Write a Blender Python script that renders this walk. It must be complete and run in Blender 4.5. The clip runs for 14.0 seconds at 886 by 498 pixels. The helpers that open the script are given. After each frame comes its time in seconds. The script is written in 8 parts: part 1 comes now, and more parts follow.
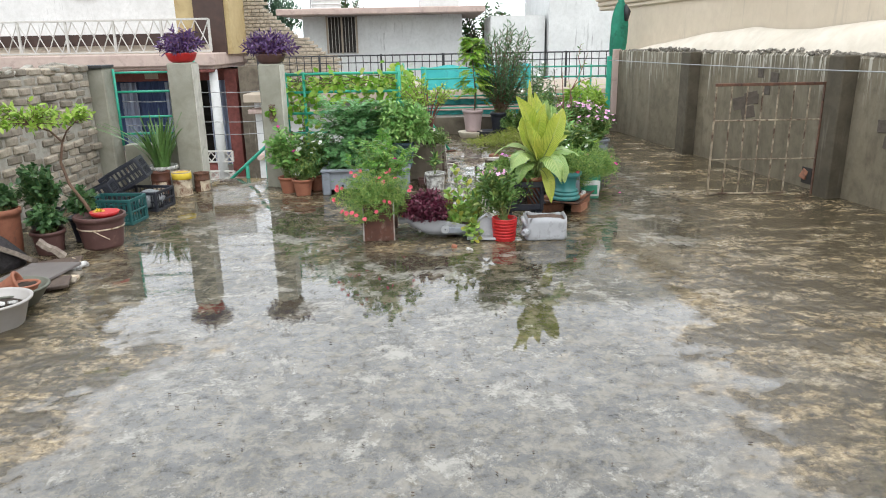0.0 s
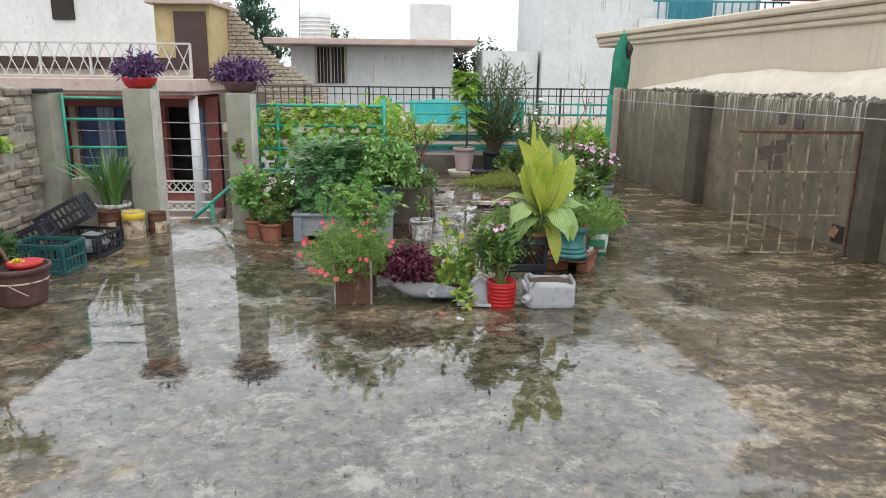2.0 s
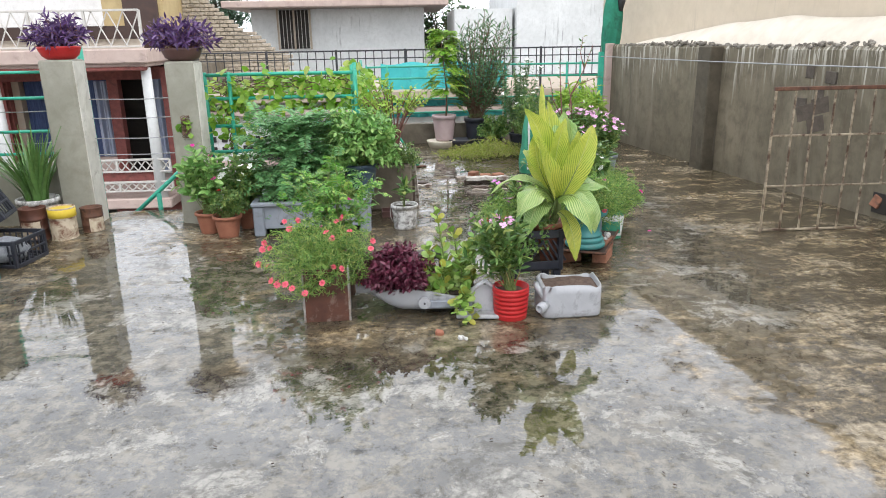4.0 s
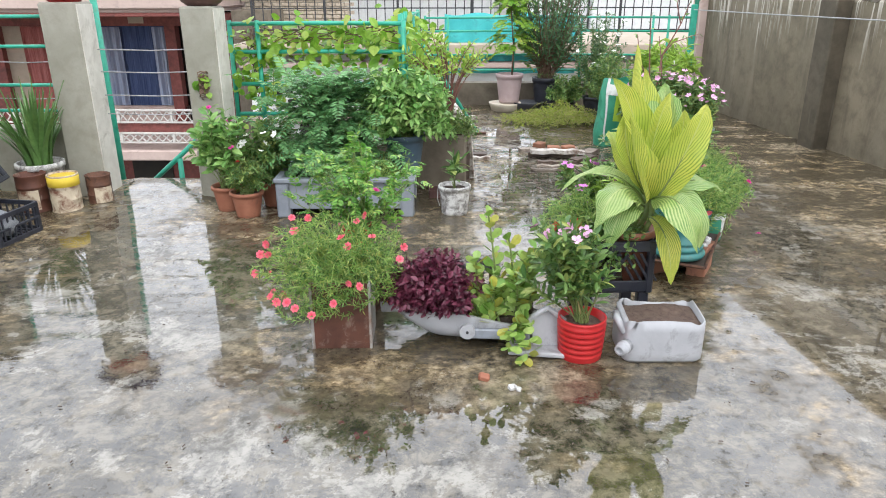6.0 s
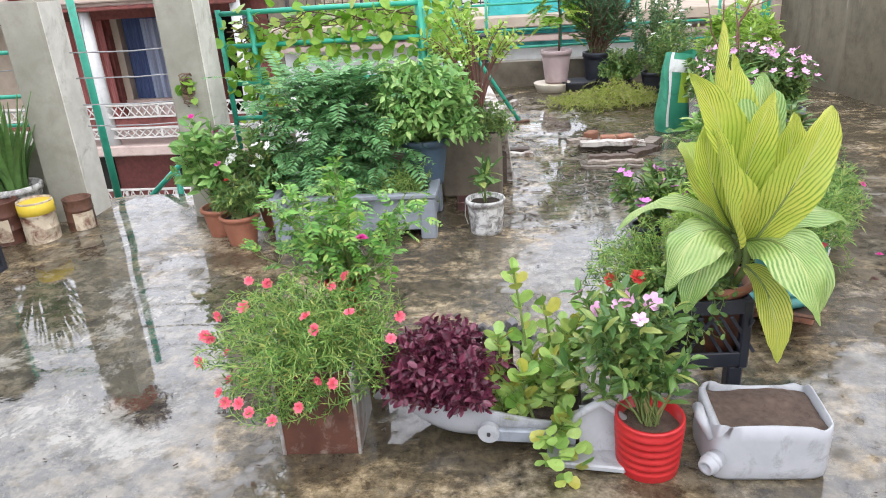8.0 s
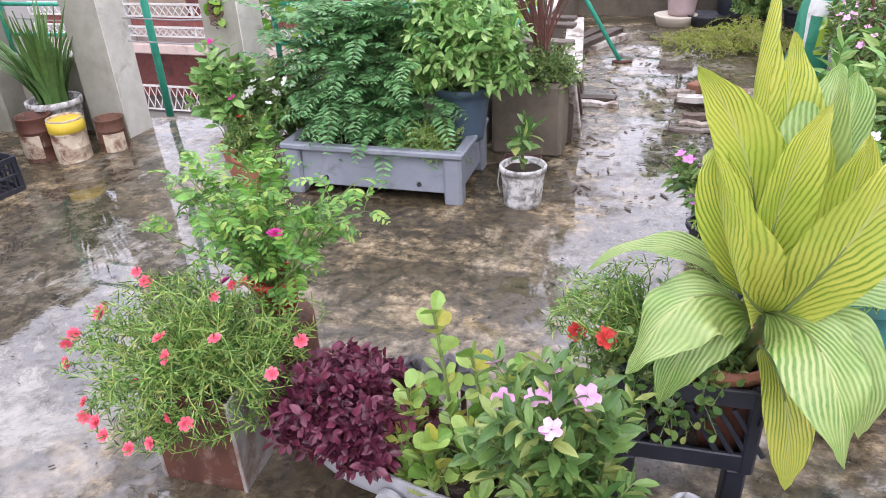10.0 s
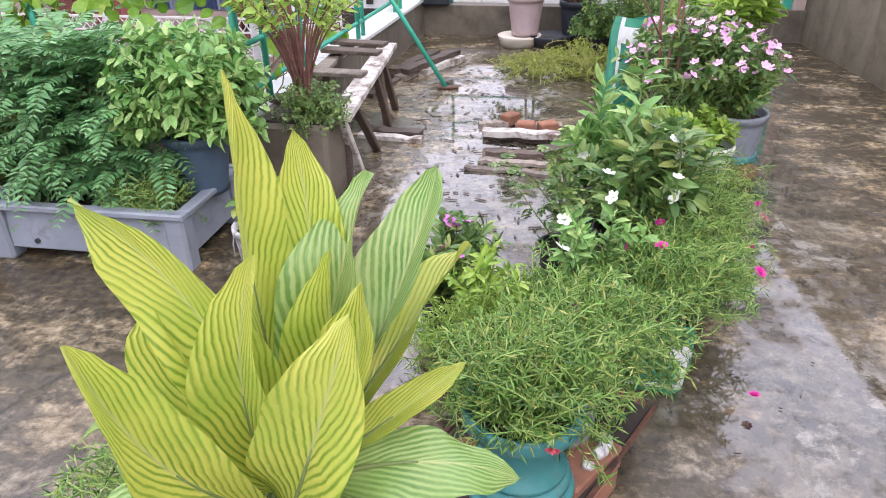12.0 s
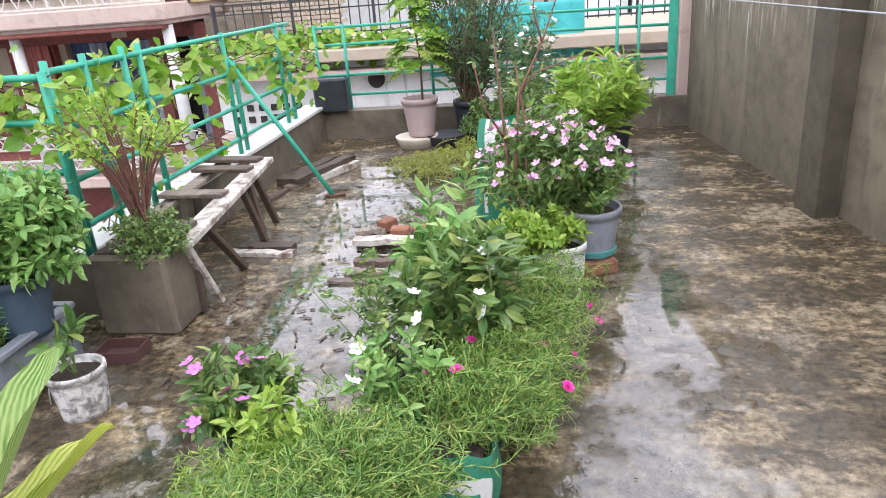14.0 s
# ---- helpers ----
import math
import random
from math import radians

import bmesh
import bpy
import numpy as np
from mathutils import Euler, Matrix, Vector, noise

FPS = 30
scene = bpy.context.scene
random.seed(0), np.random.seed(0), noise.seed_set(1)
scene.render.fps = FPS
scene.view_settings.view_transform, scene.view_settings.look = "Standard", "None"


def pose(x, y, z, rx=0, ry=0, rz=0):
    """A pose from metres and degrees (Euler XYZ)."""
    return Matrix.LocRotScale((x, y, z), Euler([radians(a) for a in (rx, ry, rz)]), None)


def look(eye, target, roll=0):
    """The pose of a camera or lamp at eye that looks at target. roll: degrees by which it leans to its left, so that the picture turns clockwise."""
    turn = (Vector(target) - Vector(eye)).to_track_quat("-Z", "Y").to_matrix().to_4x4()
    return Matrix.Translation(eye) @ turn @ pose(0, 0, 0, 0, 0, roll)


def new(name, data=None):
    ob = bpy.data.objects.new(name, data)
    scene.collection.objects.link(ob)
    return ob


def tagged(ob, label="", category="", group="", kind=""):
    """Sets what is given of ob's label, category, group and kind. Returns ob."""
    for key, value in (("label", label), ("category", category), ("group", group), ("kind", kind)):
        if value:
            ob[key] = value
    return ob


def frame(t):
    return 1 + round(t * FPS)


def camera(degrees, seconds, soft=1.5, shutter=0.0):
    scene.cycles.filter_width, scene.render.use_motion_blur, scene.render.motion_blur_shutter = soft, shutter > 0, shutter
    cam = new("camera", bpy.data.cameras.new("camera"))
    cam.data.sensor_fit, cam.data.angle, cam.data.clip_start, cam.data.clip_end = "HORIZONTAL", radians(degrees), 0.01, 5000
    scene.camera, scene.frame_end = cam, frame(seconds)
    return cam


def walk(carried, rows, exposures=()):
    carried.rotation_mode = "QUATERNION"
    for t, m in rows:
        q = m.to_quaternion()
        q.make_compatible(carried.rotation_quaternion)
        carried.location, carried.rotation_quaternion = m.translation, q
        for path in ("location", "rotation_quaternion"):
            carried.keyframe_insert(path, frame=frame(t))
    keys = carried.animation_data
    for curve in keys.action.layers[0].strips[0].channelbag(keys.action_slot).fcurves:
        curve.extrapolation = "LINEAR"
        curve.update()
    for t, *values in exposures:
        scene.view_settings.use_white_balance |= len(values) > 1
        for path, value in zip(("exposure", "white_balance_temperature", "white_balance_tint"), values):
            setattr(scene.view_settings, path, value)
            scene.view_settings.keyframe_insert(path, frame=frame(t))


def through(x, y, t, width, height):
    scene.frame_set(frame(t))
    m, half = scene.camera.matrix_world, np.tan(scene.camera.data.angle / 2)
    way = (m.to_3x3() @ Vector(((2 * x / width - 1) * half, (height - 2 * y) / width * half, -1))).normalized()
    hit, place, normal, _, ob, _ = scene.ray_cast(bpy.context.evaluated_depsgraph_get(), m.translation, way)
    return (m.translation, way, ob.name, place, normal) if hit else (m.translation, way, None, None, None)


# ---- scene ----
cam = camera(64.6, 14.0, 1.0)
METRES, EYE = 6.3, 1.565
ROWS = [
    (0.0, 0.0, 0.0, 0.0, -0.3, -16.45, 1.03),
    (0.5, -0.0048, 0.0391, -0.0007, -5.24, -16.79, 0.94),
    (1.0, -0.0001, 0.0752, -0.0011, -1.89, -14.33, 0.51),
    (1.5, 0.0058, 0.1085, -0.0004, -0.13, -13.03, -0.62),
    (2.0, -0.0004, 0.1446, -0.0019, -1.06, -13.88, -0.65),
    (2.5, -0.0123, 0.1906, -0.0016, -4.03, -13.87, 1.51),
    (3.0, -0.0131, 0.2266, -0.0034, -3.84, -15.42, 1.17),
    (5.5, -0.0075, 0.416, -0.0116, -2.85, -18.13, 1.35),
    (6.0, 0.0019, 0.4536, -0.0136, 1.93, -20.38, 0.17),
    (6.5, 0.0025, 0.4908, -0.0179, 1.96, -20.07, 0.29),
    (7.0, -0.0018, 0.535, -0.0144, -1.94, -22.22, 0.72),
    (7.5, 0.0104, 0.5675, -0.0157, 2.16, -21.93, 2.24),
    (10.0, 0.0932, 0.7093, -0.0147, 18.01, -28.58, 2.31),
    (10.5, 0.1377, 0.7303, -0.0102, 25.04, -28.48, 2.4),
    (11.0, 0.165, 0.7549, -0.013, 18.33, -29.39, 2.04),
    (11.5, 0.181, 0.7906, -0.0142, 17.23, -29.99, -0.4),
    (12.0, 0.2, 0.8201, -0.0128, 12.16, -28.29, 1.09),
    (12.5, 0.2304, 0.838, -0.01, 12.11, -25.7, 0.68),
    (13.0, 0.2631, 0.8528, -0.0063, 14.34, -24.23, 1.99),
    (13.5, 0.2809, 0.8585, -0.0046, 11.53, -22.5, 3.31),
    (14.0, 0.2868, 0.8593, -0.0038, 8.12, -21.46, 4.12),
]
EXPOSURES = [(0.0, -0.2, 6430, 8), (0.8, -0.28, 6430, 9), (1.5, -0.5, 6430, 9), (2.5, -0.42, 6430, 9), (3.2, -0.25, 6400, 10), (5.5, 0.06, 6350, 11), (7.5, 0.15, 6300, 12), (10.0, 0.16, 6150, 23), (12.0, 0.16, 6150, 24), (14.0, 0.18, 6250, 18)]
walk(cam, [(t, pose(METRES * x, METRES * y, EYE + METRES * z, 90 + pitch, roll, yaw)) for t, x, y, z, yaw, pitch, roll in ROWS], EXPOSURES)

# ---- light: a bright overcast, rainy sky ----
world = bpy.data.worlds.new("overcast")
scene.world = world
world.use_nodes = True
wn, wl = world.node_tree.nodes, world.node_tree.links
sky = wn.new("ShaderNodeTexSky")
sky.sky_type, sky.sun_disc = "NISHITA", False
sky.sun_elevation, sky.sun_rotation = radians(55), radians(150)
sky.air_density, sky.dust_density = 1.0, 6.0
veil = wn.new("ShaderNodeMix")
veil.data_type = "RGBA"
veil.inputs[0].default_value = 0.82
veil.inputs[7].default_value = (21.5, 22.0, 23.0, 1)
wl.new(sky.outputs[0], veil.inputs[6])
wl.new(veil.outputs[2], wn["Background"].inputs[0])
wn["Background"].inputs[1].default_value = 0.12
sun = new("sun", bpy.data.lights.new("sun", "SUN"))
sun.data.energy, sun.data.angle, sun.data.color = 0.7, radians(40), (1.0, 0.97, 0.93)
sun.matrix_world = look((6, -10, 20), (0, 5, 0))


# ---- building tools ----
class Geo:
    """Collects vertices and faces, then makes one mesh."""

    def __init__(self):
        self.v, self.f, self.n, self.uv = [], [], 0, []

    def add(self, verts, faces):
        verts = np.asarray(verts, float).reshape(-1, 3)
        self.v.append(verts)
        for f in faces:
            self.f.append(np.asarray(f, int).reshape(1, -1) + self.n)
        self.n += len(verts)
        return self

    def spread(self, verts, faces, turns, places, sizes=None):
        """One copy of a small shape per turn (n,3,3) and place (n,3)."""
        verts = np.asarray(verts, float)
        turns, places = np.asarray(turns, float), np.asarray(places, float)
        k, n = len(verts), len(places)
        if n == 0:
            return self
        vs = np.repeat(verts[None], n, 0)
        if sizes is not None:
            vs = vs * np.asarray(sizes, float).reshape(n, 1, -1)
        vs = np.einsum("nij,nkj->nki", turns, vs) + places[:, None]
        self.v.append(vs.reshape(-1, 3))
        for f in faces:
            f = np.asarray(f, int)
            self.f.append((f[None] + (np.arange(n) * k)[:, None]) + self.n)
        self.n += n * k
        return self

    def box(self, c, s, turn=None, bevel=0.004):
        """A box with chamfered edges; c centre, s full size."""
        h = np.asarray(s, float) / 2
        b = min(bevel, h.min() * 0.45)
        vs = []
        for sx in (-1, 1):
            for sy in (-1, 1):
                for sz in (-1, 1):
                    q = np.array((sx, sy, sz)) * h
                    for a in range(3):
                        r = q.copy()
                        for o in range(3):
                            if o != a:
                                r[o] -= np.sign(q[o]) * b
                        vs.append(r)
        vs = np.array(vs)
        ix = lambda x, y, z, a: (x * 4 + y * 2 + z) * 3 + a
        fs = []
        for a in range(3):
            o1, o2 = (a + 1) % 3, (a + 2) % 3
            for sgn in (0, 1):
                loop = []
                for p, q in ((0, 0), (1, 0), (1, 1), (0, 1)):
                    k = [0, 0, 0]
                    k[a], k[o1], k[o2] = sgn, p, q
                    loop.append(ix(*k, a))
                fs.append(loop if sgn else loop[::-1])
            for p in (0, 1):
                for q in (0, 1):
                    k0, k1 = [0, 0, 0], [0, 0, 0]
                    k0[o1], k0[o2] = p, q
                    k1[o1], k1[o2] = p, q
                    k1[a] = 1
                    loop = [ix(*k0, o1), ix(*k1, o1), ix(*k1, o2), ix(*k0, o2)]
                    fs.append(loop if p == q else loop[::-1])
        for x in (0, 1):
            for y in (0, 1):
                for z in (0, 1):
                    loop = [ix(x, y, z, 0), ix(x, y, z, 1), ix(x, y, z, 2)]
                    fs.append(loop if (x + y + z) % 2 else loop[::-1])
        if turn is not None:
            vs = vs @ np.array(turn.to_3x3()).T
        return self.add(vs + np.asarray(c, float), fs)

    def tube(self, pts, radii, n=8, caps=True):
        """A round bar along points."""
        pts = [Vector(p) for p in pts]
        m = len(pts)
        if not hasattr(radii, "__len__"):
            radii = [radii] * m
        vs, up = [], None
        for i, p in enumerate(pts):
            d = (pts[min(i + 1, m - 1)] - pts[max(i - 1, 0)]).normalized()
            if up is None:
                up = Vector((0, 0, 1)) if abs(d.z) < 0.9 else Vector((1, 0, 0))
            side = d.cross(up).normalized()
            up = side.cross(d).normalized()
            for j in range(n):
                a = 2 * math.pi * j / n
                vs.append(p + (side * math.cos(a) + up * math.sin(a)) * radii[i])
        fs = []
        for i in range(m - 1):
            for j in range(n):
                k = (j + 1) % n
                fs.append((i * n + j, i * n + k, (i + 1) * n + k, (i + 1) * n + j))
        if caps:
            fs.append(tuple(range(n))[::-1])
            fs.append(tuple((m - 1) * n + j for j in range(n)))
        return self.add([tuple(v) for v in vs], fs)

    def lathe(self, profile, n=24, c=(0, 0, 0), sx=1.0, sy=1.0, wob=0.0):
        """A turned shape from (radius, height) pairs, from below upwards and back inside."""
        vs, fs = [], []
        for r, z in profile:
            for j in range(n):
                a = 2 * math.pi * j / n
                w = 1 + wob * math.sin(3 * a + z * 9)
                vs.append((c[0] + r * w * math.cos(a) * sx, c[1] + r * w * math.sin(a) * sy, c[2] + z))
        for i in range(len(profile) - 1):
            for j in range(n):
                k = (j + 1) % n
                fs.append((i * n + j, i * n + k, (i + 1) * n + k, (i + 1) * n + j))
        fs.append(tuple(range(n))[::-1])
        fs.append(tuple((len(profile) - 1) * n + j for j in range(n)))
        return self.add(vs, fs)

    def grid(self, p, close=False):
        """A sheet from an (a, b, 3) array of points."""
        p = np.asarray(p, float)
        a, b = p.shape[:2]
        i, j = np.meshgrid(np.arange(a - 1), np.arange(b - 1), indexing="ij")
        q = (i * b + j).ravel()
        self.v.append(p.reshape(-1, 3))
        self.f.append(np.stack([q, q + b, q + b + 1, q + 1], 1) + self.n)
        self.n += a * b
        return self

    def mesh(self, name, smooth=False):
        me = bpy.data.meshes.new(name)
        v = np.concatenate(self.v) if self.v else np.zeros((0, 3))
        me.vertices.add(len(v))
        me.vertices.foreach_set("co", v.ravel())
        loops = np.concatenate([f.ravel() for f in self.f])
        sizes = np.concatenate([np.full(len(f), f.shape[1]) for f in self.f])
        me.loops.add(len(loops))
        me.loops.foreach_set("vertex_index", loops)
        me.polygons.add(len(sizes))
        me.polygons.foreach_set("loop_start", np.concatenate([[0], np.cumsum(sizes)[:-1]]))
        me.polygons.foreach_set("use_smooth", np.full(len(sizes), bool(smooth)))
        me.update(calc_edges=True)
        me.validate()
        return me


def part(name, geo, material, parent=None, label="", smooth=False, at=None):
    """Links a Geo (or a mesh) as one mesh object under a thing or a part."""
    me = geo.mesh(name, smooth) if isinstance(geo, Geo) else geo
    if not me.materials:
        me.materials.append(material)
    ob = new(name, me)
    if parent is not None:
        ob.parent = parent
    if at is not None:
        ob.matrix_basis = at
    return tagged(ob, label) if label else ob


def thing(name, at, label, category, group="", kind=""):
    """A top-level thing: an Empty at its base."""
    ob = new(name)
    ob.empty_display_size = 0.1
    ob.matrix_basis = at if isinstance(at, Matrix) else Matrix.Translation(at)
    return tagged(ob, label, category, group, kind)


def solid(name, geo, material, label, category="", kind="", smooth=False, at=None):
    ob = part(name, geo, material, None, "", smooth, at)
    return tagged(ob, label, category, "", kind)


def rng(seed):
    return np.random.default_rng(seed)


def fbm(x, y, scale, octaves, seed):
    """Smooth random heights in about -1..1 on arrays x, y."""
    r, out, amp, tot = rng(seed), np.zeros_like(x), 1.0, 0.0
    for _ in range(octaves):
        g = r.uniform(-1, 1, (64, 64))
        u, w = x * scale + r.uniform(0, 64), y * scale + r.uniform(0, 64)
        i, j = np.floor(u).astype(int), np.floor(w).astype(int)
        a, b = u - i, w - j
        a, b = a * a * (3 - 2 * a), b * b * (3 - 2 * b)
        g00, g10 = g[i % 64, j % 64], g[(i + 1) % 64, j % 64]
        g01, g11 = g[i % 64, (j + 1) % 64], g[(i + 1) % 64, (j + 1) % 64]
        out += amp * ((g00 * (1 - a) + g10 * a) * (1 - b) + (g01 * (1 - a) + g11 * a) * b)
        tot += amp
        amp, scale = amp * 0.55, scale * 2.03
    return out / tot * 1.6


# ---- materials ----
def shader(name):
    m = bpy.data.materials.new(name)
    m.use_nodes = True
    return m, m.node_tree.nodes, m.node_tree.links, m.node_tree.nodes["Principled BSDF"]


def tex_noise(nt, scale, detail=6, rough=0.6, distort=0.0, stretch=None, coord="Object"):
    n, l = nt.nodes, nt.links
    tc = n.new("ShaderNodeTexCoord")
    mp = n.new("ShaderNodeMapping")
    if stretch:
        mp.inputs["Scale"].default_value = stretch
    l.new(tc.outputs[coord], mp.inputs[0])
    t = n.new("ShaderNodeTexNoise")
    t.inputs["Scale"].default_value, t.inputs["Detail"].default_value = scale, detail
    t.inputs["Roughness"].default_value, t.inputs["Distortion"].default_value = rough, distort
    l.new(mp.outputs[0], t.inputs["Vector"])
    return t.outputs["Fac"]


def ramp(nt, fac, stops):
    r = nt.nodes.new("ShaderNodeValToRGB")
    e = r.color_ramp.elements
    while len(e) < len(stops):
        e.new(0.5)
    for k, (p, c) in zip(e, stops):
        k.position, k.color = p, (*c, 1) if hasattr(c, "__len__") else (c, c, c, 1)
    nt.links.new(fac, r.inputs[0])
    return r.outputs[0]


def blend(nt, fac, a, b, mode="MIX"):
    m = nt.nodes.new("ShaderNodeMix")
    m.data_type, m.blend_type = "RGBA", mode
    for i, s in ((0, fac), (6, a), (7, b)):
        if hasattr(s, "is_linked"):
            nt.links.new(s, m.inputs[i])
        else:
            m.inputs[i].default_value = (*s, 1) if hasattr(s, "__len__") else s
    return m.outputs[2]


def bump(nt, fac, strength, distance, bsdf):
    b = nt.nodes.new("ShaderNodeBump")
    b.inputs["Strength"].default_value, b.inputs["Distance"].default_value = strength, distance
    nt.links.new(fac, b.inputs["Height"])
    nt.links.new(b.outputs[0], bsdf.inputs["Normal"])
    return b


def surface(name, a, b, scale=8.0, rough=0.6, dirt=None, dirt_at=0.6, dirt_scale=2.5, fine=0.3, dist=0.003, metal=0.0, stretch=None, spread=0.0, rough2=None):
    """Plain stuff in two tones with grain, stains and fine relief. spread: how far single pieces differ."""
    m, n, l, p = shader(name)
    nt = m.node_tree
    f1 = tex_noise(nt, scale, 6, 0.62, 0.3, stretch)
    col = ramp(nt, f1, [(0.3, a), (0.7, b)])
    if dirt is not None:
        f2 = tex_noise(nt, dirt_scale, 8, 0.7, 0.6)
        mask = ramp(nt, f2, [(dirt_at - 0.08, 0.0), (dirt_at + 0.1, 1.0)])
        col = blend(nt, mask, col, dirt)
    if spread:
        oi = n.new("ShaderNodeObjectInfo")
        hs = n.new("ShaderNodeHueSaturation")
        mr = n.new("ShaderNodeMapRange")
        mr.inputs["To Min"].default_value, mr.inputs["To Max"].default_value = 1 - spread, 1 + spread
        l.new(oi.outputs["Random"], mr.inputs["Value"])
        l.new(mr.outputs[0], hs.inputs["Value"])
        l.new(col, hs.inputs["Color"])
        col = hs.outputs[0]
    l.new(col, p.inputs["Base Color"])
    p.inputs["Metallic"].default_value = metal
    f3 = tex_noise(nt, scale * 9, 5, 0.7)
    if rough2 is None:
        rough2 = min(1, rough + 0.2)
    r = ramp(nt, f1, [(0.3, rough), (0.7, rough2)])
    l.new(r, p.inputs["Roughness"])
    if fine:
        bump(nt, f3, fine, dist, p)
    return m


def leaf_stuff(name, a, b, rough=0.38, through=0.25, tip=None):
    """Leaves, each of its own tone between a and b."""
    m, n, l, p = shader(name)
    nt = m.node_tree
    g = n.new("ShaderNodeNewGeometry")
    stops = [(0.0, a), (0.8, b)] if tip is None else [(0.0, a), (0.75, b), (0.97, tip)]
    col = ramp(nt, g.outputs["Random Per Island"], stops)
    f = tex_noise(nt, 25, 3)
    dark = ramp(nt, f, [(0.3, 0.75), (0.7, 1.1)])
    col = blend(nt, 1.0, col, dark, "MULTIPLY")
    l.new(col, p.inputs["Base Color"])
    p.inputs["Roughness"].default_value = rough
    tr = n.new("ShaderNodeBsdfTranslucent")
    l.new(col, tr.inputs[0])
    mx = n.new("ShaderNodeMixShader")
    mx.inputs[0].default_value = through
    l.new(p.outputs[0], mx.inputs[1])
    l.new(tr.outputs[0], mx.inputs[2])
    l.new(mx.outputs[0], n["Material Output"].inputs[0])
    return m


def stained_wall(name, a, b, stain, drip, rough=0.75):
    """Rendered wall with blotches and pale or dark drips running down."""
    m, n, l, p = shader(name)
    nt = m.node_tree
    f1 = tex_noise(nt, 1.3, 8, 0.65, 0.4)
    f2 = tex_noise(nt, 7, 8, 0.7, 0.2)
    col = ramp(nt, f1, [(0.35, a), (0.65, b)])
    col = blend(nt, ramp(nt, f2, [(0.45, 0.0), (0.75, 0.7)]), col, stain)
    f3 = tex_noise(nt, 3.4, 6, 0.65, 0.25, (4.0, 4.0, 0.3))
    f4 = tex_noise(nt, 0.7, 3, 0.5)
    mask = blend(nt, 1.0, ramp(nt, f3, [(0.57, 0.0), (0.68, 0.85)]), ramp(nt, f4, [(0.48, 0.0), (0.62, 0.9)]), "MULTIPLY")
    col = blend(nt, mask, col, drip)
    l.new(col, p.inputs["Base Color"])
    p.inputs["Roughness"].default_value = rough
    bump(nt, tex_noise(nt, 40, 8, 0.7), 0.35, 0.004, p)
    return m


# wet concrete underfoot: tan cement, grey film, dark algae
def floor_colour(nt, settled):
    """Tan cement, grey film, dark algae and cracks; silt with pale crusts where settled is high."""
    n, l = nt.nodes, nt.links
    big = tex_noise(nt, 0.55, 6, 0.6, 0.2)
    mid = tex_noise(nt, 2.6, 12, 0.74, 0.15, (0.8, 1.4, 1))
    fine = tex_noise(nt, 22, 8, 0.72, 0.2)
    tan = ramp(nt, fine, [(0.38, (0.08, 0.057, 0.029)), (0.50, (0.24, 0.182, 0.102)), (0.64, (0.43, 0.34, 0.21))])
    grey = ramp(nt, fine, [(0.38, (0.05, 0.041, 0.027)), (0.50, (0.15, 0.126, 0.084)), (0.64, (0.30, 0.26, 0.185))])
    col = blend(nt, ramp(nt, big, [(0.46, 0.0), (0.66, 0.7)]), tan, grey)
    scale_film = ramp(nt, tex_noise(nt, 1.5, 15, 0.74, 0.25), [(0.535, 0.0), (0.60, 0.9)])
    pale = ramp(nt, fine, [(0.36, (0.10, 0.08, 0.05)), (0.62, (0.38, 0.318, 0.222))])
    algae = ramp(nt, mid, [(0.425, 0.0), (0.505, 0.97)])
    grime = ramp(nt, tex_noise(nt, 6, 12, 0.78, 0.1), [(0.48, 0.0), (0.60, 0.75)])
    dark = ramp(nt, fine, [(0.3, (0.016, 0.013, 0.008)), (0.72, (0.12, 0.095, 0.056))])
    col = blend(nt, grime, col, dark)
    col = blend(nt, algae, col, dark)
    col = blend(nt, scale_film, col, pale)
    grit = tex_noise(nt, 9, 15, 0.8, 0.2)
    silt = ramp(nt, grit, [(0.40, (0.010, 0.0088, 0.0056)), (0.48, (0.047, 0.0405, 0.0255)), (0.57, (0.135, 0.117, 0.08))])
    crust = ramp(nt, tex_noise(nt, 2.0, 15, 0.78, 0.3), [(0.53, 0.0), (0.56, 0.95)])
    silt = blend(nt, crust, silt, ramp(nt, grit, [(0.38, (0.085, 0.080, 0.066)), (0.55, (0.29, 0.277, 0.242))]))
    moss = ramp(nt, tex_noise(nt, 1.9, 13, 0.75, 0.3), [(0.53, 0.0), (0.59, 0.85)])
    silt = blend(nt, moss, silt, (0.03, 0.025, 0.014))
    col = blend(nt, settled, col, silt)
    crack = n.new("ShaderNodeTexVoronoi")
    crack.feature = "DISTANCE_TO_EDGE"
    crack.inputs["Scale"].default_value = 0.38
    tc = n.new("ShaderNodeTexCoord")
    wob = n.new("ShaderNodeTexNoise")
    wob.inputs["Scale"].default_value, wob.inputs["Detail"].default_value = 3.0, 6
    l.new(tc.outputs["Object"], wob.inputs["Vector"])
    ad = n.new("ShaderNodeMix")
    ad.data_type, ad.blend_type = "RGBA", "LINEAR_LIGHT"
    ad.inputs[0].default_value = 0.18
    l.new(tc.outputs["Object"], ad.inputs[6])
    l.new(wob.outputs["Color"], ad.inputs[7])
    l.new(ad.outputs[2], crack.inputs["Vector"])
    cr = ramp(nt, crack.outputs["Distance"], [(0.0, 0.55), (0.004, 0.0)])
    return blend(nt, cr, col, (0.03, 0.025, 0.018)), mid, fine, crust


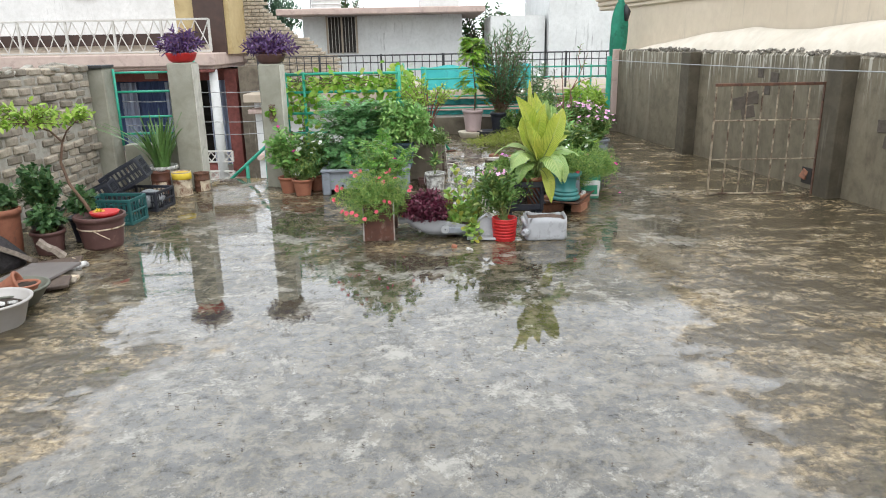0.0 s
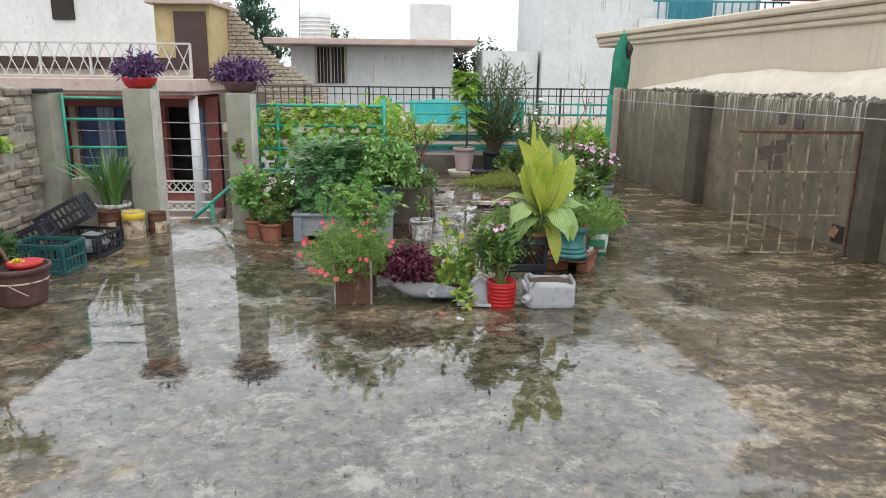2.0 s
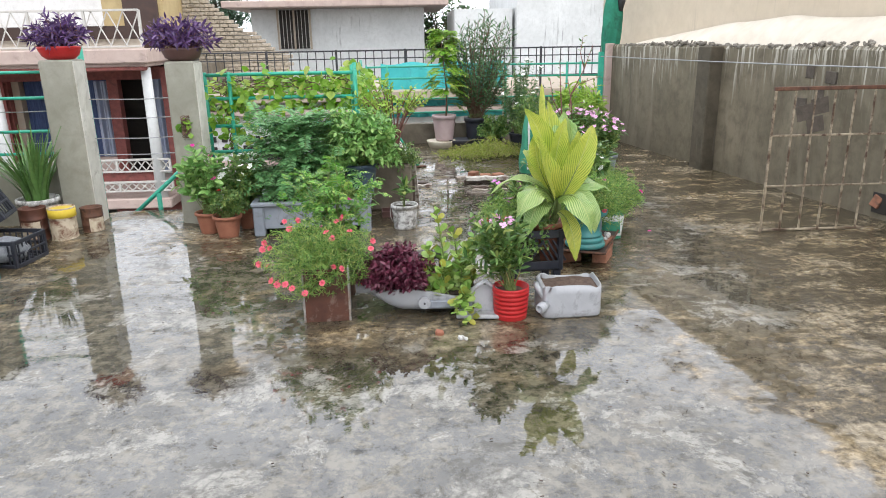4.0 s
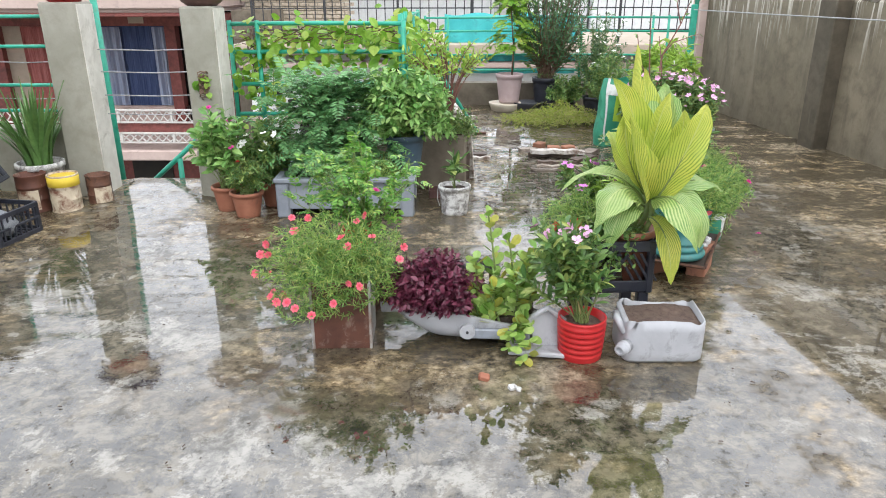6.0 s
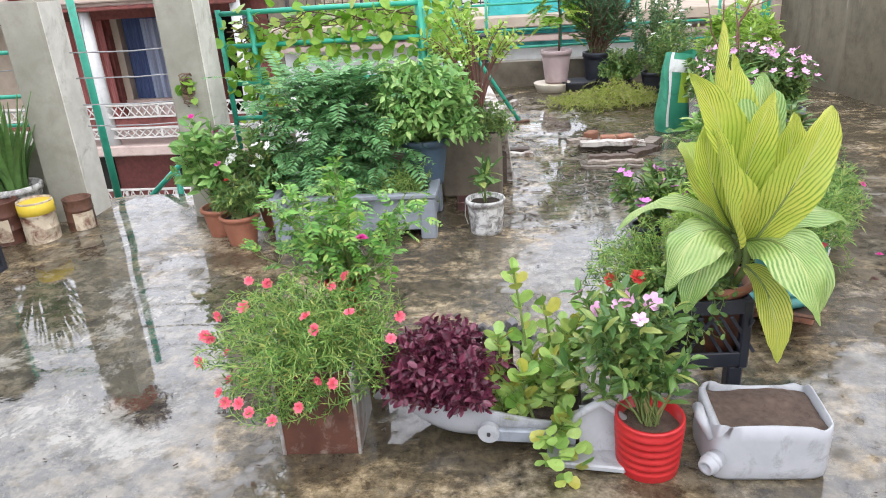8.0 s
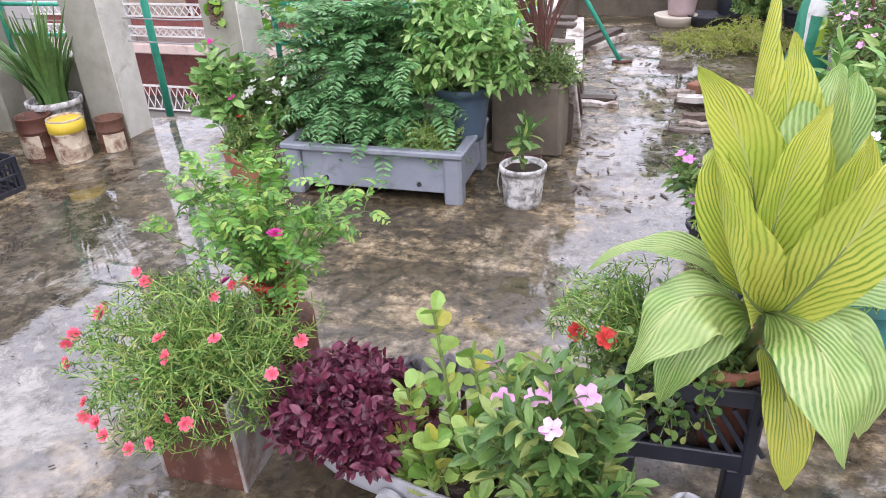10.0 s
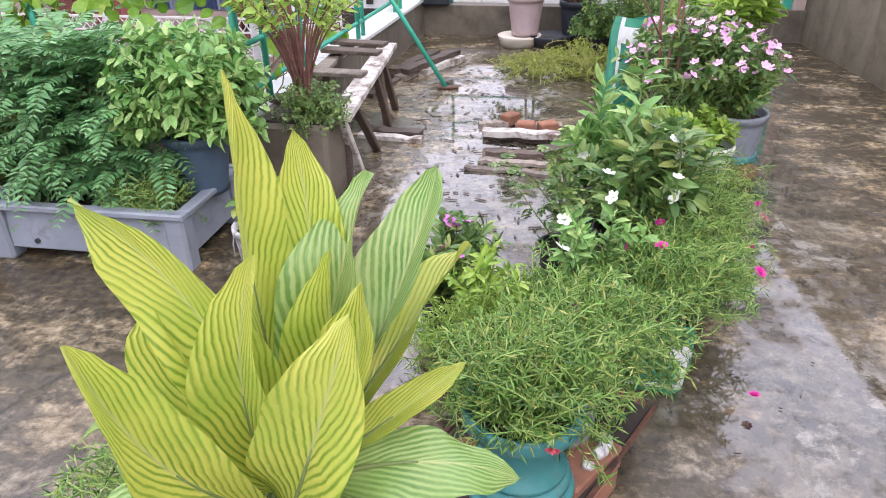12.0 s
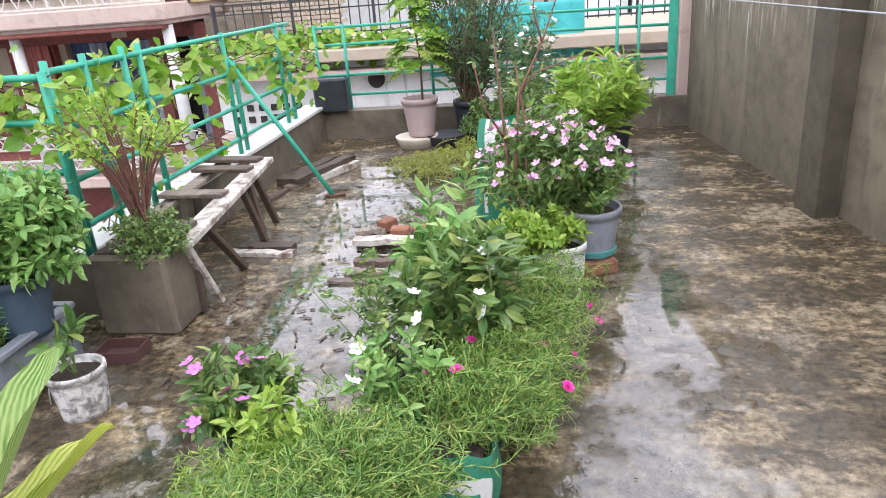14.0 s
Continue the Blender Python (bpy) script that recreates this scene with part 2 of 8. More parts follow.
def floor_stuff():
    m, n, l, p = shader("wet_concrete")
    nt = m.node_tree
    col, mid, fine, crust = floor_colour(nt, 0.0)
    l.new(col, p.inputs["Base Color"])
    l.new(ramp(nt, mid, [(0.35, 0.30), (0.62, 0.11)]), p.inputs["Roughness"])
    p.inputs["Specular IOR Level"].default_value = 0.8
    bump(nt, fine, 0.8, 0.006, p)
    return m


def water_stuff():
    """A film of rain water, a mirror coat over the silt that it stands on."""
    m, n, l, p = shader("rain_water")
    nt = m.node_tree
    def op(kind, a, b=0.0):
        k = n.new("ShaderNodeMath")
        k.operation = kind
        for i, s in ((0, a), (1, b)):
            if hasattr(s, "is_linked"):
                l.new(s, k.inputs[i])
            else:
                k.inputs[i].default_value = s
        return k.outputs[0]
    at = n.new("ShaderNodeAttribute")
    at.attribute_name = "depth"
    deep = n.new("ShaderNodeMapRange")
    deep.inputs["From Min"].default_value, deep.inputs["From Max"].default_value = 0.0, 0.006
    l.new(at.outputs["Fac"], deep.inputs["Value"])
    col, mid, fine, crust = floor_colour(nt, deep.outputs[0])
    l.new(col, p.inputs["Base Color"])
    p.inputs["Roughness"].default_value = 0.6
    p.inputs["Specular IOR Level"].default_value = 0.1
    bump(nt, fine, 0.25, 0.003, p)
    speck = ramp(nt, tex_noise(nt, 13.0, 14, 0.85, 0.1), [(0.40, 0.4), (0.485, 1.0)])
    shallow = ramp(nt, deep.outputs[0], [(0.0, 0.55), (0.35, 1.0)])
    sheet = ramp(nt, tex_noise(nt, 0.9, 6, 0.6, 0.4), [(0.38, 0.72), (0.60, 1.0)])
    weight = op("MULTIPLY", op("MULTIPLY", op("MULTIPLY", speck, sheet), shallow), op("SUBTRACT", 1.0, op("MULTIPLY", crust, 0.4)))
    l.new(weight, p.inputs["Coat Weight"])
    p.inputs["Coat IOR"].default_value = WATER_GLOSS
    p.inputs["Coat Roughness"].default_value = 0.01
    # rings of raindrops over a light chop
    tc = n.new("ShaderNodeTexCoord")
    vo = n.new("ShaderNodeTexVoronoi")
    vo.inputs["Scale"].default_value = 1.3
    l.new(tc.outputs["Object"], vo.inputs["Vector"])
    d = vo.outputs["Distance"]
    rings = op("MULTIPLY", op("SINE", op("MULTIPLY", d, 70.0)), op("POWER", 2.718, op("MULTIPLY", d, -9.0)))
    chop = tex_noise(nt, 13, 4, 0.55, 0.4, (1.0, 1.4, 1.0))
    calm = ramp(nt, tex_noise(nt, 1.1, 3, 0.5), [(0.38, 0.25), (0.62, 1.0)])
    h = op("ADD", op("MULTIPLY", rings, 0.45), op("MULTIPLY", chop, calm))
    b = n.new("ShaderNodeBump")
    b.inputs["Strength"].default_value, b.inputs["Distance"].default_value = 0.04, 0.012
    l.new(h, b.inputs["Height"])
    l.new(b.outputs[0], p.inputs["Coat Normal"])
    return m


def dripping_wall(name):
    """Olive-brown cement with blotches, and pale lime runs that start at the top."""
    m, n, l, p = shader(name)
    nt = m.node_tree
    f1 = tex_noise(nt, 1.1, 10, 0.68, 0.4)
    f2 = tex_noise(nt, 6, 10, 0.72, 0.2)
    col = ramp(nt, f1, [(0.34, (0.108, 0.092, 0.06)), (0.66, (0.205, 0.174, 0.12))])
    col = blend(nt, ramp(nt, f2, [(0.46, 0.0), (0.72, 0.75)]), col, (0.07, 0.056, 0.033))
    soft = tex_noise(nt, 1.6, 8, 0.65, 0.6, (1.0, 1.6, 0.4))
    col = blend(nt, ramp(nt, soft, [(0.50, 0.0), (0.68, 0.4)]), col, (0.27, 0.24, 0.18))
    col = blend(nt, ramp(nt, tex_noise(nt, 2.2, 8, 0.7, 0.5, (1.0, 2.0, 0.35)), [(0.54, 0.0), (0.68, 0.55)]), col, (0.075, 0.058, 0.036))
    sep = n.new("ShaderNodeSeparateXYZ")
    tc = n.new("ShaderNodeTexCoord")
    l.new(tc.outputs["Object"], sep.inputs[0])
    # how far each run reaches down
    reach = n.new("ShaderNodeMath")
    reach.operation = "MULTIPLY_ADD"
    l.new(tex_noise(nt, 5.5, 5, 0.7, 0.0, (1.0, 1.6, 0.05)), reach.inputs[0])
    reach.inputs[1].default_value = -1.85
    l.new(sep.outputs[2], reach.inputs[2])
    down = ramp(nt, reach.outputs[0], [(0.0, 0.0), (0.22, 0.35), (0.42, 1.0)])
    thin = ramp(nt, tex_noise(nt, 7.5, 4, 0.62, 0.35, (1.0, 2.6, 0.16)), [(0.515, 0.0), (0.56, 0.95)])
    runs = blend(nt, 1.0, thin, down, "MULTIPLY")
    col = blend(nt, runs, col, (0.50, 0.475, 0.40))
    l.new(col, p.inputs["Base Color"])
    p.inputs["Roughness"].default_value = 0.72
    bump(nt, tex_noise(nt, 40, 8, 0.7), 0.4, 0.004, p)
    return m


WATER_GLOSS = 2.2
FLOOR, WATER = floor_stuff(), water_stuff()
CONCRETE = stained_wall("grey_render", (0.112, 0.092, 0.067), (0.195, 0.165, 0.125), (0.055, 0.044, 0.03), (0.46, 0.43, 0.37))
LIMED = dripping_wall("lime_streaked_cement")
PILLAR = stained_wall("pillar_cement", (0.26, 0.255, 0.205), (0.37, 0.36, 0.30), (0.19, 0.18, 0.14), (0.20, 0.19, 0.15))
PALE_SIDE = surface("pale_cement", (0.50, 0.48, 0.42), (0.68, 0.66, 0.60), 6, 0.8, (0.24, 0.22, 0.17), 0.60, 3, fine=0.4)
MORTAR = surface("mortar", (0.30, 0.28, 0.24), (0.44, 0.42, 0.37), 14, 0.9, (0.12, 0.11, 0.09), 0.62, fine=0.6, dist=0.008)
BRICK = surface("old_brick", (0.24, 0.205, 0.16), (0.40, 0.35, 0.28), 16, 0.85, (0.10, 0.085, 0.06), 0.62, 6, 0.6, 0.006, spread=0.35)
RED_BRICK = surface("red_brick", (0.22, 0.095, 0.055), (0.34, 0.16, 0.10), 18, 0.8, (0.09, 0.06, 0.045), 0.6, 9, 0.5, 0.005, spread=0.2)
WHITE = stained_wall("whitewash", (0.60, 0.61, 0.60), (0.70, 0.71, 0.70), (0.50, 0.51, 0.49), (0.27, 0.27, 0.26))
CREAM = stained_wall("cream_paint", (0.58, 0.49, 0.37), (0.65, 0.555, 0.43), (0.53, 0.445, 0.335), (0.46, 0.39, 0.30))
PALE = surface("pale_plaster", (0.62, 0.55, 0.45), (0.74, 0.68, 0.58), 5, 0.8, (0.6, 0.55, 0.46), 0.62, fine=0.4, dist=0.01)
PINK = surface("pink_plaster", (0.44, 0.335, 0.295), (0.54, 0.43, 0.38), 4, 0.75, (0.30, 0.23, 0.20), 0.62, fine=0.15)
ROSE = surface("red_paint", (0.16, 0.042, 0.036), (0.27, 0.085, 0.07), 9, 0.6, (0.10, 0.035, 0.03), 0.6)
BEIGE = surface("beige_wall", (0.36, 0.30, 0.23), (0.46, 0.39, 0.31), 3, 0.8, (0.36, 0.31, 0.25), 0.62)
YELLOW = surface("ochre_wall", (0.42, 0.32, 0.16), (0.52, 0.41, 0.22), 4, 0.8, (0.35, 0.25, 0.1), 0.62)
# near-black colour that stands for the shade inside openings
INSIDE_SHADE = surface("inside_shade", (0.02, 0.018, 0.016), (0.04, 0.035, 0.03), 6, 0.8)
BROWN = surface("brown_door", (0.045, 0.025, 0.02), (0.08, 0.045, 0.035), 6, 0.5)
BLUE = surface("blue_curtain", (0.03, 0.05, 0.13), (0.10, 0.14, 0.27), 9, 0.85, stretch=(4, 4, 0.2), fine=0.0)
RED_CURTAIN = surface("red_curtain", (0.25, 0.06, 0.055), (0.48, 0.20, 0.18), 9, 0.85, stretch=(4, 4, 0.2), fine=0.0)
PALEBLUE = surface("pale_curtain", (0.25, 0.30, 0.42), (0.42, 0.46, 0.56), 9, 0.85, stretch=(4, 4, 0.2), fine=0.0)
GREEN = surface("green_paint", (0.02, 0.30, 0.20), (0.05, 0.42, 0.29), 12, 0.35, (0.10, 0.16, 0.11), 0.66, 14, 0.15, 0.001)
WIRE = surface("wire", (0.25, 0.26, 0.26), (0.42, 0.43, 0.43), 20, 0.45, metal=0.6, fine=0)
IRON = surface("black_iron", (0.018, 0.018, 0.02), (0.045, 0.045, 0.05), 14, 0.5, fine=0.2)
WHITE_IRON = surface("white_iron", (0.48, 0.46, 0.43), (0.60, 0.58, 0.54), 10, 0.5, (0.4, 0.3, 0.22), 0.68)
RUST = surface("rusty_cream_iron", (0.28, 0.225, 0.155), (0.42, 0.355, 0.26), 16, 0.6, (0.07, 0.038, 0.022), 0.50, 9, 0.5, 0.003)
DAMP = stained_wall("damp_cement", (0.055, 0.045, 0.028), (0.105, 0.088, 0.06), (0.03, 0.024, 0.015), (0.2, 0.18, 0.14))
RUST_DARK = surface("rust", (0.075, 0.03, 0.018), (0.17, 0.08, 0.045), 18, 0.6, (0.03, 0.015, 0.01), 0.55, 9, 0.5, 0.003)


# ---- the roof terrace: floor, water, parapets ----
SLAB_LEFT, SLAB_BACK, RAIL_Y, FAR_Y = -4.3, -4.0, 8.35, 12.4
PUDDLES = [  # hollows: x, y to x, y, radius
    (-0.1, -1.0, -0.12, 2.8, 1.62), (-0.95, 4.2, 0.55, 4.3, 1.15), (0.7, 4.4, 1.0, 5.2, 0.55), (1.1, 4.6, 1.40, 5.8, 0.34),
    (-2.35, 8.3, -2.15, 5.2, 0.38), (-1.8, 6.5, -1.3, 4.3, 0.86), (-0.6, 5.45, -0.15, 5.85, 0.30),
    (2.38, 11.6, 2.24, 8.8, 0.24), (2.24, 8.8, 2.09, 7.2, 0.32), (2.09, 7.2, 1.66, 5.6, 0.46), (1.66, 5.6, 1.25, 4.5, 0.42),
    (0.62, 11.2, 0.70, 8.3, 0.50), (0.70, 8.3, 0.42, 6.7, 0.34), (1.1, 6.2, 1.7, 8.2, 0.12),
    (-1.5, 7.0, -1.1, 6.2, 0.18),
]


def threshold(x, y):
    """The floor rises a little to the head of the stairs: tilt added to mirror more sky."""
    k = np.clip((y - 6.9) / 1.45, 0, 1)
    w = np.clip((x + 3.0) / 0.4, 0, 1) * np.clip((-1.76 - x) / 0.35, 0, 1)
    return 0.036 * k * k * (3 - 2 * k) * w * w * (3 - 2 * w)


def floor_height(x, y):
    d = np.full_like(x, 9.0)
    for x0, y0, x1, y1, r in PUDDLES:
        ux, uy = x1 - x0, y1 - y0
        k = np.clip(((x - x0) * ux + (y - y0) * uy) / (ux * ux + uy * uy), 0, 1)
        d = np.minimum(d, np.hypot(x - x0 - k * ux, y - y0 - k * uy) - r)
    s = np.clip(d / 0.42, -1.2, 1)
    return threshold(x, y) + 0.0002 + 0.0066 * s + 0.0036 * fbm(x, y * 1.3, 1.3, 7, 5) + 0.0034 * fbm(x, y * 1.2, 7, 5, 6) + 0.0018 * fbm(x, y, 22, 2, 7)


def floor_sheet(x0, x1, y0, y1, step):
    xs = np.linspace(x0, x1, int(round((x1 - x0) / step)) + 1)
    ys = np.linspace(y0, y1, int(round((y1 - y0) / step)) + 1)
    x, y = np.meshgrid(xs, ys, indexing="ij")
    return np.stack([x, y, floor_height(x, y)], 2)


g = Geo()
g.grid(floor_sheet(SLAB_LEFT, 5.9, SLAB_BACK, 2.0, 0.06))
g.grid(floor_sheet(SLAB_LEFT, 5.9, 2.0, RAIL_Y, 0.02))
g.grid(floor_sheet(-0.7, 5.9, RAIL_Y, FAR_Y + 0.1, 0.025))
solid("floor", g, FLOOR, "wet stained concrete roof floor with dark algae blotches", "floor", "structure", True)
g = Geo()
g.box((0.8, (SLAB_BACK + RAIL_Y) / 2, -0.18), (10.2, RAIL_Y - SLAB_BACK, 0.3))
g.box((2.6, (RAIL_Y + FAR_Y + 0.2) / 2, -0.18), (6.6, FAR_Y + 0.2 - RAIL_Y, 0.3))
solid("roof_slab", g, CONCRETE, "grey concrete roof slab under the floor", "slab", "structure")


def water_sheet(x0, x1, y0, y1, step):
    """The water's level where it stands over the floor: points, faces, depths."""
    p = floor_sheet(x0, x1, y0, y1, step)
    level = threshold(p[..., 0], p[..., 1])
    depth = level - p[..., 2]
    a, b = depth.shape
    i, j = np.meshgrid(np.arange(a - 1), np.arange(b - 1), indexing="ij")
    wet = np.maximum.reduce([depth[:-1, :-1], depth[1:, :-1], depth[:-1, 1:], depth[1:, 1:]]) > -0.002
    q = (i * b + j)[wet]
    p[..., 2] = level
    return p.reshape(-1, 3), np.stack([q, q + b, q + b + 1, q + 1], 1), depth.ravel()


g, depths = Geo(), []
for span in ((SLAB_LEFT, 5.9, SLAB_BACK, RAIL_Y, 0.03), (-0.5, 5.9, RAIL_Y, FAR_Y, 0.03)):
    v, f, d = water_sheet(*span)
    g.v.append(v)
    g.f.append(f + g.n)
    g.n += len(v)
    depths.append(d)
me = g.mesh("water", True)
me.attributes.new("depth", "FLOAT", "POINT").data.foreach_set("value", np.concatenate(depths).astype(np.float32))
tagged(part("water", me, WATER), "shallow rain puddles on the concrete floor", "water", "", "structure")

# ---- the tall grey wall, slightly skewed ----
SKEW = math.degrees(math.atan2(0.155, 1))
WALL_RIGHT = pose(3.05, 12.62, 0, 0, 0, SKEW)  # local -y runs along the wall, +x is its back


PATCH = surface("dark_patch", (0.06, 0.05, 0.04), (0.12, 0.10, 0.08), 20, 0.8, fine=0.8, dist=0.008)
CRUMBLE = surface("crumbled_mortar", (0.14, 0.125, 0.10), (0.30, 0.275, 0.235), 14, 0.9, (0.06, 0.05, 0.04), 0.58, 9, 0.7, 0.008)


def wall_right():
    root = thing("wall_right", WALL_RIGHT, "grey cement wall with pale drips and a crumbling top", "wall", kind="structure")
    r = rng(3)
    ys = np.linspace(-17.0, 0, 171)
    top = 1.385 + 0.012 * fbm(ys, ys * 0, 1.5, 4, 8)
    g = Geo()
    prof = []
    for y, t in zip(ys, top):
        prof.append([(0, y, -0.3), (0, y, 0.6), (0, y, t - 0.03), (0.02, y, t), (0.22, y, t), (0.22, y, -0.3)])
    g.grid(np.array(prof)[:, ::-1])
    part("render_coat", g, LIMED, root)
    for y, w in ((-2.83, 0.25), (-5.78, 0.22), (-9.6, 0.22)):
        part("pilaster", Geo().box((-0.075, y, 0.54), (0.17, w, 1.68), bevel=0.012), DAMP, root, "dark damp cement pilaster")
    part("end_pier", Geo().box((-0.03, -0.08, 0.55), (0.14, 0.2, 1.7), bevel=0.01), PINK, root, "pinkish cement pier at the corner")
    # crumbled mortar along the top
    g = Geo()
    for _ in range(1500):
        y, s = r.uniform(-13, -0.5), r.uniform(0.010, 0.034)
        z = 1.372 + r.uniform(0, 0.055) * (0.6 + 0.4 * math.sin(y * 2.3))
        g.box((r.uniform(0.0, 0.15), y, z), (s * r.uniform(0.8, 1.6), s * r.uniform(1, 2.4), s), pose(0, 0, 0, *r.uniform(-25, 25, 3)), 0.012)
    tagged(part("crumbled_mortar", g, CRUMBLE, root, "crumbled grey mortar lumps"), kind="stuff")
    # pale plaster heaped behind
    us = np.linspace(0, 1, 9)
    hgt = 1.40 + 0.27 * np.clip((-ys - 0.3) / 3.2, 0, 1) + 0.05 * fbm(ys, ys * 0, 0.7, 3, 21)
    edge = 0.06 + 0.05 * fbm(ys, ys * 0, 1.6, 4, 22)
    pts = [[(e + (0.36 - e) * u, y, 1.33 + (h - 1.33) * math.sin(u * 1.45) ** 0.6) for u in us] for y, h, e in zip(ys, hgt, edge)]
    part("plaster_slope", Geo().grid(np.array(pts)[:, ::-1]), PALE, root, "pale plaster slope smoothed over the wall", True)
    # hole at the foot, its shade a dark plate on the wall, with a broken brick in it
    part("drain_recess", Geo().box((0.0, -5.36, 0.14), (0.02, 0.16, 0.17), bevel=0.003), INSIDE_SHADE, root, "square drain hole, its shade a dark plate")
    part("brick", Geo().box((-0.005, -5.33, 0.15), (0.05, 0.08, 0.1), pose(0, 0, 0, 20, 10, 15), 0.006), RED_BRICK, root, "broken red brick")
    for y, z in ((-4.35, 1.16), (-4.5, 0.98), (-4.28, 0.86), (-4.62, 1.12), (-6.48, 0.88), (-6.3, 0.76), (-6.4, 0.62), (-6.68, 0.86), (-6.64, 0.7), (-6.76, 0.56), (-6.54, 0.54), (-6.86, 0.78), (-7.02, 0.5), (-6.86, 0.42), (-7.12, 0.7)):
        part("patch", Geo().box((-0.002, y, z), (0.022, r.uniform(0.1, 0.17), r.uniform(0.07, 0.12)), pose(0, 0, 0, r.uniform(-6, 6), 0, 0), 0.004), PATCH, root, "rough darker mortar patch")
    return root


wall_right()


def cream_house():
    root = thing("cream_house", WALL_RIGHT, "cream painted neighbouring house with a moulded cornice", "house")
    part("wall", Geo().box((2.4, -9.7, -0.9), (4.0, 21.6, 6.4), bevel=0.02), CREAM, root)
    for z, d, h in ((2.30, 0.14, 0.09), (2.21, 0.09, 0.09), (2.13, 0.05, 0.07)):
        part("cornice_moulding", Geo().box((2.4 - d / 2, -1.9, z), (4.0 + d, 7.3, h), bevel=0.02), CREAM, root)
    part("wall", Geo().box((2.5, -13.0, 2.55), (3.9, 15.0, 0.5), bevel=0.02), CREAM, root)
    return root


cream_house()

# ---- pillars and the brick wall ----
for x, y, w, d, h in ((-3.80, 8.02, 0.26, 0.26, 1.36), (-2.845, 8.025, 0.27, 0.25, 1.40), (-1.87, 8.03, 0.235, 0.26, 1.37)):
    g = Geo().box((0, 0, h / 2 - 0.15), (w, d, h + 0.3), bevel=0.015)
    ob = solid("pillar", g, PILLAR, "grey cement gate pillar with worn edges", "pillar", "structure", at=Matrix.Translation((x, y, 0)))
    # a thin paler panel on the right face of two pillars
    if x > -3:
        part("whitewashed_face", Geo().box((w / 2 + 0.002, 0, h / 2), (0.008, d - 0.03, h - 0.03), bevel=0.003), PALE_SIDE, ob, "paler right side")
solid("cap_stone", Geo().box((-3.83, 8.0, 1.375), (0.34, 0.30, 0.03)), IRON, "dark flat slab lying on a pillar", "slab", "structure")

g = Geo()
g.box((-3.14 - 0.16, 8.12, 0.17), (0.64, 0.18, 0.66))
solid("low_wall", g, PILLAR, "low cement wall under the green rails", "wall", "structure")
g = Geo().box((-1.07, 8.42, 0.0), (1.25, 0.16, 0.7))
g.box((-0.62, 10.42, 0.0), (0.2, 4.15, 0.68))
solid("parapet_side", g, CONCRETE, "low grey parapet below the side railing", "parapet", "structure")
solid("parapet_coping", Geo().box((-0.62, 10.42, 0.355), (0.24, 4.1, 0.03)), WHITE, "white coping on the side parapet", "coping", "structure")
solid("parapet_far", Geo().box((1.2, 12.5, 0.0), (3.9, 0.2, 0.6)), CONCRETE, "low grey parapet at the end of the roof", "parapet", "structure")
solid("parapet_back", Geo().box((0.8, -3.9, 0.5), (10.0, 0.2, 1.2)), CONCRETE, "plain grey parapet behind", "parapet", "structure")

# stairs down between the pillars
for i in range(6):
    g = Geo().box((-2.32, 8.52 + 0.28 * i, -0.12 - 0.18 * i - 0.09), (0.9, 0.3, 0.18), bevel=0.01)
    solid("step", g, CONCRETE, "wet concrete stair step going down", "step", "structure")


# ---- rails ----
def railing(label, bars, posts, material, name="railing", r=0.016):
    root = thing(name, (0, 0, 0), label, "railing")
    for pts in bars:
        part("rail", Geo().tube(pts, r, 8), material, root, smooth=True)
    for pts in posts:
        part("post", Geo().tube(pts, r * 1.15, 8), material, root, smooth=True)
    return root


railing("green painted pipe rails between two pillars",
        [[(-3.66, 8.1, z), (-2.98, 8.12, z)] for z in (1.30, 1.09, 0.81, 0.62)],
        [[(-3.645, 8.08, 0.49), (-3.645, 8.08, 1.34)]], GREEN, r=0.013)
root = thing("wire_fence", (0, 0, 0), "thin grey wires strung between pillars", "fence")
for z in (1.07, 0.91, 0.74, 0.6):
    part("wire", Geo().tube([(-2.72, 8.10, z), (-2.3, 8.11, z - 0.01), (-1.98, 8.12, z)], 0.0045, 5), WIRE, root)
for z in (0.98, 0.71):
    part("wire", Geo().tube([(-3.62, 8.15, z), (-3.3, 8.15, z - 0.01), (-2.98, 8.15, z)], 0.004, 5), WIRE, root)
TOP = 1.24
railing("green painted pipe railing with a climbing vine",
        [[(-1.79, 8.35, z), (-1.1, 8.35, z + 0.005), (-0.48, 8.36, z)] for z in (1.235, 1.03, 0.79, 0.56)],
        [[(x, 8.35, 0.35), (x, 8.35, 1.26)] for x in (-1.79, -1.58, -0.47)] + [[(-0.50, 8.42, 0.35), (-0.50, 8.42, 1.30)]], GREEN)
side = lambda y, z: (-0.5 - 0.026 * (y - 8.4), y, z)
root = railing("green painted pipe railing along the stairwell",
               [[side(8.4, z), side(10.4, z - 0.015), side(11.9, z - 0.03)] for z in (1.25, 0.98, 0.73, 0.5)],
               [[side(y, 0.37), side(y, h)] for y, h in ((8.72, 1.3), (9.08, 1.3), (9.25, 1.3), (10.4, 1.26), (10.53, 1.05), (11.55, 1.25), (11.75, 1.22))], GREEN)
part("brace", Geo().tube([(-0.55, 10.42, 1.08), (0.12, 10.42, 0.02)], 0.018, 8), GREEN, root, "slanting green brace", True)
part("foot_plate", Geo().box((0.14, 10.42, 0.012), (0.16, 0.05, 0.02), pose(0, 0, 0, 0, 0, 15)), RUST_DARK, root, "rusty foot plate")
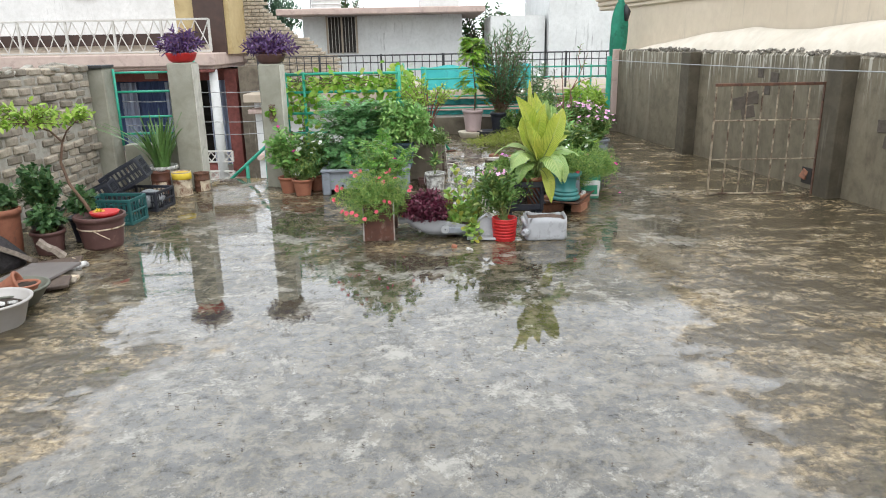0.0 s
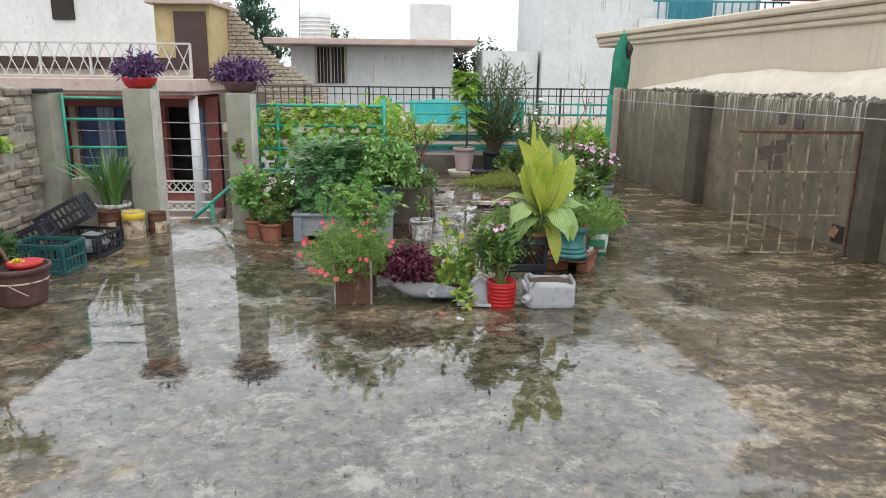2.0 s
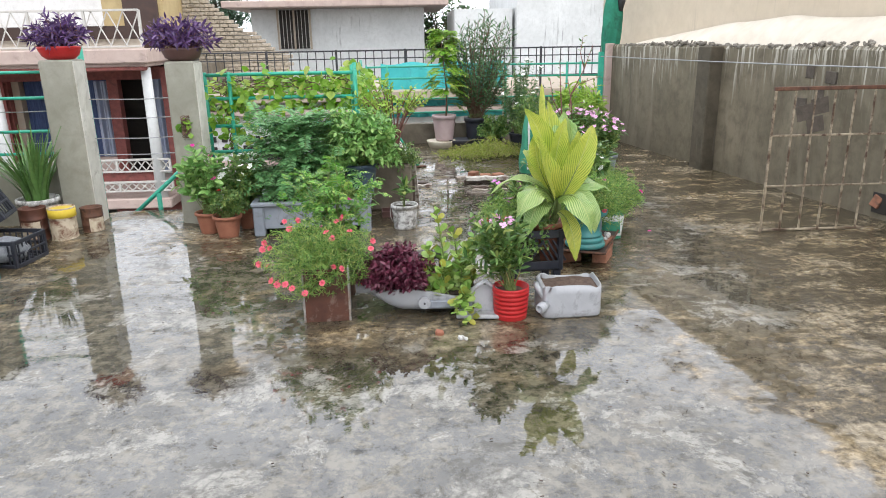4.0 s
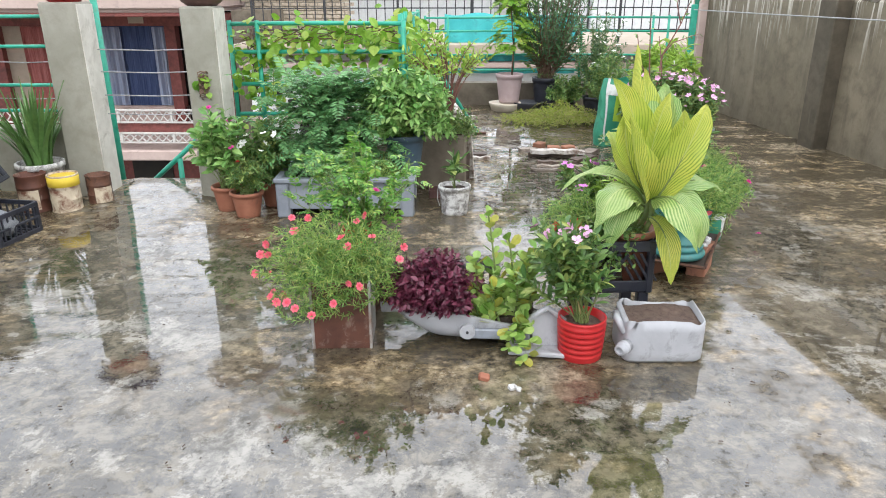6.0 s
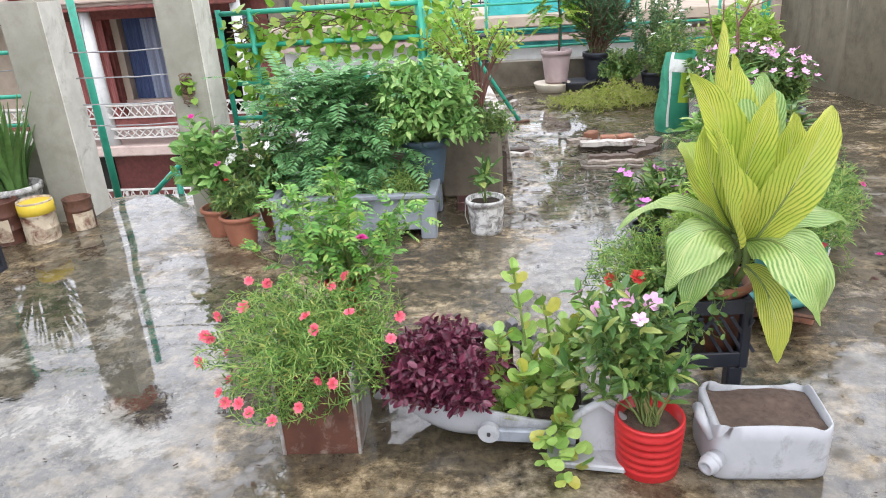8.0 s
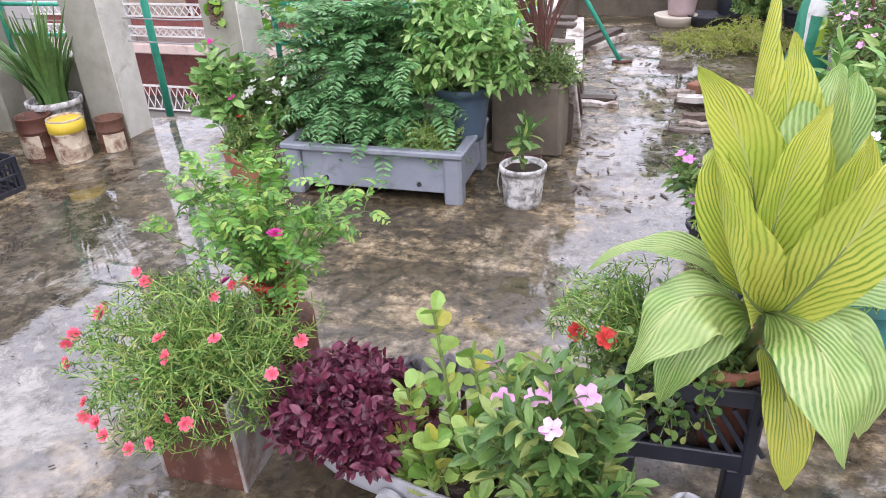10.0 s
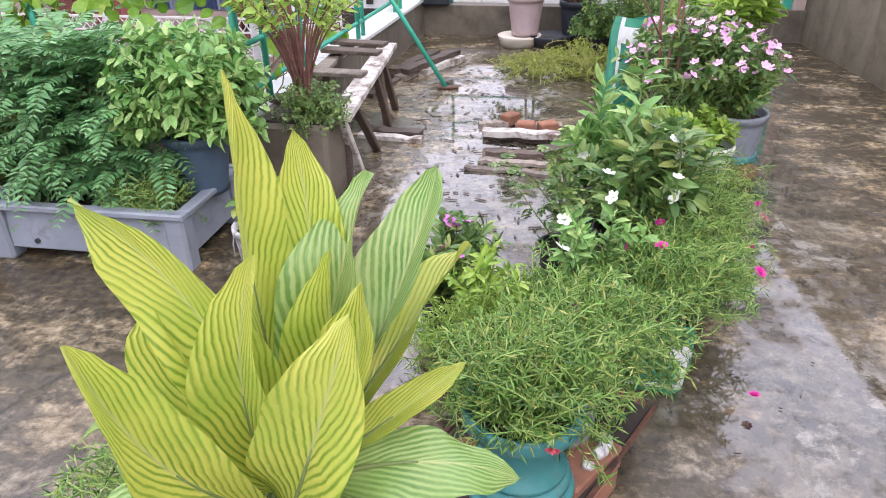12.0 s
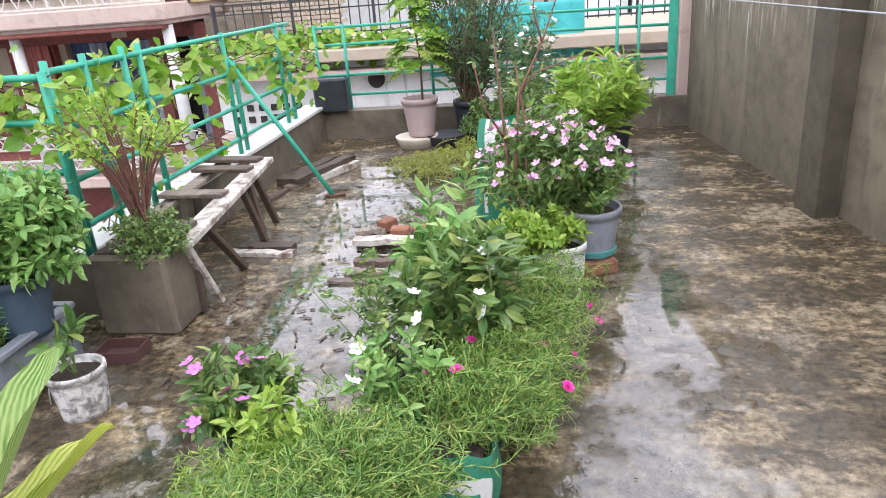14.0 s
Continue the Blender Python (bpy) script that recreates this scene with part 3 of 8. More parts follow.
root = railing("green pipe railing on the far parapet",
               [[(-0.55, 12.5, z), (1.2, 12.5, z + 0.01), (3.0, 12.5, z)] for z in (0.45, 0.65, 0.95, 1.12)],
               [[(x, 12.5, 0.29), (x, 12.5, 1.15)] for x in (-0.55, -0.25, 0.62, 1.5, 2.42, 2.62)], GREEN, r=0.014)
part("gate_post", Geo().box((2.93, 12.5, 0.78), (0.08, 0.05, 1.0)), GREEN, root)
railing("green slanting stair handrail", [[(-2.70, 8.5, -0.10), (-2.10, 8.5, 0.41)]],
        [[(-2.37, 8.5, -0.4), (-2.37, 8.5, 0.165)], [(-2.12, 8.5, -0.4), (-2.12, 8.5, 0.38)]], GREEN, "handrail", 0.02)
solid("drain_pipe", Geo().tube([(-2.91, 8.565, -0.3), (-2.912, 8.566, 0.6), (-2.915, 8.567, 1.5)], 0.027, 10), GREEN, "green painted upright pipe rising behind a pillar", "pipe", smooth=True)
pts = [(3.0 + 0.155 * s, 12.35 - s, 1.22 - 0.035 * math.sin(math.pi * s / 11) + 0.012 * s) for s in np.linspace(0, 11, 14)]
solid("clothes_line", Geo().tube([(p[0] - 0.12 - 0.03 * i, p[1], p[2]) for i, p in enumerate(pts)], 0.006, 5), WIRE, "pale clothes line strung along the wall", "line")


def iron_gate():
    root = thing("iron_gate", pose(3.80, 7.05, 0.0, 0, 0, 179), "rusty cream iron gate standing open against the wall", "gate")
    w, h = 1.07, 1.11
    bar = lambda a, b, s=0.017: Geo().box(((a[0] + b[0]) / 2, 0, (a[1] + b[1]) / 2), (abs(a[0] - b[0]) + s, s, abs(a[1] - b[1]) + s), bevel=0.003)
    part("top_bar", bar((0, h), (w, h), 0.028), RUST_DARK, root, "dark rusty top bar")
    part("bottom_bar", bar((0.26, 0.02), (w, 0.02)), RUST, root)
    part("cross_bar", bar((0, 0.37), (w, 0.37), 0.013), RUST, root)
    part("cross_bar", bar((0, 0.76), (w, 0.76), 0.015), RUST, root)
    part("hinge_stile", bar((0, 0.02), (0, h), 0.035), RUST_DARK, root, "rusty hinge stile")
    part("outer_stile", bar((w, 0.0), (w, h)), RUST, root)
    for i in range(1, 7):
        x = w * i / 7
        part("bar", bar((x, 0.37 if i < 2 else 0.02), (x, h), 0.014), RUST, root)
    for x, z in ((0.83, 0.93), (0.72, 0.98), (0.74, 0.84)):
        part("patch_plate", Geo().box((x, 0.0, z), (0.13, 0.006, 0.12), pose(0, 0, 0, 0, 12, 0)), PATCH, root, "torn rusty sheet scrap")
    part("post", Geo().box((-0.05, 0.02, 0.6), (0.06, 0.06, 1.25)), RUST_DARK, root)
    return root


iron_gate()

# ---- streets and houses around ----
GROUND = surface("street_ground", (0.10, 0.095, 0.08), (0.18, 0.17, 0.15), 0.3, 0.8, (0.06, 0.09, 0.03), 0.55, 0.05, fine=0)
STREET = -4.2
g = Geo().add([(-900, -900, STREET), (900, -900, STREET), (900, 900, STREET), (-900, 900, STREET)], [(0, 1, 2, 3)])
solid("ground", g, GROUND, "grey street ground between the houses", "ground", "structure")
solid("building_below", Geo().box((0.8, 2.1, -2.3), (9.4, 12.0, 3.8)), CONCRETE, "grey storey under the roof terrace", "house", "structure")
solid("building_below", Geo().box((2.6, 10.3, -2.3), (5.8, 4.4, 3.8)), CONCRETE, "grey storey under the roof terrace", "house", "structure")


def lattice(root, x0, x1, y, z0, z1, material, cell=0.22, name="lattice_rail"):
    rail = part(name, Geo().box(((x0 + x1) / 2, y, z1), (x1 - x0, 0.06, 0.05)), material, root)
    g = Geo()
    n = int((x1 - x0) / cell)
    for i in range(n):
        a = x0 + (x1 - x0) * i / n
        b = x0 + (x1 - x0) * (i + 1) / n
        g.tube([(a, y, z0 + 0.02), (b, y, z1 - 0.02)], 0.016, 4)
        g.tube([(b, y, z0 + 0.02), (a, y, z1 - 0.02)], 0.016, 4)
    part("lattice", g, material, rail)
    part("bottom_rail", Geo().box(((x0 + x1) / 2, y, z0), (x1 - x0, 0.05, 0.04)), material, rail)
    m = max(2, int((x1 - x0) / 1.25) + 1)
    for i in range(m):
        x = x0 + (x1 - x0) * i / (m - 1)
        part("post", Geo().box((x, y, (z0 + z1) / 2), (0.06, 0.06, z1 - z0)), material, rail)
    return rail


def curtain(root, x0, x1, y, z0, z1, material):
    xs = np.linspace(x0, x1, 40)
    wave = y + 0.05 * np.sin(xs * 34) + 0.03 * np.sin(xs * 61 + 1)
    p = np.stack([np.stack([xs, wave, np.full(40, z)], 1) for z in (z1, (z0 + z1) / 2, z0)])
    return part("curtain", Geo().grid(p), material, root, smooth=True)


def pink_house():
    root = thing("pink_house", (0, 0, 0), "pink and red two-storey house with lattice balconies", "house")
    # roof slab with mouldings
    g = Geo().box((-11.3, 23.3, 1.23), (10.5, 7.4, 0.34), bevel=0.03)
    g.box((-11.3, 23.3, 1.02), (10.3, 7.1, 0.1), bevel=0.03)
    part("roof", g, PINK, root)
    part("moulding", Geo().box((-11.3, 19.9, 0.93), (10.2, 0.4, 0.09), bevel=0.03), ROSE, root)
    # upper storey, recessed
    for x0, x1 in ((-16.5, -11.75), (-11.0, -10.8)):
        part("wall", Geo().box(((x0 + x1) / 2, 23.0, -0.7), (x1 - x0, 0.3, 3.2)), BEIGE, root)
    for x, w in ((-11.38, 0.75), (-6.2, 0.35), (-13.2, 0.5), (-8.15, 0.3)):
        part("red_pier", Geo().box((x, 21.5 if x > -7 else 22.8, -0.7), (w, 0.3, 3.2)), ROSE, root, "dull red painted pier")
    part("lintel", Geo().box((-10.2, 22.7, 0.72), (8.6, 0.25, 0.34)), ROSE, root, "dull red lintel band")
    part("number_plate", Geo().box((-9.0, 22.55, 0.74), (0.42, 0.03, 0.24)), BEIGE, root, "small pale number plate")
    # dark sheet in place of the unlit room
    part("inside", Geo().box((-10.8, 24.0, -0.7), (11, 0.1, 3.2)), INSIDE_SHADE, root)
    curtain(root, -10.75, -8.3, 23.1, -2.2, 0.6, BLUE)
    curtain(root, -10.2, -9.7, 23.0, -2.2, 0.5, PALEBLUE)
    curtain(root, -8.8, -8.45, 23.0, -2.2, 0.5, PALEBLUE)
    curtain(root, -12.2, -11.05, 22.5, -2.2, 0.55, RED_CURTAIN)
    curtain(root, -7.5, -6.9, 23.2, -2.2, 0.6, PALEBLUE)
    part("wall", Geo().box((-10.0, 22.9, -1.95), (4.0, 0.2, 0.6)), PINK, root)
    for x in (-6.28, -9.95, -13.4):
        part("column", Geo().tube([(x, 20.05, -2.3), (x, 20.05, 0.95)], [0.15, 0.12], 12), WHITE, root, "white round column", True)
    part("balcony_slab", Geo().box((-11.3, 21.7, -2.42), (10.6, 3.7, 0.26), bevel=0.03), PINK, root)
    lattice(root, -16.5, -5.95, 19.95, -1.60, -1.30, WHITE_IRON, 0.20)
    lattice(root, -16.5, -5.95, 19.95, -2.10, -1.87, WHITE_IRON, 0.20)
    part("kick_board", Geo().box((-11.3, 20.05, -1.735), (10.2, 0.03, 0.26)), ROSE, root, "dark red board behind the lattice")
    # lower storey
    part("wall", Geo().box((-11.3, 21.6, -3.5), (10.4, 0.3, 2.0)), ROSE, root)
    for x in (-8.6, -11.5):
        # no opening: the shade indoors is a near-black box
        part("window", Geo().box((x, 21.43, -3.35), (1.1, 0.06, 1.1)), INSIDE_SHADE, root, "window with the room's shade as a dark pane")
    lattice(root, -16.5, -5.95, 20.0, -4.1, -3.45, WHITE_IRON)
    part("wall", Geo().box((-5.35, 21.9, -1.6), (0.9, 2.2, 5.2)), CONCRETE, root, "grey side wall")
    # roof terrace
    lattice(root, -16.5, -6.2, 19.85, 1.45, 2.28, WHITE_IRON, 0.36, "terrace_rail")
    part("brown_board", Geo().box((-11.3, 20.0, 1.78), (10.0, 0.04, 0.3)), BROWN, root, "dark brown board behind the rail")
    part("yellow_board", Geo().box((-11.3, 20.2, 1.62), (10.0, 0.04, 0.5)), PALE, root, "pale board behind the rail")
    part("penthouse_wall", Geo().box((-6.65, 22.0, 2.35), (1.5, 2.4, 2.0)), YELLOW, root, "ochre rooftop room")
    part("door", Geo().box((-6.45, 20.76, 2.25), (0.85, 0.06, 1.8)), BROWN, root, "dark brown door")
    part("penthouse_roof", Geo().box((-6.65, 21.9, 3.38), (1.75, 2.8, 0.12), bevel=0.02), PINK, root)
    part("wall", Geo().box((-13.0, 25.5, 3.2), (12.0, 0.4, 4.0)), WHITE, root, "tall white wall behind the terrace")
    # again a near-black box for the shade behind the window
    part("window", Geo().box((-12.0, 25.25, 4.0), (0.7, 0.1, 1.6)), INSIDE_SHADE, root)
    return root


pink_house()


def brick_gable():
    root = thing("brick_gable", (0, 0, 0), "bare brick parapet wall stepping down", "wall", kind="structure")
    g = Geo()
    r = rng(12)
    for row in range(44):
        z = -1.0 + row * 0.105
        x1 = -3.2 if z < 1.1 else (-3.2 - (z - 1.1) * 1.6 if z < 2.15 else -4.9 - (z - 2.15) * 0.8)
        x = -5.9 - (row % 2) * 0.12
        while x < x1:
            g.box((x + 0.12, 22.5, z), (0.225, 0.22, 0.088), bevel=0.01)
            x += 0.24
    part("bricks", g, BRICK, root)
    pts = [(-5.95, -4.2), (-3.2, -4.2), (-3.2, 1.05), (-4.8, 2.1), (-5.9, 3.4), (-5.95, 3.4)]
    v = [(x, 22.46, z) for x, z in pts] + [(x, 22.54, z) for x, z in pts]
    n = len(pts)
    g = Geo().add(v, [tuple(range(n)), tuple(range(2 * n - 1, n - 1, -1))] + [(i, (i + 1) % n + 0, (i + 1) % n + n, i + n) for i in range(n)])
    part("mortar_bed", g, MORTAR, root)
    return root


brick_gable()


def middle_house():
    root = thing("grey_house", (0, 0, 0), "weathered white house with a black iron roof fence", "house")
    part("wall", Geo().box((1.3, 21.2, -1.9), (12.6, 4.0, 4.4)), WHITE, root)
    part("slab", Geo().box((1.3, 20.9, 0.25), (12.8, 4.8, 0.22), bevel=0.02), BEIGE, root, "weathered cornice slab")
    part("slab", Geo().box((1.3, 20.9, -0.1), (12.7, 4.5, 0.12), bevel=0.02), PINK, root, "pinkish lower slab")
    # hole, vents and doorway are dark solids on the wall, coloured as shade
    part("round_hole", Geo().tube([(-1.62, 19.22, -0.3), (-1.62, 19.15, -0.3)], 0.17, 20), INSIDE_SHADE, root, "round ventilation hole, its shade a dark disc")
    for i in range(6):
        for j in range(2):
            part("vent", Geo().box((-4.6 + i * 0.26, 19.18, -0.75 - j * 0.24), (0.13, 0.06, 0.13)), INSIDE_SHADE, root)
    part("door", Geo().box((-3.4, 19.17, -1.9), (1.0, 0.06, 2.0)), INSIDE_SHADE, root)
    part("band", Geo().box((1.3, 19.1, -1.35), (12.6, 0.25, 0.16), bevel=0.02), PINK, root)
    fence = part("iron_fence", Geo().box((0.9, 19.2, 1.26), (11.4, 0.04, 0.035)), IRON, root, "black iron fence")
    part("bottom_rail", Geo().box((0.9, 19.2, 0.62), (11.4, 0.04, 0.03)), IRON, fence)
    part("upper_rail", Geo().box((0.9, 19.2, 1.08), (11.4, 0.03, 0.025)), IRON, fence)
    for i in range(58):
        x = -4.75 + i * 0.195
        part("baluster", Geo().box((x, 19.2, 0.92), (0.022, 0.022, 0.68)), IRON, fence)
    for i in range(8):
        part("post", Geo().box((-4.8 + i * 1.63, 19.2, 0.8), (0.05, 0.05, 0.98)), IRON, fence)
    return root


middle_house()


def white_house():
    root = thing("white_house", (0, 0, 0), "low white house with a flat overhanging roof slab", "house")
    part("wall", Geo().box((-2.3, 33.0, -0.8), (6.5, 6.0, 6.9)), WHITE, root)
    part("roof", Geo().box((-2.25, 32.6, 2.78), (8.1, 8.0, 0.24), bevel=0.03), PINK, root, "stained overhanging roof slab")
    # dark box painted as the unlit inside, bars in front
    win = part("window", Geo().box((-3.95, 29.97, 1.92), (1.2, 0.1, 1.4)), INSIDE_SHADE, root, "barred window, the shade behind it a dark pane")
    for x in (-4.55, -3.95, -3.35):
        part("frame", Geo().box((x, 29.9, 1.92), (0.07, 0.08, 1.45)), BEIGE, win)
    for i in range(9):
        part("bar", Geo().box((-4.5 + i * 0.138, 29.88, 1.92), (0.02, 0.02, 1.4)), WHITE_IRON, win)
    part("chimney", Geo().box((0.02, 31.0, 3.6), (1.65, 1.6, 1.45), bevel=0.03), WHITE, root, "white stained roof block")
    tank = part("water_tank", Geo().lathe([(0.62, 0), (0.65, 0.05), (0.65, 1.15), (0.3, 1.4), (0.2, 1.45)], 20, (-5.0, 33, 2.9)), WHITE, root, "white ribbed water tank", True)
    for i in range(6):
        part("rib", Geo().lathe([(0.66, 0), (0.69, 0.02), (0.69, 0.05), (0.66, 0.07)], 20, (-5.0, 33, 3.05 + i * 0.17)), WHITE, tank)
    part("mast", Geo().tube([(-5.35, 31, 2.9), (-5.3, 31, 4.9), (-5.0, 31, 5.05)], 0.025, 6), WIRE, root)
    return root


white_house()
TEAL = surface("teal_paint", (0.03, 0.19, 0.24), (0.06, 0.27, 0.33), 5, 0.6, (0.03, 0.1, 0.12), 0.65)


def tower_house():
    root = thing("tall_white_house", (0, 0, 0), "tall white stained house with a teal balcony", "house")
    part("wall", Geo().box((8.2, 32.0, 2.5), (8.0, 8.0, 13.4)), WHITE, root)
    part("wall", Geo().box((3.05, 30.4, -0.8), (2.1, 4.0, 6.6)), WHITE, root)
    part("balcony_wall", Geo().box((11.0, 27.6, 3.3), (6.8, 0.25, 0.7)), WHITE, root)
    part("balcony_slab", Geo().box((11.0, 28.0, 2.9), (7.0, 1.6, 0.2)), WHITE, root)
    part("shutter", Geo().box((9.6, 27.95, 4.7), (1.6, 0.1, 2.2)), TEAL, root, "teal slatted shutter")
    for i in range(16):
        part("baluster", Geo().box((8.3 + i * 0.3, 27.6, 3.95), (0.05, 0.05, 0.6)), TEAL, root)
    part("rail", Geo().box((10.6, 27.6, 4.28), (5.0, 0.07, 0.07)), TEAL, root)
    part("canopy", Geo().box((13.6, 27.6, 4.5), (3.0, 1.6, 0.12), pose(0, 0, 0, 14, 0, 0)), ROSE, root, "faded red canopy")
    return root


tower_house()


# ---- plant tools ----
OVAL = (np.array([(0, 0, 0), (0.22, 0, 0.0), (0.22, 0.36, 0.05), (0.22, -0.36, 0.05), (0.55, 0, -0.03), (0.55, 0.5, 0.03), (0.55, -0.5, 0.03),
                  (0.84, 0, -0.09), (0.84, 0.28, -0.05), (0.84, -0.28, -0.05), (1, 0, -0.16)]),
        [[0, 1, 2], [0, 3, 1], [1, 4, 5, 2], [1, 3, 6, 4], [4, 7, 8, 5], [4, 6, 9, 7], [7, 10, 8], [7, 9, 10]])
LANCE = (np.array([(0, 0, 0), (0.3, 0.5, 0.04), (0.3, -0.5, 0.04), (0.3, 0, 0), (0.7, 0.38, -0.04), (0.7, -0.38, -0.04), (0.7, 0, -0.06), (1, 0, -0.16)]),
         [[0, 3, 1], [0, 2, 3], [3, 6, 4, 1], [3, 2, 5, 6], [6, 7, 4], [6, 5, 7]])
NEEDLE = (np.array([(0, 0, 0), (0.5, 0.5, 0.0), (0.5, -0.25, 0.06), (0.5, -0.25, -0.06), (1, 0, 0)]),
          [[0, 1, 2], [0, 2, 3], [0, 3, 1], [4, 2, 1], [4, 3, 2], [4, 1, 3]])
ROUND = (np.array([(0, 0, 0), (0.3, 0.36, 0.03), (0.3, -0.36, 0.03), (0.3, 0, 0), (0.68, 0.52, 0.08), (0.68, -0.52, 0.08), (0.68, 0, 0.02), (0.92, 0.3, 0.09), (0.92, -0.3, 0.09), (1, 0, 0.06)]),
         [[0, 3, 1], [0, 2, 3], [3, 6, 4, 1], [3, 2, 5, 6], [6, 9, 7, 4], [6, 5, 8, 9]])


def unit(a):
    a = np.asarray(a, float)
    return a / np.maximum(np.linalg.norm(a, axis=-1, keepdims=True), 1e-9)


def turns(d, up):
    """Frames whose x axis is d and whose z axis leans to up."""
    d = unit(d)
    up = np.broadcast_to(np.asarray(up, float), d.shape)
    side = np.cross(up, d)
    bad = np.linalg.norm(side, axis=1) < 1e-3
    side[bad] = (1, 0, 0)
    side = unit(side)
    return np.stack([d, side, np.cross(d, side)], 2)


def curves(base, tips, lift, n, r, wander=0.03):
    """Bent stems from base (m,3) to tips (m,3): (m,n,3)."""
    t = np.linspace(0, 1, n)[None, :, None]
    mid = (base + tips) / 2 + np.array([0, 0, 1.0]) * lift[:, None] if hasattr(lift, "__len__") else (base + tips) / 2 + np.array([0, 0, lift])
    mid = mid + r.normal(0, wander, mid.shape)
    return base[:, None] * (1 - t) ** 2 + 2 * mid[:, None] * t * (1 - t) + tips[:, None] * t ** 2


def stem_geo(cs, r0, r1, sides=4):
    g = Geo()
    for c in cs:
        g.tube([tuple(p) for p in c], list(np.linspace(r0, r1, len(c))), sides, False)
    return g


def leaves_on(cs, per, start, size, shape, r, lean=0.5, flat=0.6, droop=0.0, pairs=False, end=1.0):
    """Leaves along stems. size (length, width); lean: how far they follow the stem; flat: how far they face up."""
    g = Geo()
    m, n, _ = cs.shape
    ts = np.linspace(start, end, per)
    pos, dirs = [], []
    for k, t in enumerate(ts):
        tt = np.clip(t + r.normal(0, 0.25 / per, m), 0, 1)
        x = tt * (n - 1)
        i = np.minimum(x.astype(int), n - 2)
        f = (x - i)[:, None]
        ar = np.arange(m)
        p = cs[ar, i] * (1 - f) + cs[ar, i + 1] * f
        tan = unit(cs[ar, i + 1] - cs[ar, i])
        a = k * (1.57 if pairs else 2.4) + r.uniform(-0.4, 0.4, m) + ar * 1.7
        ref = np.where(np.abs(tan[:, 2:3]) > 0.9, np.array([[1.0, 0, 0]]), np.array([[0, 0, 1.0]]))
        s1 = unit(np.cross(tan, ref))
        s2 = np.cross(tan, s1)
        for sgn in ((1, -1) if pairs else (1,)):
            out = (s1 * np.cos(a)[:, None] + s2 * np.sin(a)[:, None]) * sgn
            d = out + tan * lean + np.array([0, 0, -droop]) + r.normal(0, 0.15, out.shape)
            pos.append(p)
            dirs.append(d)
    pos, dirs = np.concatenate(pos), np.concatenate(dirs)
    up = np.array([0, 0, 1.0]) * flat + r.normal(0, 0.35, dirs.shape)
    s = r.uniform(0.65, 1.15, len(pos))
    L, W = size
    g.spread(*shape, turns(dirs, up), pos, np.stack([s * L, s * W, s * L], 1))
    return g


def dome(r, n, c, rad, low=-0.2, shell=0.55):
    """Random points in the outer part of an ellipsoid."""
    d = unit(r.normal(0, 1, (n * 6, 3)))
    d = d[d[:, 2] > low][:n]
    k = r.uniform(shell, 1, (len(d), 1)) ** 0.7
    return np.asarray(c) + d * k * np.asarray(rad)


def rooted(r, tips, c, rad):
    a, k = r.uniform(0, 6.28, len(tips)), np.sqrt(r.uniform(0, 1, len(tips))) * rad
    return np.stack([c[0] + k * np.cos(a), c[1] + k * np.sin(a), np.full(len(tips), c[2])], 1)


def bush(root, seed, base, base_r, c, rad, n, per, size, shape, leaf, stem=None, start=0.35, lean=0.6, flat=0.6, low=-0.2,
         lift=0.05, pairs=False, thick=0.003, droop=0.0, shell=0.55, name="foliage", wander=0.03):
    """A bush: stems from base to an ellipsoid, with leaves."""
    r = rng(seed)
    tips = dome(r, n, c, rad, low, shell)
    cs = curves(rooted(r, tips, base, base_r), tips, lift, 7, r, wander)
    part(name, leaves_on(cs, per, start, size, shape, r, lean, flat, droop, pairs), leaf, root)
    if stem:
        tagged(part("stem", stem_geo(cs, thick, thick * 0.5), stem, root), kind="stuff" if n > 40 else "")
    return tips


def pinnate(root, seed, cs, pairs_n, size, shape, leaf, stem, thick=0.0025, start=0.2, name="frond"):
    """Feathered leaves: leaflets in pairs on each curve."""
    r = rng(seed)
    m, n, _ = cs.shape
    pos, dirs, ups, sc = [], [], [], []
    for t in np.linspace(start, 0.98, pairs_n):
        x = t * (n - 1)
        i = min(int(x), n - 2)
        p = cs[:, i] * (1 - x + i) + cs[:, i + 1] * (x - i)
        tan = unit(cs[:, i + 1] - cs[:, i])
        side = unit(np.cross(tan, np.array([0, 0, 1.0])) + 1e-6)
        nrm = np.cross(side, tan)
        for sgn in (1, -1):
            pos.append(p)
            dirs.append(side * sgn + tan * 0.55 + r.normal(0, 0.1, p.shape))
            ups.append(nrm + r.normal(0, 0.2, p.shape))
            sc.append(np.full(m, math.sin(math.pi * (0.18 + 0.75 * t)) ** 0.7) * r.uniform(0.8, 1.1, m))
    pos, dirs, ups, sc = (np.concatenate(a) for a in (pos, dirs, ups, sc))
    d = unit(dirs)
    side = unit(np.cross(ups, d))
    fr = np.stack([d, side, np.cross(d, side)], 2)
    g = Geo().spread(*shape, fr, pos, np.stack([sc * size[0], sc * size[1], sc * size[0]], 1))
    part(name, g, leaf, root)
    if stem:
        part("stem", stem_geo(cs, thick, thick * 0.4), stem, root)


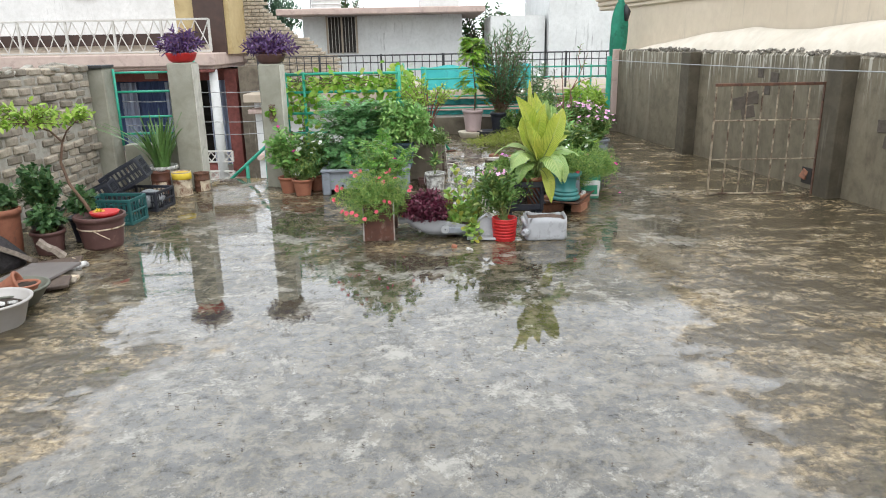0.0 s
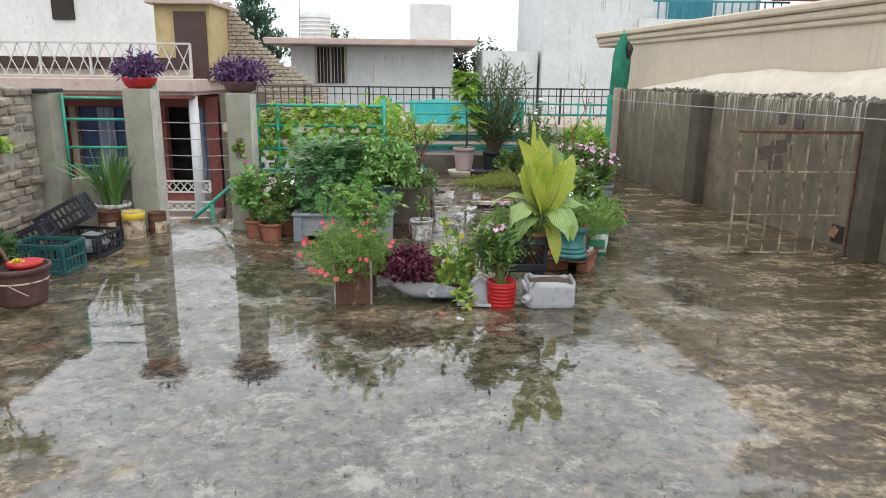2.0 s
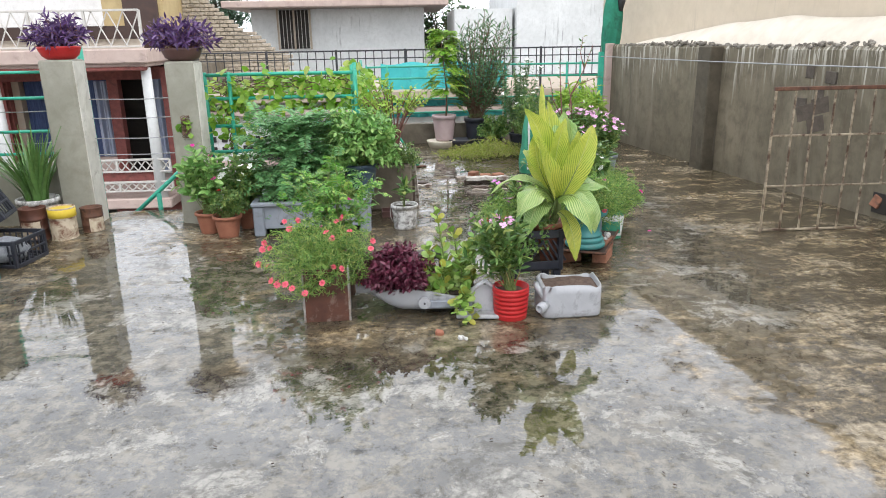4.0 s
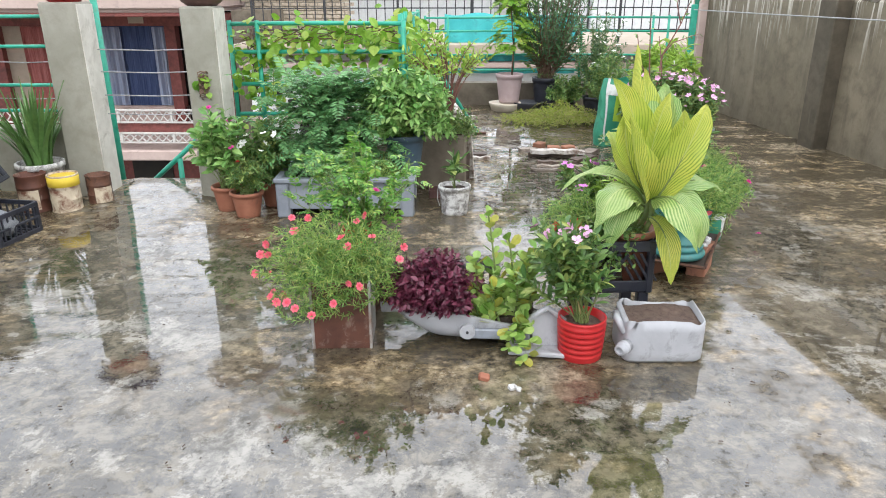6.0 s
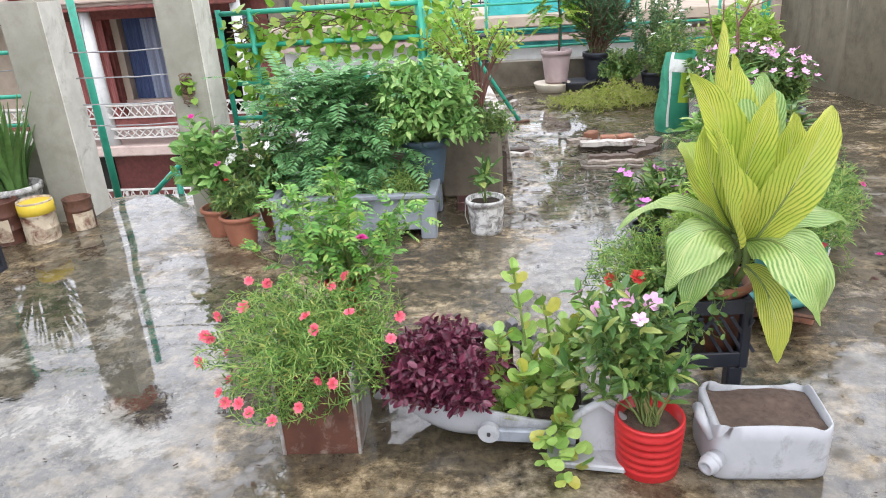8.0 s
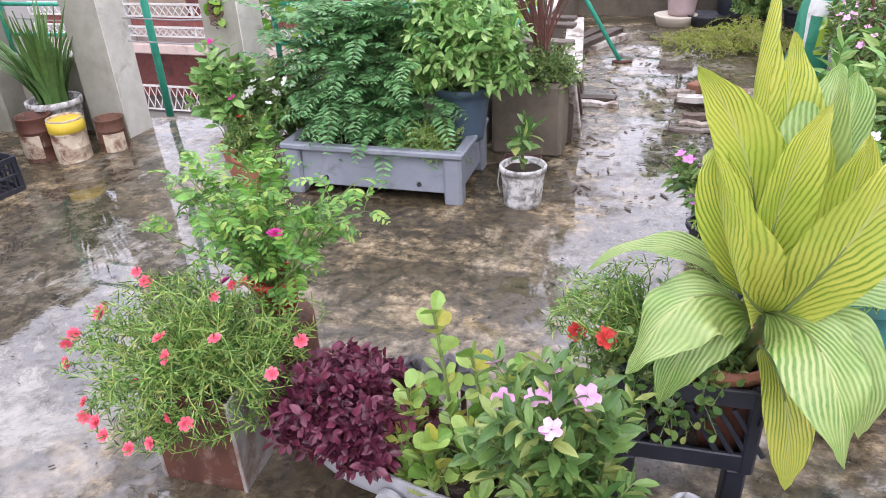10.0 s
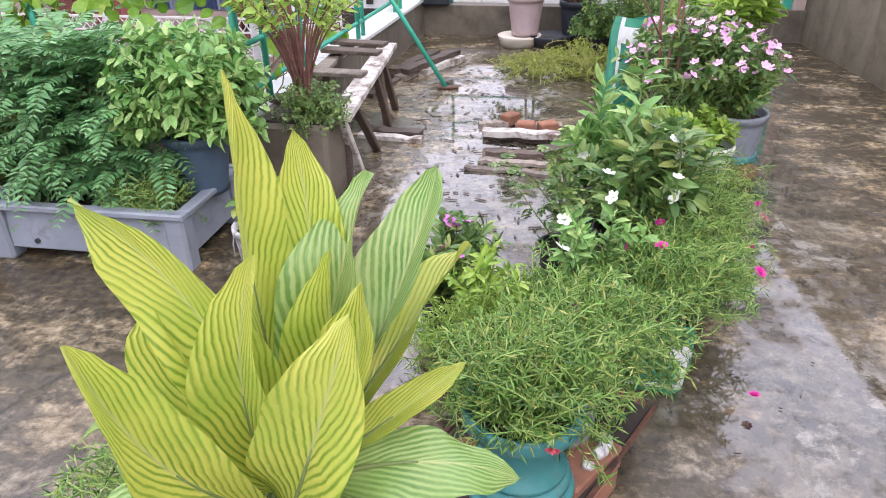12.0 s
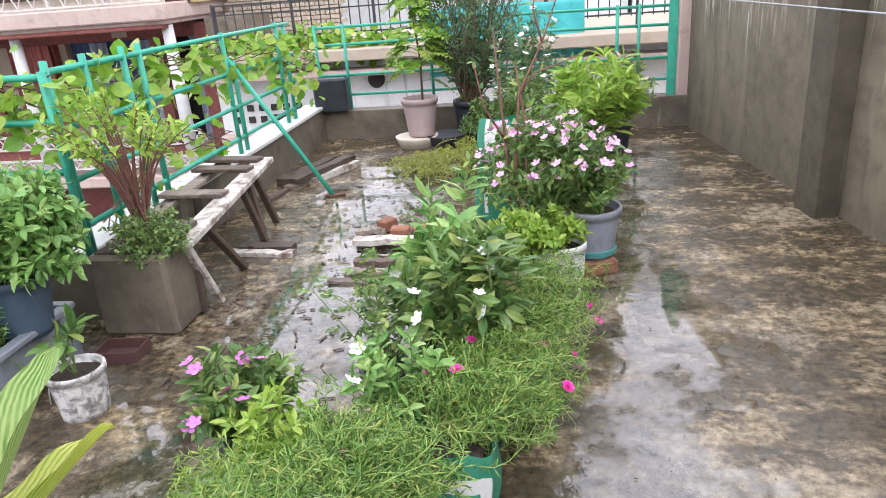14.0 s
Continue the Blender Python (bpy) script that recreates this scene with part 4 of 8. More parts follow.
def petal_flower(n, size, cup=0.25, w=0.42):
    """A small flower of n petals about the z axis."""
    g = Geo()
    for i in range(n):
        a = 2 * math.pi * i / n
        ca, sa = math.cos(a), math.sin(a)
        v = []
        for x, y, z in ((0.05, 0, 0), (0.55, w, cup * 0.4), (0.55, -w, cup * 0.4), (1, w * 0.7, cup), (1, -w * 0.7, cup), (0.6, 0, cup * 0.2), (1.05, 0, cup * 0.9)):
            v.append((size * (x * ca - y * sa), size * (x * sa + y * ca), size * z))
        g.add(v, [(0, 5, 1), (0, 2, 5), (5, 6, 3, 1), (5, 2, 4, 6)])
    return g


def double_flower(size):
    """A full, many-petalled flower."""
    g = Geo()
    r = rng(77)
    for ring, (n, k, cup) in enumerate(((7, 1.0, 0.25), (6, 0.75, 0.55), (5, 0.5, 0.8), (4, 0.3, 1.0))):
        for i in range(n):
            a = 2 * math.pi * i / n + ring * 0.5 + r.uniform(-0.1, 0.1)
            ca, sa = math.cos(a), math.sin(a)
            v = []
            for x, y, z in ((0.08, 0, 0), (0.6, 0.36, cup * 0.4), (0.6, -0.36, cup * 0.4), (1, 0.2, cup * 0.8), (1, -0.2, cup * 0.8), (0.6, 0, cup * 0.3)):
                v.append((size * k * (x * ca - y * sa), size * k * (x * sa + y * ca), size * z * 0.8))
            g.add(v, [(0, 5, 1), (0, 2, 5), (5, 3, 1), (5, 4, 3), (5, 2, 4)])
    return g


def scatter_flowers(root, seed, pts, mesh, material, out=(0, 0, 1), label="", name="flower"):
    r = rng(seed)
    for p in pts:
        d = Vector(out) * 0.8 + Vector(r.normal(0, 0.5, 3)) + Vector((0, -0.3, 0.2))
        q = d.to_track_quat("Z", "Y").to_matrix().to_4x4()
        part(name, mesh, material, root, label, at=Matrix.Translation(p) @ q @ Matrix.Scale(r.uniform(0.8, 1.15), 4))


def flower_mesh(geo, material, name="flower"):
    me = geo.mesh(name)
    me.materials.append(material)
    return me


LEAF_MID = leaf_stuff("leaf_mid", (0.06, 0.15, 0.035), (0.19, 0.32, 0.085), tip=(0.34, 0.40, 0.11))
LEAF_DARK = leaf_stuff("leaf_dark", (0.035, 0.10, 0.035), (0.10, 0.20, 0.07))
LEAF_FERN = leaf_stuff("leaf_fern", (0.075, 0.22, 0.075), (0.20, 0.43, 0.16))
LEAF_LIME = leaf_stuff("leaf_lime", (0.20, 0.38, 0.04), (0.42, 0.58, 0.11), through=0.35)
LEAF_BASIL = leaf_stuff("leaf_basil", (0.11, 0.28, 0.06), (0.30, 0.52, 0.15), tip=(0.42, 0.58, 0.2))
LEAF_ROSE = leaf_stuff("leaf_rose", (0.06, 0.20, 0.025), (0.20, 0.44, 0.07), tip=(0.36, 0.5, 0.1))
LEAF_MOSS = leaf_stuff("leaf_moss_rose", (0.03, 0.115, 0.018), (0.25, 0.46, 0.09), tip=(0.45, 0.48, 0.13))
LEAF_SUCC = leaf_stuff("leaf_succulent", (0.15, 0.32, 0.05), (0.40, 0.56, 0.15), 0.3, 0.2, tip=(0.46, 0.44, 0.08))
LEAF_GREY = leaf_stuff("leaf_grey", (0.12, 0.12, 0.12), (0.22, 0.21, 0.22), 0.5, 0.1)
LEAF_PURPLE = leaf_stuff("leaf_purple", (0.06, 0.012, 0.026), (0.19, 0.04, 0.075), 0.35, 0.15)
LEAF_VIOLET = leaf_stuff("leaf_violet", (0.05, 0.02, 0.09), (0.14, 0.07, 0.2), 0.4, 0.15)
LEAF_VINE = leaf_stuff("leaf_vine", (0.13, 0.32, 0.02), (0.30, 0.50, 0.06), through=0.4, tip=(0.42, 0.5, 0.1))
LEAF_OLE = leaf_stuff("leaf_oleander", (0.05, 0.12, 0.05), (0.13, 0.25, 0.10))
LEAF_ALOE = leaf_stuff("leaf_strap", (0.05, 0.15, 0.04), (0.15, 0.28, 0.08), 0.35, 0.1)
LEAF_TREE = leaf_stuff("leaf_tree", (0.03, 0.09, 0.025), (0.08, 0.17, 0.05))
STEM = surface("green_stem", (0.12, 0.18, 0.05), (0.2, 0.25, 0.08), 30, 0.5, fine=0)
TWIG = surface("brown_twig", (0.10, 0.06, 0.04), (0.19, 0.12, 0.08), 30, 0.7, fine=0.3)
RED_TWIG = surface("reddish_twig", (0.14, 0.06, 0.05), (0.24, 0.11, 0.085), 30, 0.6, fine=0.2)
MOSS_STEM = surface("pale_green_stem", (0.17, 0.30, 0.05), (0.32, 0.42, 0.12), 30, 0.6, fine=0)
DRY = surface("dry_stem", (0.26, 0.22, 0.09), (0.38, 0.33, 0.15), 30, 0.7, fine=0)
CORAL = surface("coral_petal", (0.72, 0.10, 0.16), (0.85, 0.22, 0.28), 40, 0.5, fine=0)
MAGENTA = surface("magenta_petal", (0.62, 0.03, 0.30), (0.78, 0.08, 0.42), 40, 0.5, fine=0)
PINKISH = surface("pink_petal", (0.62, 0.24, 0.50), (0.80, 0.50, 0.70), 40, 0.5, fine=0)
WHITE_PETAL = surface("white_petal", (0.82, 0.82, 0.78), (0.90, 0.90, 0.87), 40, 0.5, fine=0)
RED_PETAL = surface("red_petal", (0.65, 0.05, 0.05), (0.78, 0.10, 0.08), 40, 0.5, fine=0)
CORAL_FLOWER = flower_mesh(double_flower(0.018), CORAL)
MAGENTA_FLOWER = flower_mesh(double_flower(0.021), MAGENTA)
PINK_FLOWER = flower_mesh(petal_flower(5, 0.024), PINKISH)
WHITE_FLOWER = flower_mesh(petal_flower(5, 0.025), WHITE_PETAL)
LILAC = surface("lilac_petal", (0.45, 0.10, 0.42), (0.66, 0.24, 0.60), 40, 0.5, fine=0)
LILAC_FLOWER = flower_mesh(petal_flower(5, 0.026), LILAC)
RED_FLOWER = flower_mesh(double_flower(0.026), RED_PETAL)

# ---- pots and stuff for them ----
TERRA = surface("terracotta", (0.26, 0.095, 0.055), (0.36, 0.15, 0.09), 14, 0.6, (0.14, 0.07, 0.05), 0.6, 7)
SOIL = surface("wet_soil", (0.035, 0.024, 0.017), (0.09, 0.065, 0.048), 30, 0.85, fine=1.0, dist=0.015)
RED_SOIL = surface("brown_soil", (0.11, 0.07, 0.052), (0.22, 0.155, 0.12), 40, 0.85, fine=1.0, dist=0.012)
TEAL_POT = surface("teal_plastic", (0.035, 0.19, 0.19), (0.06, 0.26, 0.25), 9, 0.35, (0.10, 0.16, 0.14), 0.62, 8, 0.15, 0.001)
RED_POT = surface("red_plastic", (0.42, 0.012, 0.015), (0.55, 0.03, 0.03), 9, 0.3, (0.2, 0.02, 0.02), 0.66, 8, 0.1, 0.001)
GREY_PLASTIC = surface("grey_plastic", (0.20, 0.225, 0.26), (0.28, 0.305, 0.345), 6, 0.35, (0.15, 0.16, 0.165), 0.62, 8, 0.12, 0.001)
PALE_PLASTIC = surface("pale_plastic", (0.35, 0.36, 0.38), (0.46, 0.47, 0.49), 6, 0.3, (0.17, 0.17, 0.17), 0.62, 7, 0.1, 0.001)
BLUE_POT = surface("slate_blue_plastic", (0.05, 0.085, 0.13), (0.085, 0.13, 0.18), 7, 0.4, (0.1, 0.1, 0.1), 0.65)
BLACK_PLASTIC = surface("black_plastic", (0.012, 0.014, 0.022), (0.03, 0.033, 0.045), 9, 0.35, (0.06, 0.055, 0.05), 0.68)
DARK_BUCKET = surface("brown_plastic", (0.075, 0.035, 0.032), (0.13, 0.065, 0.058), 6, 0.45, (0.2, 0.14, 0.11), 0.66, 6)
FLAKED = surface("flaked_white_paint", (0.60, 0.60, 0.58), (0.78, 0.78, 0.76), 9, 0.55, (0.20, 0.19, 0.18), 0.5, 22, 0.3, 0.002)
MAUVE = surface("mauve_plastic", (0.36, 0.27, 0.27), (0.46, 0.36, 0.36), 5, 0.5, (0.25, 0.19, 0.18), 0.62)
TIN = surface("rusted_tin", (0.06, 0.022, 0.014), (0.13, 0.05, 0.03), 12, 0.5, (0.30, 0.25, 0.20), 0.64, 7, 0.4, 0.002)
TIN_SIDE = surface("bare_tin", (0.30, 0.29, 0.27), (0.48, 0.47, 0.45), 8, 0.45, (0.20, 0.12, 0.08), 0.55, 6, 0.3, 0.002, metal=0.3)
LABEL_CREAM = surface("torn_cream_label", (0.50, 0.42, 0.30), (0.66, 0.58, 0.44), 10, 0.6, (0.17, 0.07, 0.04), 0.55, 12)
LABEL_YELLOW = surface("yellow_label", (0.62, 0.45, 0.03), (0.75, 0.56, 0.06), 10, 0.5, (0.25, 0.12, 0.04), 0.62, 9)
SACK = surface("white_sack", (0.55, 0.57, 0.55), (0.72, 0.74, 0.72), 9, 0.5, (0.30, 0.30, 0.27), 0.62, 7, 0.5, 0.004)
SACK_GREEN = surface("green_sack", (0.02, 0.20, 0.12), (0.05, 0.30, 0.18), 9, 0.35, (0.02, 0.1, 0.06), 0.64, 7, 0.5, 0.004)
LIME_PRINT = surface("lime_print", (0.28, 0.45, 0.03), (0.40, 0.56, 0.06), 9, 0.4, fine=0.2)
WOOD = surface("weathered_wood", (0.18, 0.145, 0.115), (0.36, 0.31, 0.26), 7, 0.7, (0.075, 0.055, 0.042), 0.57, 4, 0.6, 0.004, stretch=(6, 0.7, 6), spread=0.25)
DARK_WOOD = surface("wet_dark_wood", (0.06, 0.042, 0.032), (0.14, 0.10, 0.078), 7, 0.5, (0.03, 0.02, 0.015), 0.57, 4, 0.6, 0.004, stretch=(6, 0.7, 6), spread=0.25)
WHITE_WOOD = surface("flaking_white_wood", (0.50, 0.47, 0.43), (0.66, 0.63, 0.58), 7, 0.6, (0.18, 0.13, 0.1), 0.53, 9, 0.5, 0.004)
TARP = surface("turquoise_tarp", (0.03, 0.36, 0.37), (0.06, 0.47, 0.46), 3, 0.45, (0.03, 0.22, 0.24), 0.62, 3, 0.3, 0.01)


def pot(root, material, r0, r1, h, rim=0.012, ribs=0, soil=SOIL, fill=0.85, name="pot", label="", wob=0.0):
    prof = [(r0, 0)]
    for i in range(1, 9):
        k = i / 9
        prof.append((r0 + (r1 - r0) * k, h * k * 0.86))
    prof += [(r1, h * 0.86), (r1 + rim, h * 0.87), (r1 + rim, h - 0.004), (r1 + rim - 0.004, h), (r1 - 0.004, h), (r1 - 0.008, h - 0.01), (r0 + (r1 - r0) * 0.7 - 0.008, h * fill - 0.02)]
    if ribs:
        prof = [(r0, 0), (r0 + 0.004, 0.004)]
        for i in range(ribs):
            z0 = h * (0.08 + 0.84 * i / ribs)
            dz, rr = h * 0.84 / ribs, r0 + (r1 - r0) * (i + 0.5) / ribs
            prof += [(rr, z0), (rr + 0.006, z0 + dz * 0.3), (rr + 0.006, z0 + dz * 0.7), (rr, z0 + dz)]
        prof += [(r1 + 0.004, h * 0.95), (r1 + 0.004, h), (r1 - 0.006, h), (r1 - 0.014, h * fill - 0.02)]
    ob = part(name, Geo().lathe(prof, 28, wob=wob), material, root, label, True)
    k = r0 + (r1 - r0) * fill - 0.006
    if soil:
        n = 16
        ring = [(0, 0, h * fill + 0.006)] + [(k * f * math.cos(a), k * f * math.sin(a), h * fill + 0.004 * math.sin(5 * a + f * 9)) for f in (0.5, 1) for a in np.linspace(0, 2 * math.pi, n, False)]
        fs = [(0, 1 + i, 1 + (i + 1) % n) for i in range(n)] + [(1 + i, 1 + n + i, 1 + n + (i + 1) % n, 1 + (i + 1) % n) for i in range(n)]
        part("soil", Geo().add(ring, fs), soil, root, smooth=True)
    return ob


def moss_rose(root, seed, base, base_r, c, rad, n, per=24, needle=0.022, low=-0.5, lift=0.05, shell=0.5, mat=None, name="foliage"):
    """Trailing thin stems with needle leaves."""
    r = rng(seed)
    tips = dome(r, n, c, rad, low, shell)
    cs = curves(rooted(r, tips, base, base_r), tips, lift, 8, r, 0.12)
    part(name, leaves_on(cs, per + 6, 0.25, (needle * 1.3, needle * 0.22), NEEDLE, r, 0.8, 0.2), mat or LEAF_MOSS, root)
    tagged(part("stem", stem_geo(cs, 0.0020, 0.0012), MOSS_STEM, root), kind="stuff")
    return tips


# ---- the group of pots in the middle ----
def oil_tin_planter():
    root = thing("tin_planter", pose(-0.53, 5.70, 0, 0, 0, 3), "rusted square oil tin planted with coral moss rose", "planter")
    w, h, t = 0.25, 0.31, 0.006
    part("front_panel", Geo().box((0, -w / 2, h / 2), (w, t, h), bevel=0.002), TIN, root, "rusted brown tin panel")
    part("back_panel", Geo().box((0, w / 2, h / 2), (w, t, h), bevel=0.002), TIN, root)
    for s in (-1, 1):
        part("side_panel", Geo().box((s * w / 2, 0, h / 2), (t, w - 0.01, h), bevel=0.002), TIN_SIDE, root, "bare scratched tin panel")
        part("seam", Geo().box((s * w / 2, -w / 2 - 0.002, h / 2), (0.012, 0.01, h), bevel=0.003), TIN_SIDE, root)
    part("base", Geo().box((0, 0, 0.01), (w, w, 0.012), bevel=0.003), TIN, root)
    part("soil", Geo().box((0, 0, h - 0.06), (w - 0.016, w - 0.016, 0.05), bevel=0.01), SOIL, root)
    tips = moss_rose(root, 31, (0, 0, h - 0.04), 0.09, (-0.04, -0.02, h + 0.04), (0.35, 0.28, 0.24), 330, 24, 0.024, -0.75)
    out = np.linalg.norm((tips - (-0.04, -0.02, h + 0.04)) / (0.35, 0.28, 0.24), axis=1)
    fl = tips[(out > 0.88) & (tips[:, 1] < 0.1)]
    scatter_flowers(root, 33, fl[:30], CORAL_FLOWER, CORAL, (0, -0.6, 0.5))
    return root


def rose_pot():
    root = thing("rose_plant", (-0.50, 6.02, 0.0), "young rose bush with magenta blooms in a red pot", "plant")
    part("stand_tin", Geo().lathe([(0.10, 0), (0.105, 0.01), (0.105, 0.27), (0.1, 0.28)], 20), RUST_DARK, root, "rusty round tin", True)
    g = Geo().lathe([(0.055, 0.28), (0.075, 0.40), (0.082, 0.40), (0.082, 0.42), (0.07, 0.42), (0.06, 0.36)], 20)
    part("pot", g, RED_POT, root, "dark red plastic pot", True)
    r = rng(41)
    tips = dome(r, 26, (0.02, 0, 0.56), (0.36, 0.26, 0.34), -0.05, 0.5)
    cs = curves(rooted(r, tips, (0, 0, 0.36), 0.03), tips, 0.06, 8, r)
    part("cane", stem_geo(cs, 0.004, 0.002, 5), STEM, root)
    fro = []
    for c in cs:
        for k in (2, 3, 4, 5, 6, 7):
            for _ in range(2):
                p = c[k]
                d = unit(r.normal(0, 1, 3) + np.array([0, 0, 0.3]))
                q = p + d * r.uniform(0.07, 0.12)
                fro.append([p, (p + q) / 2 + np.array([0, 0, 0.012]), q])
    pinnate(root, 42, np.array(fro), 5, (0.034, 0.015), OVAL, LEAF_ROSE, STEM, 0.0012, 0.35, "foliage")
    scatter_flowers(root, 43, [(0.1, -0.1, 0.62), (-0.06, -0.14, 0.47), (0.0, -0.18, 0.42)], MAGENTA_FLOWER, MAGENTA)
    return root


def scooter_trough():
    """A grey plastic fairing lying as a trough, with a snout and a hoop."""
    root = thing("plastic_trough", pose(0.05, 5.74, 0, 0, 0, -3), "grey plastic scooter shell reused as a plant trough", "planter")
    n, m = 30, 18
    rows = []
    for i in range(n):
        u = i / (n - 1)
        x = -0.30 + 0.62 * u
        w = 0.135 * math.sin(math.pi * min(1, 0.15 + 0.85 * u)) ** 0.45 * (0.75 + 0.35 * u) + 0.012
        low = 0.085 * (1 - min(1, u / 0.28)) ** 2 + 0.012
        top = 0.125 + 0.03 * math.sin(u * 5)
        ring = []
        for j in range(m):
            a = math.pi * j / (m - 1)
            k = abs(math.cos(a)) ** 0.6 * math.copysign(1, math.cos(a))
            ring.append((x, -w * k, top - (top - low) * math.sin(a) ** 0.55))
        for j in range(m - 1, -1, -1):
            a = math.pi * j / (m - 1)
            k = abs(math.cos(a)) ** 0.6 * math.copysign(1, math.cos(a))
            ring.append((x, -(w - 0.008) * k, top + 0.003 - (top - low - 0.012) * math.sin(a) ** 0.55))
        ring.append(ring[0])
        rows.append(ring)
    part("shell", Geo().grid(np.array(rows)[::-1]), PALE_PLASTIC, root, "", True)
    part("snout", Geo().tube([(-0.27, 0, 0.10), (-0.34, -0.01, 0.135), (-0.42, -0.015, 0.125)], [0.05, 0.034, 0.026], 12), PALE_PLASTIC, root, "", True)
    part("hub_disc", Geo().tube([(-0.02, -0.145, 0.085), (-0.02, -0.165, 0.085)], 0.034, 20), PALE_PLASTIC, root, "round grey hub")
    part("axle", Geo().tube([(-0.02, -0.16, 0.085), (-0.02, -0.172, 0.085)], 0.006, 10), IRON, root, "dark axle hole")
    part("side_bar", Geo().box((0.12, -0.15, 0.075), (0.26, 0.022, 0.045), bevel=0.01), GREY_PLASTIC, root, "grey side strip")
    hoop = [(0.22, -0.12, 0.03), (0.25, -0.15, 0.16), (0.32, -0.15, 0.21), (0.39, -0.14, 0.15), (0.38, -0.13, 0.03)]
    part("hoop", Geo().tube(hoop, 0.013, 10), PALE_PLASTIC, root, "white curved hoop", True)
    part("fender", Geo().box((0.315, -0.13, 0.10), (0.11, 0.008, 0.15), pose(0, 0, 0, -12, 0, 5), 0.003), PALE_PLASTIC, root, "white flat fender plate")
    part("base_plate", Geo().box((0.28, -0.17, 0.018), (0.24, 0.1, 0.022), pose(0, 0, 0, 0, 0, -4), 0.006), PALE_PLASTIC, root, "white broken base strip")
    part("soil", Geo().box((0.02, 0, 0.10), (0.5, 0.2, 0.05), bevel=0.02), SOIL, root)
    bush(root, 51, (-0.16, 0, 0.1), 0.1, (-0.18, -0.03, 0.22), (0.235, 0.19, 0.18), 260, 15, (0.036, 0.019), OVAL, LEAF_PURPLE, RED_TWIG, 0.3, 0.6, 0.5, -0.35, pairs=True, thick=0.002, name="purple_foliage")
    for i, (x, y, z, h) in enumerate(((0.10, 0.03, 0.1, 0.56), (0.17, 0.06, 0.1, 0.46), (0.05, 0.0, 0.1, 0.38), (0.24, -0.04, 0.1, 0.40), (0.12, -0.1, 0.1, 0.28), (0.02, -0.08, 0.1, 0.25), (0.2, -0.13, 0.1, 0.17), (0.26, 0.05, 0.1, 0.33), (0.14, 0.1, 0.1, 0.32), (0.08, -0.05, 0.1, 0.30), (0.18, -0.06, 0.1, 0.34), (0.0, 0.05, 0.1, 0.27), (0.22, 0.02, 0.1, 0.28), (0.09, -0.12, 0.1, 0.22))):
        r = rng(60 + i)
        tip = np.array([[x + r.normal(0, 0.04), y + r.normal(0, 0.04), h]])
        cs = curves(np.array([[x, y, z]]), tip, 0.0, 8, r, 0.03)
        part("succulent_stem", stem_geo(cs, 0.006, 0.004, 6), STEM, root)
        part("succulent_leaves", leaves_on(cs, 15, 0.1, (0.06, 0.042), ROUND, r, 0.75, 0.5, 0, True), LEAF_SUCC, root)
    r = rng(71)
    tip = np.array([[0.22, -0.30, 0.02], [0.27, -0.24, 0.05], [0.16, -0.26, 0.07]])
    cs = curves(np.array([[0.15, -0.1, 0.12]] * 3), tip, 0.05, 8, r, 0.01)
    part("succulent_leaves", leaves_on(cs, 5, 0.45, (0.055, 0.045), ROUND, r, 0.5, 0.9, 0, True), LEAF_SUCC, root)
    for i, (x, y) in enumerate(((0.0, 0.13), (0.07, 0.16), (-0.06, 0.16), (0.03, 0.2))):
        r = rng(80 + i)
        d = dome(r, 34, (0, 0, 0), (1, 1, 0.9), 0.05, 0.9)
        s = r.uniform(0.6, 1, len(d))
        g = Geo().spread(*ROUND, turns(d, (0, 0, 1)), d * 0.01 + np.array([x, y, 0.24]), np.stack([s * 0.055, s * 0.035, s * 0.055], 1))
        part("grey_rosette", g, LEAF_GREY, root, "dusty grey-purple rosette")
        part("rosette_stem", Geo().tube([(x, y, 0.1), (x, y, 0.25)], 0.008, 6), TWIG, root)
    return root


def red_pot():
    root = thing("periwinkle_plant", (0.505, 5.55, 0), "pink periwinkle in a ribbed red plastic pot", "plant")
    pot(root, RED_POT, 0.088, 0.098, 0.185, ribs=6, soil=RED_SOIL, fill=0.82, label="ribbed red plastic pot")
    tips = bush(root, 91, (0, 0, 0.16), 0.03, (-0.09, 0.0, 0.43), (0.21, 0.18, 0.18), 40, 13, (0.066, 0.022), OVAL, LEAF_MID, STEM, 0.35, 0.75, 0.6, -0.4, 0.05, True, 0.003)
    top = tips[np.argsort(-tips[:, 2])][:8]
    scatter_flowers(root, 92, top, PINK_FLOWER, PINKISH)
    r = rng(93)
    cs = curves(np.array([[0, 0, 0.15]] * 4), np.array([[0.05, -0.04, 0.32], [-0.04, -0.05, 0.3], [0.02, 0.06, 0.33], [-0.07, 0.02, 0.36]]), 0.0, 6, r, 0.02)
    part("woody_stems", stem_geo(cs, 0.005, 0.003, 6), DRY, root)
    return root


